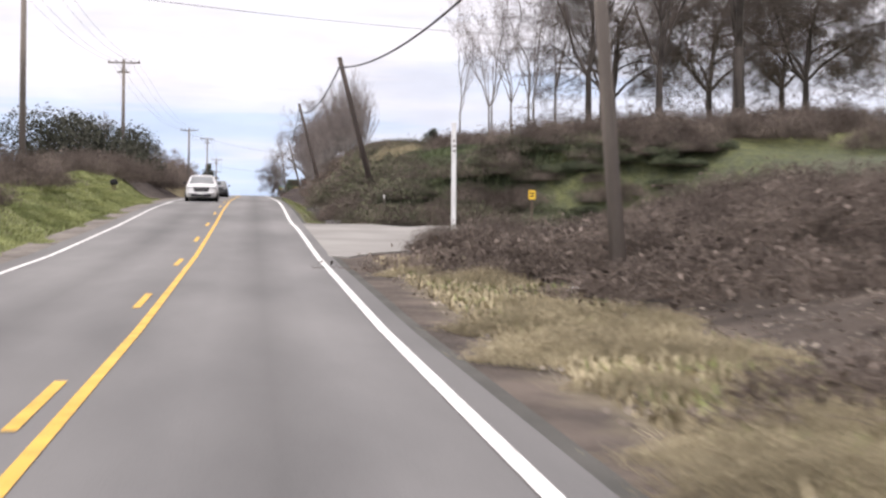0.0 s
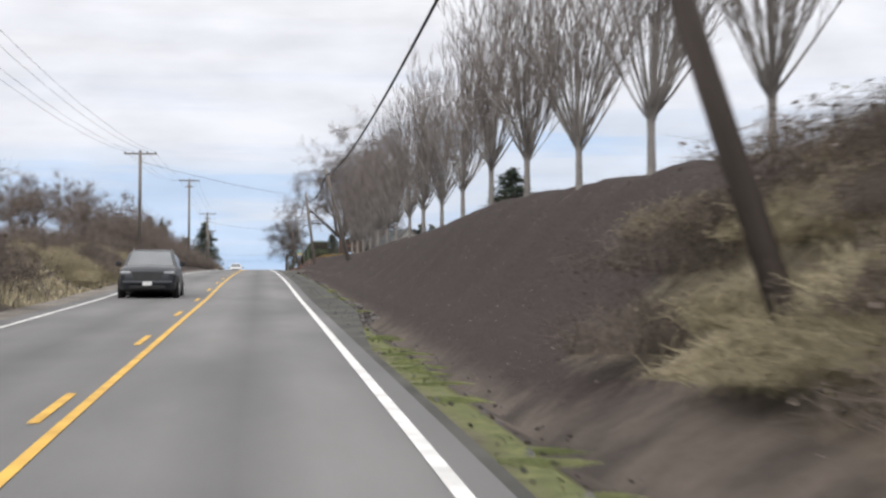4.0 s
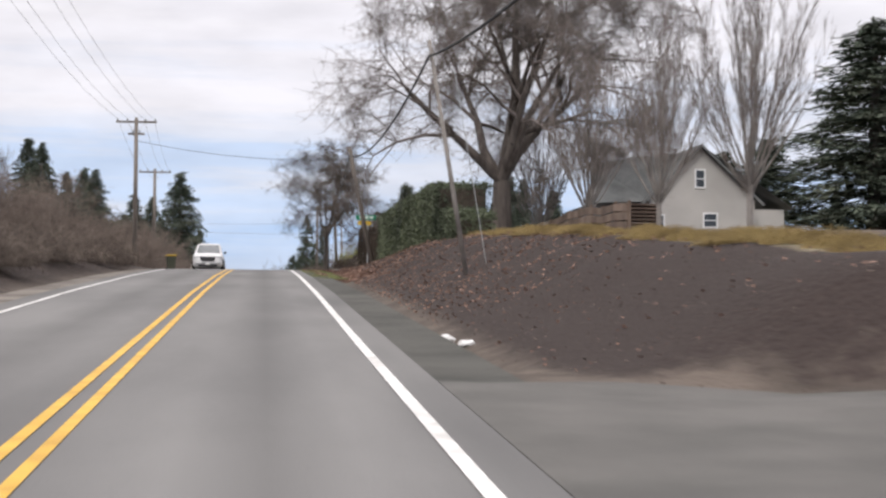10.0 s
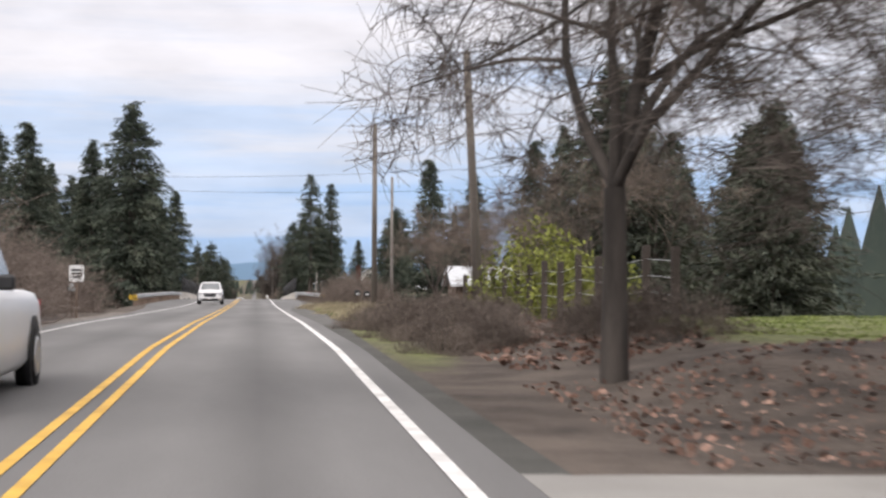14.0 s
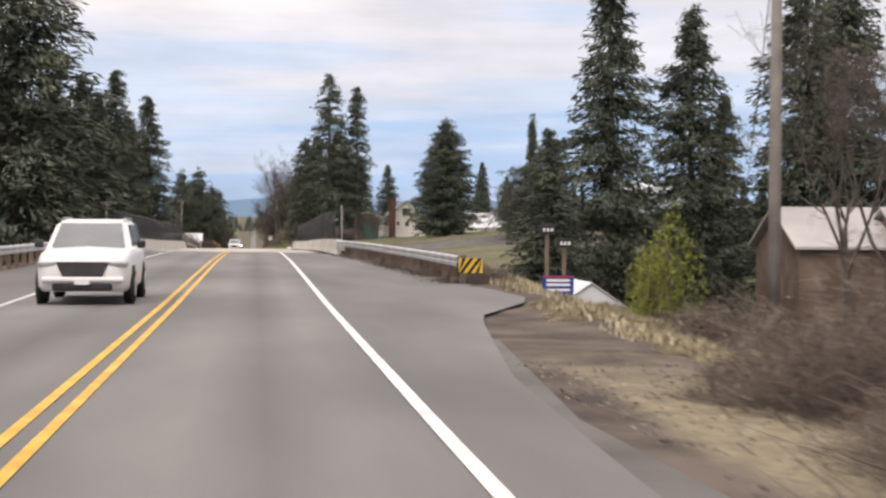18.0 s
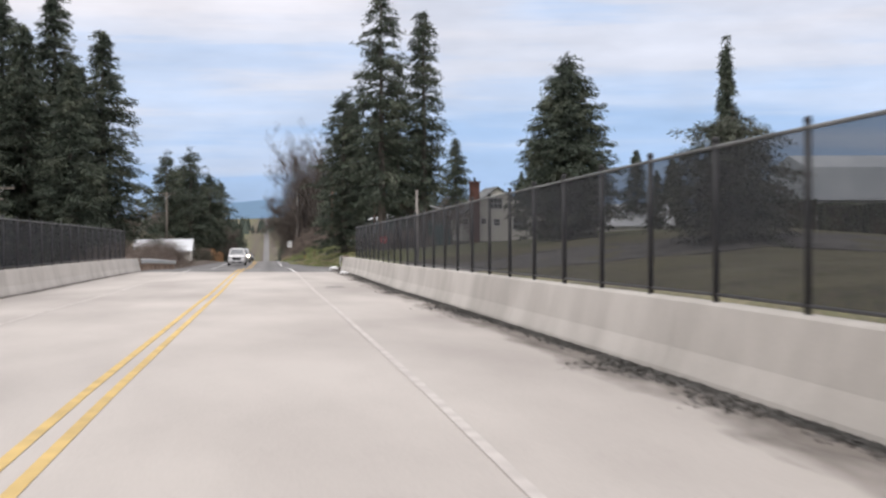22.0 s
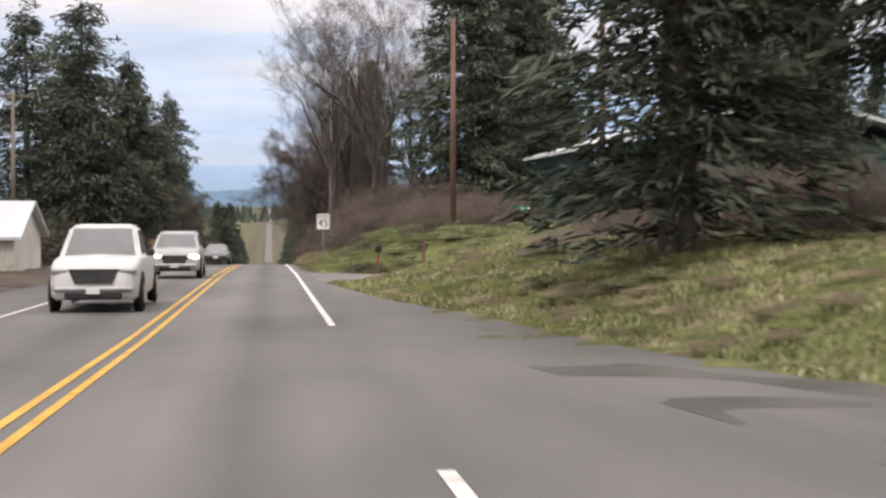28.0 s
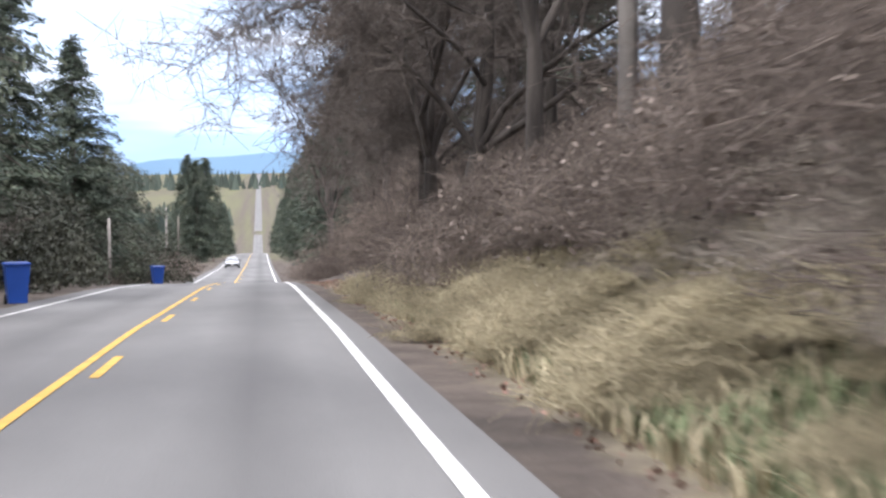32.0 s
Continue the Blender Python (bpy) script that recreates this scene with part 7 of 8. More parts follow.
nb = thing("nursery_board", (8.4, 254, float(land_z(8.4, 254))), 0, "brown arched timber entrance board on two posts", "sign board")
for x in (-1.0, 1.0):
    part("post", box("post", x - 0.09, x + 0.09, -0.09, 0.09, -0.3, 1.75, M["brownwood"], 0.01), nb)
v = [(-0.92, 0, 0.45), (0.92, 0, 0.45)] + [(0.92 - 1.84 * k / 12, 0, 1.45 + 0.28 * math.sin(math.pi * k / 12)) for k in range(13)]
n = len(v)
v2 = [(a, 0.05, c) for a, b, c in v]
part("board", mesh("board", v + v2, [tuple(range(n)), tuple(range(2 * n - 1, n - 1, -1))] + [(i, i + n, (i + 1) % n + n, (i + 1) % n) for i in range(n)], M["darkpole"]), nb, "dark painted board")
bars_on(nb, ((0.0, 1.45, 0.4, 0.12), (-0.45, 1.05, 0.32, 0.22), (-0.05, 1.05, 0.34, 0.22), (0.4, 1.05, 0.4, 0.22)), "redpole", -0.004)

wp = thing("white_post", (5.42, 45.5, float(road_z(45.5))), 0, "tall white square post at the driveway's corner", "post")
part("shaft", box("shaft", -0.062, 0.062, -0.062, 0.062, -0.3, 3.45, M["signwhite"], 0.008), wp)
part("cap", box("cap", -0.075, 0.075, -0.075, 0.075, 3.45, 3.5, M["signwhite"], 0.01), wp)
bars_on(wp, ((0, 2.7, 0.07, 0.06), (0, 2.84, 0.07, 0.06), (0, 2.98, 0.07, 0.06)), "palebark", -0.063)
rpst = thing("marker_post", (5.0, 64.6, float(land_z(5.0, 64.6))), 0, "thin grey roadside marker post", "post")
part("shaft", box("shaft", -0.025, 0.025, -0.012, 0.012, -0.2, 1.2, M["pole"], 0.004), rpst)
part("reflector", box("reflector", -0.022, 0.022, -0.016, -0.012, 1.02, 1.15, M["signwhite"]), rpst)
ys = thing("warning_sign", (9.9, 58.6, float(land_z(9.9, 58.6))), 0, "small yellow plate on a stake in the brambles", "sign")
zz = 3.47 - float(land_z(9.9, 58.6))
part("stake", box("stake", -0.02, 0.02, 0.0, 0.03, -0.2, zz + 0.1, M["brownwood"]), ys)
part("plate", plate("plate", 0.26, 0.34, "signyellow", corner=0.02), ys, "yellow plate", at=pose(0, 0, zz))
bars_on(ys, ((0, zz + 0.05, 0.16, 0.05), (0, zz - 0.05, 0.16, 0.05)), "signblack", -0.008)


def mailbox(x, y, z, h, mat, label, flag=True, group="mailboxes", rz=0):
    ob = thing("mailbox", (x, y, z), rz, label, "mailbox", group)
    part("post", box("post", -0.03, 0.03, -0.03, 0.03, -0.3, h, M["brownwood"], 0.004), ob, "timber post")
    bm = box_bm(-0.13, 0.13, -0.26, 0.26, h, h + 0.14)
    bmesh.ops.create_cone(bm, cap_ends=True, segments=14, radius1=0.13, radius2=0.13, depth=0.52, matrix=pose(0, 0, h + 0.14, 90, 0, 0))
    bx = part("box", bm_mesh("box", bm, M[mat], True), ob, "arched metal box")
    part("door", box("door", -0.11, 0.11, -0.275, -0.262, h + 0.01, h + 0.2, M[mat], 0.004), bx)
    if flag:
        part("flag", box("flag", 0.131, 0.14, -0.1, 0.02, h + 0.12, h + 0.24, M["signred"]), bx, "red flag")
    return ob


mb = mailbox(4.75, 761, float(land_z(4.75, 761)), 1.0, "black", "dark metal mailbox on a post with a red band")
part("band", box("band", -0.034, 0.034, -0.034, 0.034, 0.58, 0.86, M["signred"]), mb, "red band")
m1 = mailbox(4.7, 428.5, float(land_z(4.7, 428.5)), 0.95, "black", "wide dark mailbox with numbers among dry grass", False)
m2 = mailbox(5.15, 428.7, float(land_z(5.15, 428.7)), 0.92, "black", "dark mailbox with numbers among dry grass", False)
for m in (m1, m2):
    bars_on(m, ((-0.06, 1.03, 0.04, 0.08), (0.0, 1.03, 0.04, 0.08), (0.06, 1.03, 0.04, 0.08)), "signwhite", -0.277)
mailbox(-7.4, 88, float(land_z(-7.4, 88)), 0.9, "black", "dark mailbox on the grass verge", False)
mailbox(-7.6, 89, float(land_z(-7.6, 89)), 0.75, "black", "dark newspaper box on the grass verge", False)
mailbox(-6.9, 414.5, float(land_z(-6.9, 414.5)), 1.0, "rail", "grey mailbox on the opposite verge", False)
for x, z in ((9.0, 497), (9.55, 497)):
    ob = thing("number_plate_post", (x, z, float(land_z(x, z))), 0, "timber post with a dark plate behind the guardrail", "post", "plate posts")
    part("post", box("post", -0.06, 0.06, -0.05, 0.05, -0.3, 2.3, M["brownwood"], 0.006), ob)
    part("plate", box("plate", -0.26, 0.26, -0.07, -0.05, 2.0, 2.28, M["black"]), ob, "dark plate")
    bars_on(ob, ((-0.1, 2.14, 0.07, 0.10), (0.02, 2.14, 0.07, 0.10), (0.14, 2.14, 0.07, 0.10)), "signwhite", -0.071)
ls = thing("notice_sign", (-6.6, 413.1, float(land_z(-6.6, 413.1))), 0, "white rectangular sign on a post at the opposite verge", "road sign")
part("post", box("post", -0.04, 0.04, 0.0, 0.06, -0.3, 1.9, M["brownwood"], 0.005), ls)
part("plate", plate("plate", 0.55, 0.62, "signwhite"), ls, "white sheet", at=pose(0, 0, 1.65))
bars_on(ls, ((0, 1.78, 0.38, 0.07), (0, 1.65, 0.38, 0.07), (0, 1.52, 0.3, 0.07)), "signblack", -0.008)
bs = thing("yard_sign", (7.5, 487, float(land_z(7.5, 487)) - 0.42), 0, "blue and red yard sign in the brush", "sign")
part("plate", plate("plate", 0.8, 0.5, "bluebin", corner=0.01), bs, "blue sheet", at=pose(0, 0, 0.72))
bars_on(bs, ((0, 0.85, 0.6, 0.06), (0, 0.74, 0.6, 0.06), (0, 0.61, 0.6, 0.06)), "signwhite", -0.008)
bars_on(bs, ((0, 0.94, 0.78, 0.04),), "signred", -0.008)
for q in (-0.3, 0.3):
    part("stake", tubes("stake", [(q, 0.01, -0.2, 0.012, q, 0.01, 0.55, 0.012)], M["rail"], 5), bs)


def hazard(x, y, s, label):
    ob = thing("hazard_marker", (x, y, float(road_z(y))), 0, label, "road sign", "hazard markers")
    part("plate", box("plate", -0.32, 0.32, -0.006, 0, 0.35, 0.75, M["signyellow"]), ob, "yellow sheet")
    for k in range(-2, 4):
        a = -0.32 + 0.22 * k
        pts = [(a, 0.35), (a + 0.11, 0.35), (a + 0.11 - s * 0.30, 0.75), (a - s * 0.30, 0.75)]
        pts = [(min(0.318, max(-0.318, px)), pz) for px, pz in pts]
        part("stripe", mesh("stripe", [(px, -0.008, pz) for px, pz in pts], [(0, 1, 2, 3)], M["signblack"]), ob, "black slanting stripe")
    part("bracket", box("bracket", -0.28, -0.05, 0.002, 0.03, 0.40, 0.70, M["rail"]), ob)


hazard(5.75, 490.6, -1, "yellow and black striped marker at the guardrail's end")
hazard(-9.1, 475.4, 1, "yellow and black striped marker at the far guardrail's end")
gs = thing("street_sign", (11.2, 763, float(land_z(11.2, 763))), 0, "low green street name sign on the bank", "road sign")
part("blade", plate("blade", 0.85, 0.2, "signgreen", corner=0.01), gs, "green blade", at=pose(0, 0, 0.9))
bars_on(gs, ((-0.12, 0.9, 0.36, 0.07), (0.25, 0.9, 0.15, 0.07)), "signwhite", -0.008)
part("post", tubes("post", [(0, 0.02, -0.2, 0.02, 0, 0.02, 0.85, 0.02)], M["rail"], 6), gs)
stk = thing("timber_post", (5.75, 751.2, float(land_z(5.75, 751.2))), 0, "short brown timber post by the driveway", "post")
part("shaft", box("shaft", -0.06, 0.06, -0.06, 0.06, -0.3, 1.25, M["redpole"], 0.01), stk)
part("offcut", box("offcut", 0.12, 0.18, -0.02, 0.02, -0.05, 0.5, M["palebark"], 0.006), stk)
wsn = thing("estate_sign", (4.5, 916.7, float(land_z(4.5, 916.7))), 0, "white board on two dark posts beyond the wood", "sign")
part("plate", plate("plate", 0.9, 0.7, "signwhite", corner=0.02), wsn, "white sheet", at=pose(0, 0, 1.3))
for q in (-0.5, 0.5):
    part("post", box("post", q - 0.05, q + 0.05, 0, 0.08, -0.3, 1.7, M["darkpole"]), wsn)


def wheelie_bin(x, y, mat, lid, label, rz=0):
    ob = thing("wheeled_bin", (x, y, float(max(land_z(x, y), road_z(y) - 0.04))), rz, label, "bin", "bins at the kerb")
    v = [(-0.22, -0.24, 0.05), (0.22, -0.24, 0.05), (0.22, 0.22, 0.05), (-0.22, 0.22, 0.05), (-0.30, -0.34, 0.98), (0.30, -0.34, 0.98), (0.30, 0.32, 0.98), (-0.30, 0.32, 0.98)]
    part("body", mesh("body", v, [(3, 2, 1, 0), (4, 5, 6, 7), (0, 1, 5, 4), (1, 2, 6, 5), (2, 3, 7, 6), (3, 0, 4, 7)], M[mat]), ob)
    part("lid", box("lid", -0.33, 0.33, -0.38, 0.36, 0.985, 1.06, M[lid], 0.03), ob)
    part("handle", tubes("handle", [(-0.25, 0.40, 0.95, 0.018, 0.25, 0.40, 0.95, 0.018)], M["black"], 6), ob)
    for s in (-1, 1):
        bm = bmesh.new()
        bmesh.ops.create_cone(bm, cap_ends=True, segments=14, radius1=0.13, radius2=0.13, depth=0.06, matrix=pose(s * 0.25, 0.24, 0.13, 0, 90, 0))
        part("wheel", bm_mesh("wheel", bm, M["tyre"]), ob)


wheelie_bin(-5.95, 836, "bluebin", "bluebin", "tall blue wheeled bin beside the road", 15)
wheelie_bin(-6.15, 826.5, "bluebin", "bluebin", "blue wheeled bin beside the road", 8)
wheelie_bin(-5.6, 886, "bluebin", "bluebin", "blue wheeled bin farther along the road", 20)
wheelie_bin(-6.05, 366, "ivy", "signyellow", "dark green bin with a yellow lid", 10)

# more poles
for x, y, zt, mt, arms in ((12.0, 676, 22.3, "palebark", 0), (-15.3, 794, 24.2, "pole", 1), (-8.5, 837.1, 21.2, "palebark", 1), (8.75, 768.5, 26.0, "redpole", 0), (13.9, 759, 25.5, "redpole", 0), (-12.2, 1118, 9.0, "palebark", 1), (-11.5, 1000, 11.5, "palebark", 0),
                           (-10.2, 853, 15.3, "palebark", 0), (33, 707, 25.7, "pole", 0), (4.75, 815, 25.5, "palebark", 0), (-19, 660, 22.5, "pole", 2), (-14.5, 940, 15, "palebark", 1), (10.5, 479, 28.6, "palebark", 0), (5.6, 430, 28.0, "pole", 0)):
    pole(x, y, zt - float(land_z(x, y)), mt, arms=arms, r=0.13, label="brown wooden pole on the bank" if mt == "redpole" else "weathered wooden utility pole")
for a, b, s in (((-9.9, 71, 13.0), (16, 92, 14.5), 0.3), ((-9.1, 233.6, 21.8), (5.2, 250, 20.5), 0.3), ((-7.9, 360.6, 27.0), (6.0, 349, 25.0), 0.5), ((-20, 520, 30.0), (30, 470, 28), 0.8), ((-20, 521, 31.2), (30, 472, 30), 0.8), ((5.6, 430, 27.0), (10.5, 479, 26.5), 0.8), ((10.5, 479, 26.5), (34, 560, 20), 1.5),
                 ((5.6, 430, 27), (5.9, 398, 26.5), 0.8), ((8.75, 768.5, 21.4), (13.9, 759, 22.2), 0.2), ((8.75, 768.5, 21.2), (4.75, 815, 22.0), 0.5), ((-15.3, 794, 23.8), (-8.5, 837, 20.8), 0.4), ((12, 676, 21.9), (70, 690, 22.5), 1.0), ((12, 676, 21.3), (70, 691, 21.8), 1.0)):
    cable(a, b, s, 0.014)
sw = tagged(single("guy_wire", tubes("guy_wire", [(6.0, 301.5, float(land_z(6.0, 301.5)), 0.012, 5.1, 301.5, 22.8, 0.012)], M["rail"], 5)), "steel guy wire of a leaning pole", "guy wire")

for x, y, h, arms, mt in ((-8.1, 885, 3.7, 0, "palebark"), (-9.8, 995, 6.6, 0, "pole"), (-9.6, 1045, 7.8, 1, "pole"), (-7.2, 1050, 4.4, 0, "pole")):
    pole(x, y, h, mt, arms=arms, r=0.10 if arms == 0 else 0.14, label="pale post beside the falling road" if mt == "palebark" else "weathered pole along the falling road")


# ---- vehicles ----
def vehicle(x, y, kind, colour, label, rz=0.0, z=None, lamps=False):
    """An SUV, pickup or saloon that faces the camera's way back (towards -y)."""
    L, W, H, belt, hood, cab0, cab1, r = {"suv": (4.8, 1.92, 1.74, 1.12, 1.12, 1.20, 4.7, 0.36), "pickup": (5.8, 2.0, 1.92, 1.18, 1.20, 1.45, 3.75, 0.40), "saloon": (4.5, 1.74, 1.25, 0.80, 0.78, 1.22, 3.75, 0.30)}[kind]
    z = float(road_z(y)) if z is None else z
    ob = thing("car" if kind != "pickup" else "pickup_truck", (x, y, z), rz, label, "vehicle", "vehicles")
    pm = colour
    w = W / 2
    stations = [(0.0, 0.70, 0.44, hood - 0.34), (0.06, 0.86, 0.34, hood - 0.22), (0.18, 0.94, 0.28, hood - 0.12), (0.5, 0.985, 0.26, hood - 0.05), (1.15, 1.0, 0.25, hood + 0.01), (L * 0.55, 1.0, 0.25, belt + 0.03), (L - 0.5, 1.0, 0.27, belt), (L - 0.08, 0.96, 0.34, belt - 0.04), (L, 0.86, 0.45, belt - 0.12)]
    v, f = [], []
    for yy, k, zl, zh in stations:
        for a, zz in ((-0.88, zl), (-0.98, zl + 0.10), (-1.0, (zl + zh) / 2), (-0.975, zh - 0.12), (-0.92, zh - 0.03), (-0.80, zh + 0.005), (0, zh + 0.045), (0.80, zh + 0.005), (0.92, zh - 0.03), (0.975, zh - 0.12), (1.0, (zl + zh) / 2), (0.98, zl + 0.10), (0.88, zl)):
            v.append((a * k * w, yy, zz))
    n = 13
    for i in range(len(stations) - 1):
        for j in range(n):
            f.append((i * n + j, i * n + (j + 1) % n, (i + 1) * n + (j + 1) % n, (i + 1) * n + j))
    f += [tuple(range(n))[::-1], tuple((len(stations) - 1) * n + j for j in range(n))]
    part("body", mesh("body", v, f, pm, True), ob)
    t0, t1 = cab0 + (1.0 if kind == "saloon" else 0.80), cab1 - (0.35 if kind == "suv" else 0.55)
    if kind == "suv":
        t1 = cab1 - 0.25
    base, roofw = w * 0.93, w * (0.70 if kind == "saloon" else 0.75)
    v = [(-base, cab0, belt - 0.02), (base, cab0, belt - 0.02), (base, cab1, belt - 0.02), (-base, cab1, belt - 0.02), (-roofw, t0, H - 0.05), (roofw, t0, H - 0.05), (roofw, t1, H - 0.05), (-roofw, t1, H - 0.05), (-roofw * 0.85, t0 + 0.2, H), (roofw * 0.85, t0 + 0.2, H), (roofw * 0.85, t1 - 0.15, H), (-roofw * 0.85, t1 - 0.15, H)]
    cm = mesh("cabin", v, [(0, 1, 5, 4), (1, 2, 6, 5), (2, 3, 7, 6), (3, 0, 4, 7), (4, 5, 9, 8), (5, 6, 10, 9), (6, 7, 11, 10), (7, 4, 8, 11), (8, 9, 10, 11)], pm)
    bm = bmesh.new()
    bm.from_mesh(cm)
    bmesh.ops.bevel(bm, geom=[e for e in bm.edges if len(e.link_faces) == 2 and max(q.co.z for q in e.verts) > H - 0.2], offset=0.07, segments=3, affect="EDGES")
    part("cabin", bm_mesh("cabin", bm, pm, True), ob)
    for s in (-1, 1):
        for yy in (0.85, L - 1.0):
            bm = bmesh.new()
            bmesh.ops.create_cone(bm, cap_ends=True, segments=20, radius1=r * 1.16, radius2=r * 1.16, depth=0.06, matrix=pose(s * (w - 0.015), yy, r + 0.02, 0, 90, 0))
            part("wheel_arch", bm_mesh("wheel_arch", bm, M["black"]), ob, "black wheel arch")
    if kind == "saloon":
        part("front_apron", box("front_apron", -w * 0.88, w * 0.88, -0.06, 0.14, 0.24, 0.47, M["black"], 0.03), ob, "dark plastic front apron")
    part("lower_grille", box("lower_grille", -w * 0.62, w * 0.62, -0.05, 0.05, 0.30, 0.44, M["black"], 0.03), ob, "black air intake")

    def pane(name, q, lb):
        part(name, mesh(name, q, [(0, 1, 2, 3)], M["carglass"]), ob, lb)

    def lerp(a, b, t):
        return tuple(a[i] + (b[i] - a[i]) * t for i in range(3))

    def inset(a, b, c, d, m=0.08, off=(0, 0, 0)):
        o = [lerp(lerp(a, b, s), lerp(d, c, s), t) for s, t in ((m, m), (1 - m, m), (1 - m, 1 - m), (m, 1 - m))]
        return [tuple(p[i] + off[i] for i in range(3)) for p in o]

    pane("windscreen", inset(v[0], v[1], v[5], v[4], 0.07, (0, -0.012, 0.008)), "dark windscreen")
    pane("rear_window", inset(v[2], v[3], v[7], v[6], 0.10, (0, 0.012, 0.008)), "dark rear window")
    for s, (a, b, c, d) in ((1, (v[1], v[2], v[6], v[5])), (-1, (v[3], v[0], v[4], v[7]))):
        for t0_, t1_ in ((0.06, 0.48), (0.53, 0.94)):
            q = [lerp(lerp(a, b, t), lerp(d, c, t), u) for t, u in ((t0_, 0.12), (t1_, 0.12), (t1_, 0.88), (t0_, 0.88))]
            pane("side_window", [(p[0] + s * 0.012, p[1], p[2] + 0.004) for p in q], "dark side window")
    bm = bmesh.new()
    bmesh.ops.create_cone(bm, cap_ends=True, segments=20, radius1=r, radius2=r, depth=0.22, matrix=pose(0, 0, 0, 0, 90, 0))
    bmesh.ops.bevel(bm, geom=[e for e in bm.edges if abs(e.verts[0].co.x - e.verts[1].co.x) < 0.01], offset=0.03, segments=2, affect="EDGES")
    ty = bm_mesh("tyre", bm, M["tyre"], True)
    bm = bmesh.new()
    bmesh.ops.create_cone(bm, cap_ends=True, segments=16, radius1=r * 0.62, radius2=r * 0.55, depth=0.02, matrix=pose(0, 0, 0, 0, 90, 0))
    ri = bm_mesh("rim", bm, M["rim"])
    for s in (-1, 1):
        for yy in (0.85, L - 1.0):
            wh = part("wheel", ty, ob, at=pose(s * (w - 0.075), yy, r))
            part("rim", ri, wh, "alloy rim", at=pose(s * 0.115, 0, 0))
        part("headlight", box("headlight", s * w * 0.74 - 0.19, s * w * 0.74 + 0.19, 0.0, 0.26, hood - 0.34, hood - 0.23, HEAD if lamps else M["rim"], 0.03), ob, "lit headlight" if lamps else "clear headlight")
        part("door_mirror", box("door_mirror", s * (w + 0.10) - 0.09, s * (w + 0.10) + 0.09, cab0 + 0.35, cab0 + 0.47, belt + 0.02, belt + 0.18, M["black"], 0.03), ob)
        part("tail_light", box("tail_light", s * w * 0.85 - 0.09, s * w * 0.85 + 0.09, L - 0.05, L + 0.015, belt - 0.4, belt - 0.12, M["signred"], 0.01), ob, "red tail light")
    g0, g1 = hood - (0.56 if kind != "saloon" else 0.36), hood - 0.24
    part("grille", mesh("grille", [(-w * 0.40, -0.045, g0), (w * 0.40, -0.045, g0), (w * 0.55, 0.0, g1), (-w * 0.55, 0.0, g1), (-w * 0.40, 0.2, g0), (w * 0.40, 0.2, g0), (w * 0.55, 0.2, g1), (-w * 0.55, 0.2, g1)], [(0, 1, 2, 3), (0, 4, 5, 1), (1, 5, 6, 2), (2, 6, 7, 3), (3, 7, 4, 0)], M["black"]), ob, "black tapered grille")
    part("bumper", box("bumper", -w * 0.86, w * 0.86, -0.08, 0.1, 0.46, 0.58, M["black"] if kind == "saloon" else pm if kind == "suv" else M["rim"], 0.04), ob)
    part("plate", box("plate", -0.15, 0.15, -0.105, -0.085, 0.42, 0.55, M["signwhite"], 0.004), ob, "number plate")
    if kind == "suv":
        for s in (-1, 1):
            part("roof_rail", tubes("roof_rail", [(s * roofw * 0.9, t0 + 0.3, H + 0.02, 0.018, s * roofw * 0.9, t1 - 0.3, H + 0.02, 0.018)], M["rim"], 5), ob)
    return ob


HEAD = bpy.data.materials.new("lit_headlamp")
HEAD.use_nodes = True
HEAD.node_tree.nodes["Principled BSDF"].inputs["Emission Color"].default_value = (1.0, 0.82, 0.55, 1)
HEAD.node_tree.nodes["Principled BSDF"].inputs["Emission Strength"].default_value = 18.0
C_WHITE, C_GREY, C_DARK, C_SILVER, C_RED, C_BLACK = (paint_mat(n, c) for n, c in (("white_car_paint", (0.72, 0.72, 0.73)), ("grey_car_paint", (0.17, 0.175, 0.19)), ("dark_car_paint", (0.035, 0.038, 0.045)), ("silver_car_paint", (0.45, 0.46, 0.48)), ("red_car_paint", (0.40, 0.03, 0.035)), ("black_car_paint", (0.02, 0.02, 0.022))))
vehicle(-3.25, 100, "suv", C_WHITE, "white SUV driving in the far lane")
vehicle(-3.5, 160, "suv", C_DARK, "dark SUV driving in the far lane")
vehicle(-3.7, 367, "pickup", C_WHITE, "large white SUV truck driving in the far lane")
vehicle(-3.55, 480, "suv", C_WHITE, "white SUV driving in the far lane before the bridge")
vehicle(-3.6, 728.5, "pickup", C_WHITE, "white pickup truck in the far lane")
vehicle(-3.35, 754.5, "suv", C_SILVER, "silver SUV with lit headlights in the far lane", lamps=True)
vehicle(-3.2, 796.2, "saloon", C_GREY, "dark grey old saloon car in the far lane")
vehicle(-3.4, 995, "saloon", C_SILVER, "silver car far down the road")
vehicle(-13.6, 757, "pickup", C_BLACK, "black pickup parked by the white shed", rz=68, z=float(land_z(-11.5, 757)))
vehicle(13.0, 471, "saloon", C_RED, "red car parked in a yard below the road", rz=75, z=float(land_z(15, 471)))


# ---- ditch rocks, fallen leaves, litter ----
def rock_mesh(seed, s):
    bm = bmesh.new()
    bmesh.ops.create_icosphere(bm, subdivisions=2, radius=s)
    r = random.Random(seed)
    for vv in bm.verts:
        vv.co *= 1 + 0.45 * noise.noise(vv.co * 9 + Vector((seed, 0, 0))) + r.uniform(-0.10, 0.10)
        vv.co.z *= 0.5
    return bm_mesh("rock", bm, M["rock"])


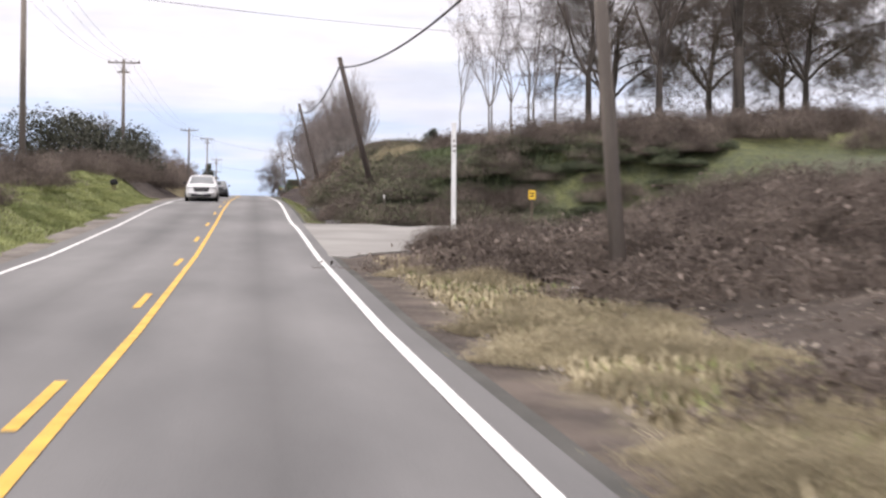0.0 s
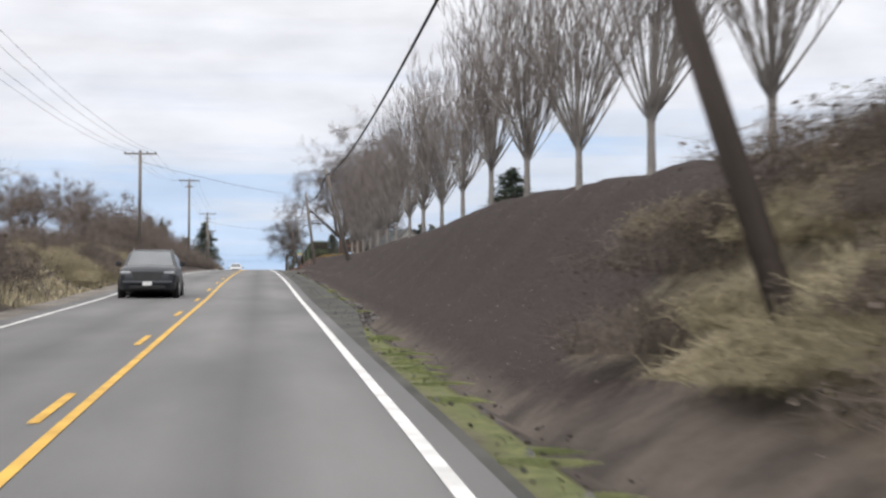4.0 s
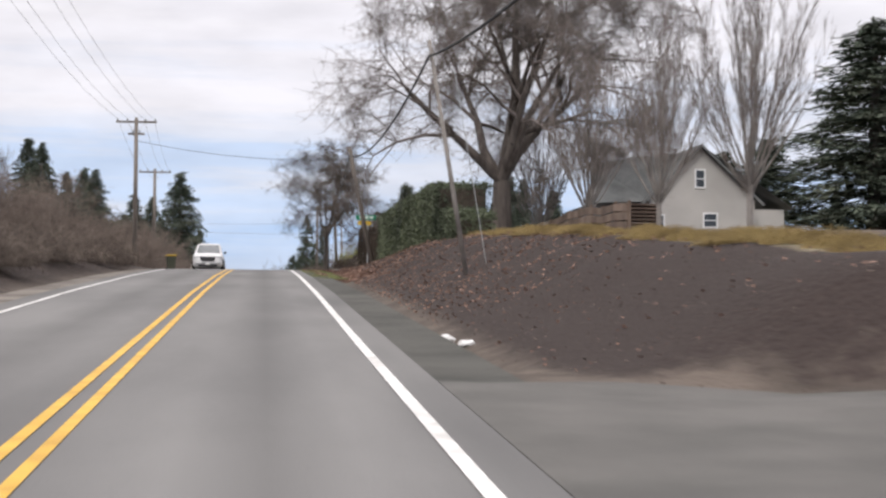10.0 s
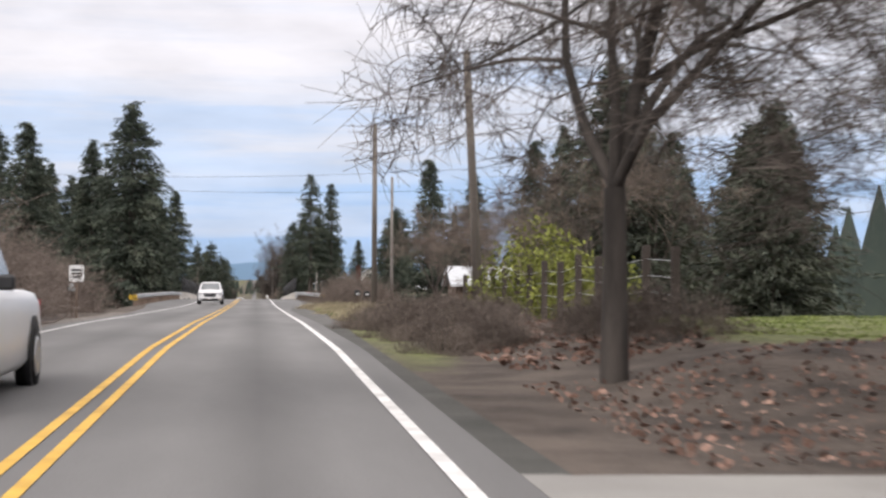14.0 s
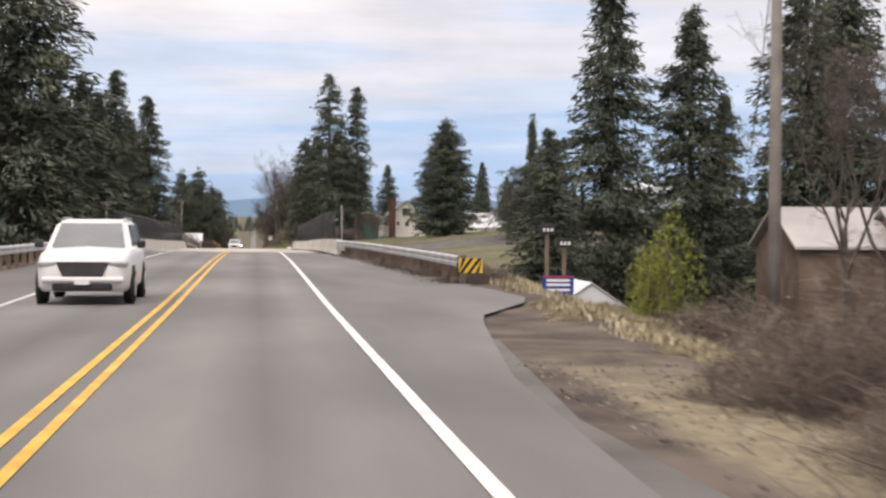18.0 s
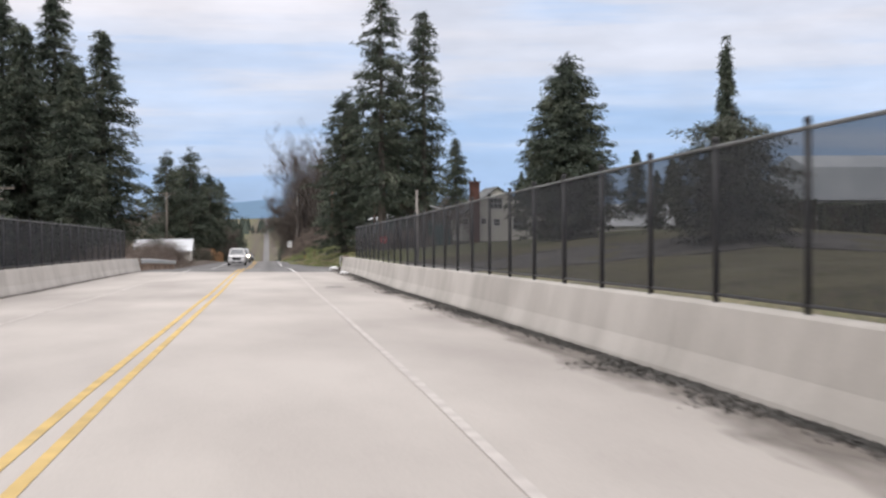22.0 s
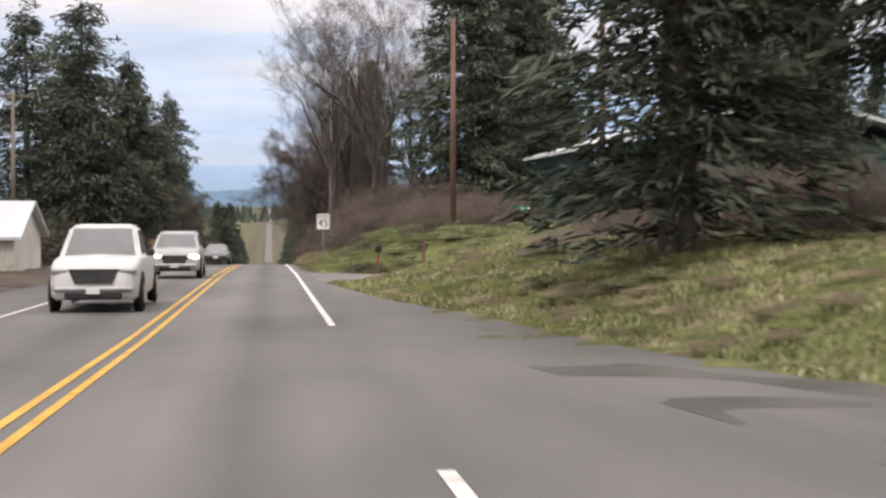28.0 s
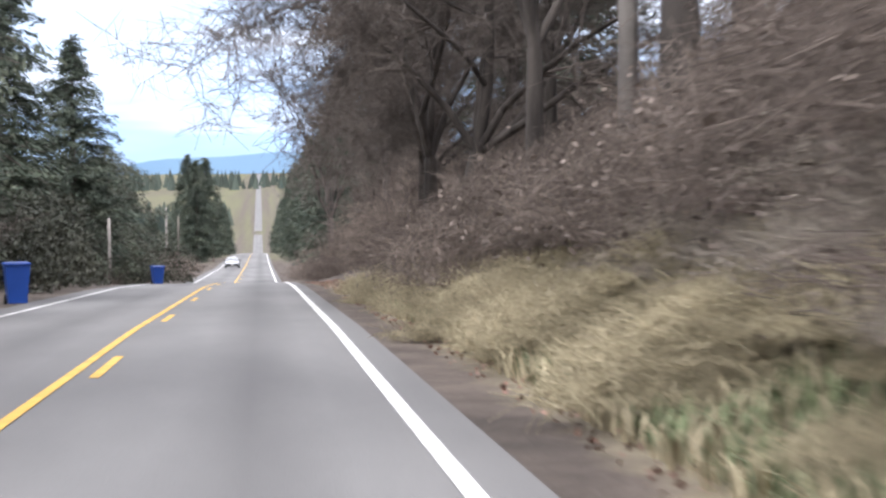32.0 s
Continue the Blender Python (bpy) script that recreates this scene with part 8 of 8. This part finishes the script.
ROCKS = [rock_mesh(k, 0.16) for k in range(6)]
rb_ = thing("ditch_rocks", (0, 0, 0), 0, "broken grey rocks along the roadside ditch", "rocks", kind="structure")
for k in range(300):
    y = rnd.choice((rnd.uniform(64.5, 104), rnd.uniform(155, 254), rnd.uniform(155, 254)))
    t_, = table(DITCH, y)
    toe_ = table(BANK_R, y)[0]
    x = float(toe_) - 0.38 + rnd.gauss(0, 0.17)
    s = 0.72 * (rnd.uniform(0.4, 1.0) if k % 5 else rnd.uniform(0.9, 1.2 if y < 110 else 1.15))
    part("rock", ROCKS[k % 6], rb_, at=pose(x, y, float(land_z(x, y)) + 0.05 + 0.03 * s, rnd.uniform(0, 40), rnd.uniform(0, 40), rnd.uniform(0, 360)) @ Matrix.Diagonal((s, s, s, 1)))
r_ = np.random.RandomState(9)


def litter(name, n, x0, x1, y0, y1, mat, size, label, lift=0.02, gauss=False):
    x = r_.uniform(x0, x1, n) if not gauss else np.clip(r_.normal((x0 + x1) / 2, (x1 - x0) / 4, n), x0 - 1, x1 + 1)
    y = r_.uniform(y0, y1, n)
    p = np.stack([x, y, land_z(x, y) + lift + 0.03 * r_.rand(n)], 1)
    single(name, shards(name, p, size, M[mat], int(y0) + 50, flat=0.8, aspect=0.7), label=label, category=name.replace("_", " "), kind="stuff")


litter("fallen_leaves", 7000, 2.6, 4.4, 322, 352, "deadleaf", 0.055, "brown fallen leaves along the verge", 0.03, True)
litter("fallen_leaves", 2400, 3.4, 6.8, 318, 346, "deadleaf", 0.036, "brown fallen leaves over the lower bank")
litter("fallen_leaves", 1500, 3.6, 9, 276, 345, "deadleaf", 0.032, "scattered fallen leaves on the bark bank")
litter("fallen_leaves", 4200, 3.4, 8.5, 290, 332, "deadleaf", 0.034, "brown fallen leaves strewn over the bark bank", 0.03)
litter("fallen_leaves", 1300, 3.2, 8.5, 363.5, 372, "deadleaf", 0.045, "brown fallen leaves beside the side street", 0.02)
litter("fallen_leaves", 2200, 3.6, 6.8, 374, 400, "deadleaf", 0.06, "scattered fallen leaves under the trees")
litter("wood_chips", 3500, 3.6, 9, 124, 257, "palebramble", 0.016, "pale bark chips scattered on the planted bank")
litter("wood_chips", 3000, 3.4, 9, 124, 257, "bramble", 0.018, "dark bark chips on the planted bank")
litter("wood_chips", 2500, 3.4, 9, 274, 345, "bramble", 0.018, "dark bark chips on the planted bank")
litter("dead_twigs", 9000, 2.4, 12, -5, 42, "palebramble", 0.034, "dead twigs and leaves over the bare verge", 0.05)
litter("gravel_stones", 2600, 2.75, 3.3, 64, 105, "rock", 0.07, "broken stones in the ditch", 0.05)
litter("gravel_stones", 6000, 2.8, 3.5, 152, 253, "rock", 0.07, "broken pale stones in the ditch", 0.05)
litter("dead_twigs", 1800, 2.9, 5.4, 446, 466, "palebramble", 0.022, "dead twigs over the bare verge", 0.02)
litter("gravel_stones", 3000, 2.0, 3.4, 60, 250, "rock", 0.03, "loose stones along the ditch", 0.01)
litter("dirt_debris", 3500, 2.2, 3.6, 780, 880, "deadleaf", 0.032, "dry leaf litter along the verge", 0.02)
for k, (x, y) in enumerate(((4.15, 30.5), (5.2, 27.0), (3.7, 453), (3.95, 451.5), (3.1, 285.5), (3.35, 284.5), (4.05, 631.4), (3.95, 632.9))):
    z = float(max(land_z(x, y), road_z(y) if 540 < y < 660 else -99)) + 0.06
    single("litter", ROCKS[k % 6].copy(), (x, y, z), 40 * k, "crumpled pale litter beside the road", "litter", "roadside litter").data.materials[0] = M["signwhite"]
bg = thing("litter_bag", (4.2, 651.0, float(road_z(651.0)) + 0.08), 20, "pale crumpled bag by the guardrail", "litter")
bm = bmesh.new()
bmesh.ops.create_icosphere(bm, subdivisions=3, radius=0.30)
for vv in bm.verts:
    vv.co *= 1 + 0.25 * noise.noise(vv.co * 5)
    vv.co.z *= 0.5
part("bag", bm_mesh("bag", bm, M["signwhite"], True), bg)
cv = thing("culvert_pipe", (3.45, 249.8, float(land_z(3.45, 249.8)) + 0.12), 0, "short dark concrete culvert pipe in the ditch", "pipe")
bm = bmesh.new()
bmesh.ops.create_cone(bm, cap_ends=False, segments=20, radius1=0.24, radius2=0.24, depth=2.0, matrix=pose(0, 0.9, 0, 90, 0, 0))
bmesh.ops.create_cone(bm, cap_ends=False, segments=20, radius1=0.19, radius2=0.19, depth=2.0, matrix=pose(0, 0.9, 0, 90, 0, 0))
part("barrel", bm_mesh("barrel", bm, M["shoulder"], True), cv)

single("dirt_band", strip("dirt_band", 538, 646, lambda y: 4.22 - 0.07 * np.abs(np.sin(y * 0.45)) - 0.08 * np.clip(np.sin(y * 0.19), 0, 1), lambda y: BAR_R(y) - 0.004, 0.011, M["stain"], step=0.5), label="dark damp dirt along the parapet's foot", category="dirt", kind="structure")
single("dirt_band", strip("dirt_band", 543, 650, lambda y: BAR_L(y) + 0.004, lambda y: -8.15 + 0.08 * np.abs(np.sin(y * 0.4)), 0.011, M["stain"], step=0.5), label="dark damp dirt along the far parapet's foot", category="dirt", kind="structure")


def dust_mat():
    """Thin brown road dust: thick by the parapet, breaking up in ragged patches towards the lane."""
    m = noise_mat("road_dust", (0.13, 0.115, 0.10), (0.23, 0.205, 0.185), scale=2, rough=0.95, bump=0.1, fine=20)
    n, l = m.node_tree.nodes, m.node_tree.links
    co, sp = n.new("ShaderNodeTexCoord"), n.new("ShaderNodeSeparateXYZ")
    mp = n.new("ShaderNodeMapping")
    mp.inputs["Scale"].default_value = (1.6, 0.28, 1)
    t = n.new("ShaderNodeTexNoise")
    t.inputs["Scale"].default_value, t.inputs["Detail"].default_value = 1.4, 7
    mr = n.new("ShaderNodeMapRange")
    mr.inputs["From Min"].default_value, mr.inputs["From Max"].default_value = 3.0, 4.4
    mr.inputs["To Min"].default_value, mr.inputs["To Max"].default_value = -0.72, 0.22
    ad = n.new("ShaderNodeMath")
    ad.operation = "ADD"
    k = n.new("ShaderNodeMapRange")
    k.inputs["From Min"].default_value, k.inputs["From Max"].default_value = 0.10, 0.55
    k.inputs["To Max"].default_value = 0.85
    l.new(co.outputs["Object"], sp.inputs[0])
    l.new(co.outputs["Object"], mp.inputs[0])
    l.new(mp.outputs[0], t.inputs["Vector"])
    l.new(sp.outputs["X"], mr.inputs["Value"])
    l.new(mr.outputs[0], ad.inputs[0])
    l.new(t.outputs["Fac"], ad.inputs[1])
    l.new(ad.outputs[0], k.inputs["Value"])
    l.new(k.outputs[0], n["Principled BSDF"].inputs["Alpha"])
    return m


single("dust_band", strip("dust_band", 541, 646, lambda y: 2.9 + 0 * y, lambda y: BAR_R(y) - 0.006, 0.0085, dust_mat(), step=2.5), label="ragged brown dust beside the parapet", category="dirt", kind="structure")
# brown grit along the foot of the guardrails
for a, b, rows in ((492, 538, [(491, 5.45), (505, 5.2), (538, 4.4)]), (647, 679, [(646, 4.4), (652, 4.6), (679, 6.2)])):
    gy = r_.uniform(a, b, 9000)
    gx = np.interp(gy, [q[0] for q in rows], [q[1] for q in rows]) + 0.25 - np.abs(r_.normal(0, 0.28, 9000))
    single("road_grit", shards("road_grit", np.stack([gx, gy, road_z(gy) + 0.014], 1), 0.024, M["bramble"], a, flat=0.97, aspect=0.7), label="brown grit and leaf scraps under the guardrail", category="grit", kind="stuff")
# dark grit and stains along the parapet's foot
litter_y = r_.uniform(542, 646, 26000)
gx = 4.33 - np.abs(r_.normal(0, 0.16, 26000)) * (0.7 + 0.9 * np.clip(np.sin(litter_y * 0.35) + 0.6 * np.sin(litter_y * 1.3), 0, 2))
single("road_grit", shards("road_grit", np.stack([gx, litter_y, road_z(litter_y) + 0.016], 1), 0.028, M["shoulder"], 4, flat=0.98, aspect=0.7), label="dark grit along the foot of the parapet", category="grit", kind="stuff")

for x, y in ((2.36, 603.2), (2.34, 604.3)):
    bm = bmesh.new()
    bmesh.ops.create_cone(bm, cap_ends=True, segments=28, radius1=0.34, radius2=0.34, depth=0.012)
    single("manhole_cover", bm_mesh("manhole_cover", bm, M["drive"]), (x, y, float(road_z(y)) + 0.008), 0, "worn grey round cover set in the bridge deck", "manhole cover", "covers")

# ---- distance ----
# upright ridge outline; its blue haze comes from the material colour
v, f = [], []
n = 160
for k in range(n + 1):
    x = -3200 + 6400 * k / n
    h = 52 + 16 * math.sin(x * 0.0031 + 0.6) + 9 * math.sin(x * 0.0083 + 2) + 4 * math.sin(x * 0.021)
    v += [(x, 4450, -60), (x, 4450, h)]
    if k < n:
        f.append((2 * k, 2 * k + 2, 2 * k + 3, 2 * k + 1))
single("mountain_ridge", mesh("mountain_ridge", v, f, M["mountain"]), label="low ridge on the horizon with blue haze in its colour", category="backdrop", kind="structure")


def far_wood(x0, x1, y0, y1, n, h, label):
    """A belt of far trees: many slim needle clumps on a shared mass."""
    r = np.random.RandomState(int(abs(x0) + y0))
    x, y = r.uniform(x0, x1, n), r.uniform(y0, y1, n)
    hh = h * (0.6 + 0.6 * r.rand(n))
    z = land_z(x, y)
    pts, dr = [], []
    segs = np.stack([x, y, z - 1, hh * 0.28, x, y, z + hh, 0.1 + 0 * x], 1)
    single("far_woods", tubes("far_woods", segs, M["farwood"], 6), label=label, category="woods", kind="stuff")


far_wood(-420, -12, 1350, 1500, 260, 17, "dark belt of far conifers")
far_wood(14, 400, 1300, 1450, 260, 17, "dark belt of far conifers")
far_wood(-900, -25, 2300, 2500, 500, 20, "far dark woods across the valley")
far_wood(25, 900, 2200, 2500, 500, 20, "far dark woods across the valley")
far_wood(-1400, 1400, 3300, 3700, 1100, 24, "far woods on the valley's other side")
far_wood(60, 400, 850, 1100, 300, 15, "dark woods behind the farm")
far_wood(-400, -45, 620, 1000, 420, 17, "dark woods beside the road")
far_wood(60, 260, 420, 560, 200, 14, "dark woods behind the houses")
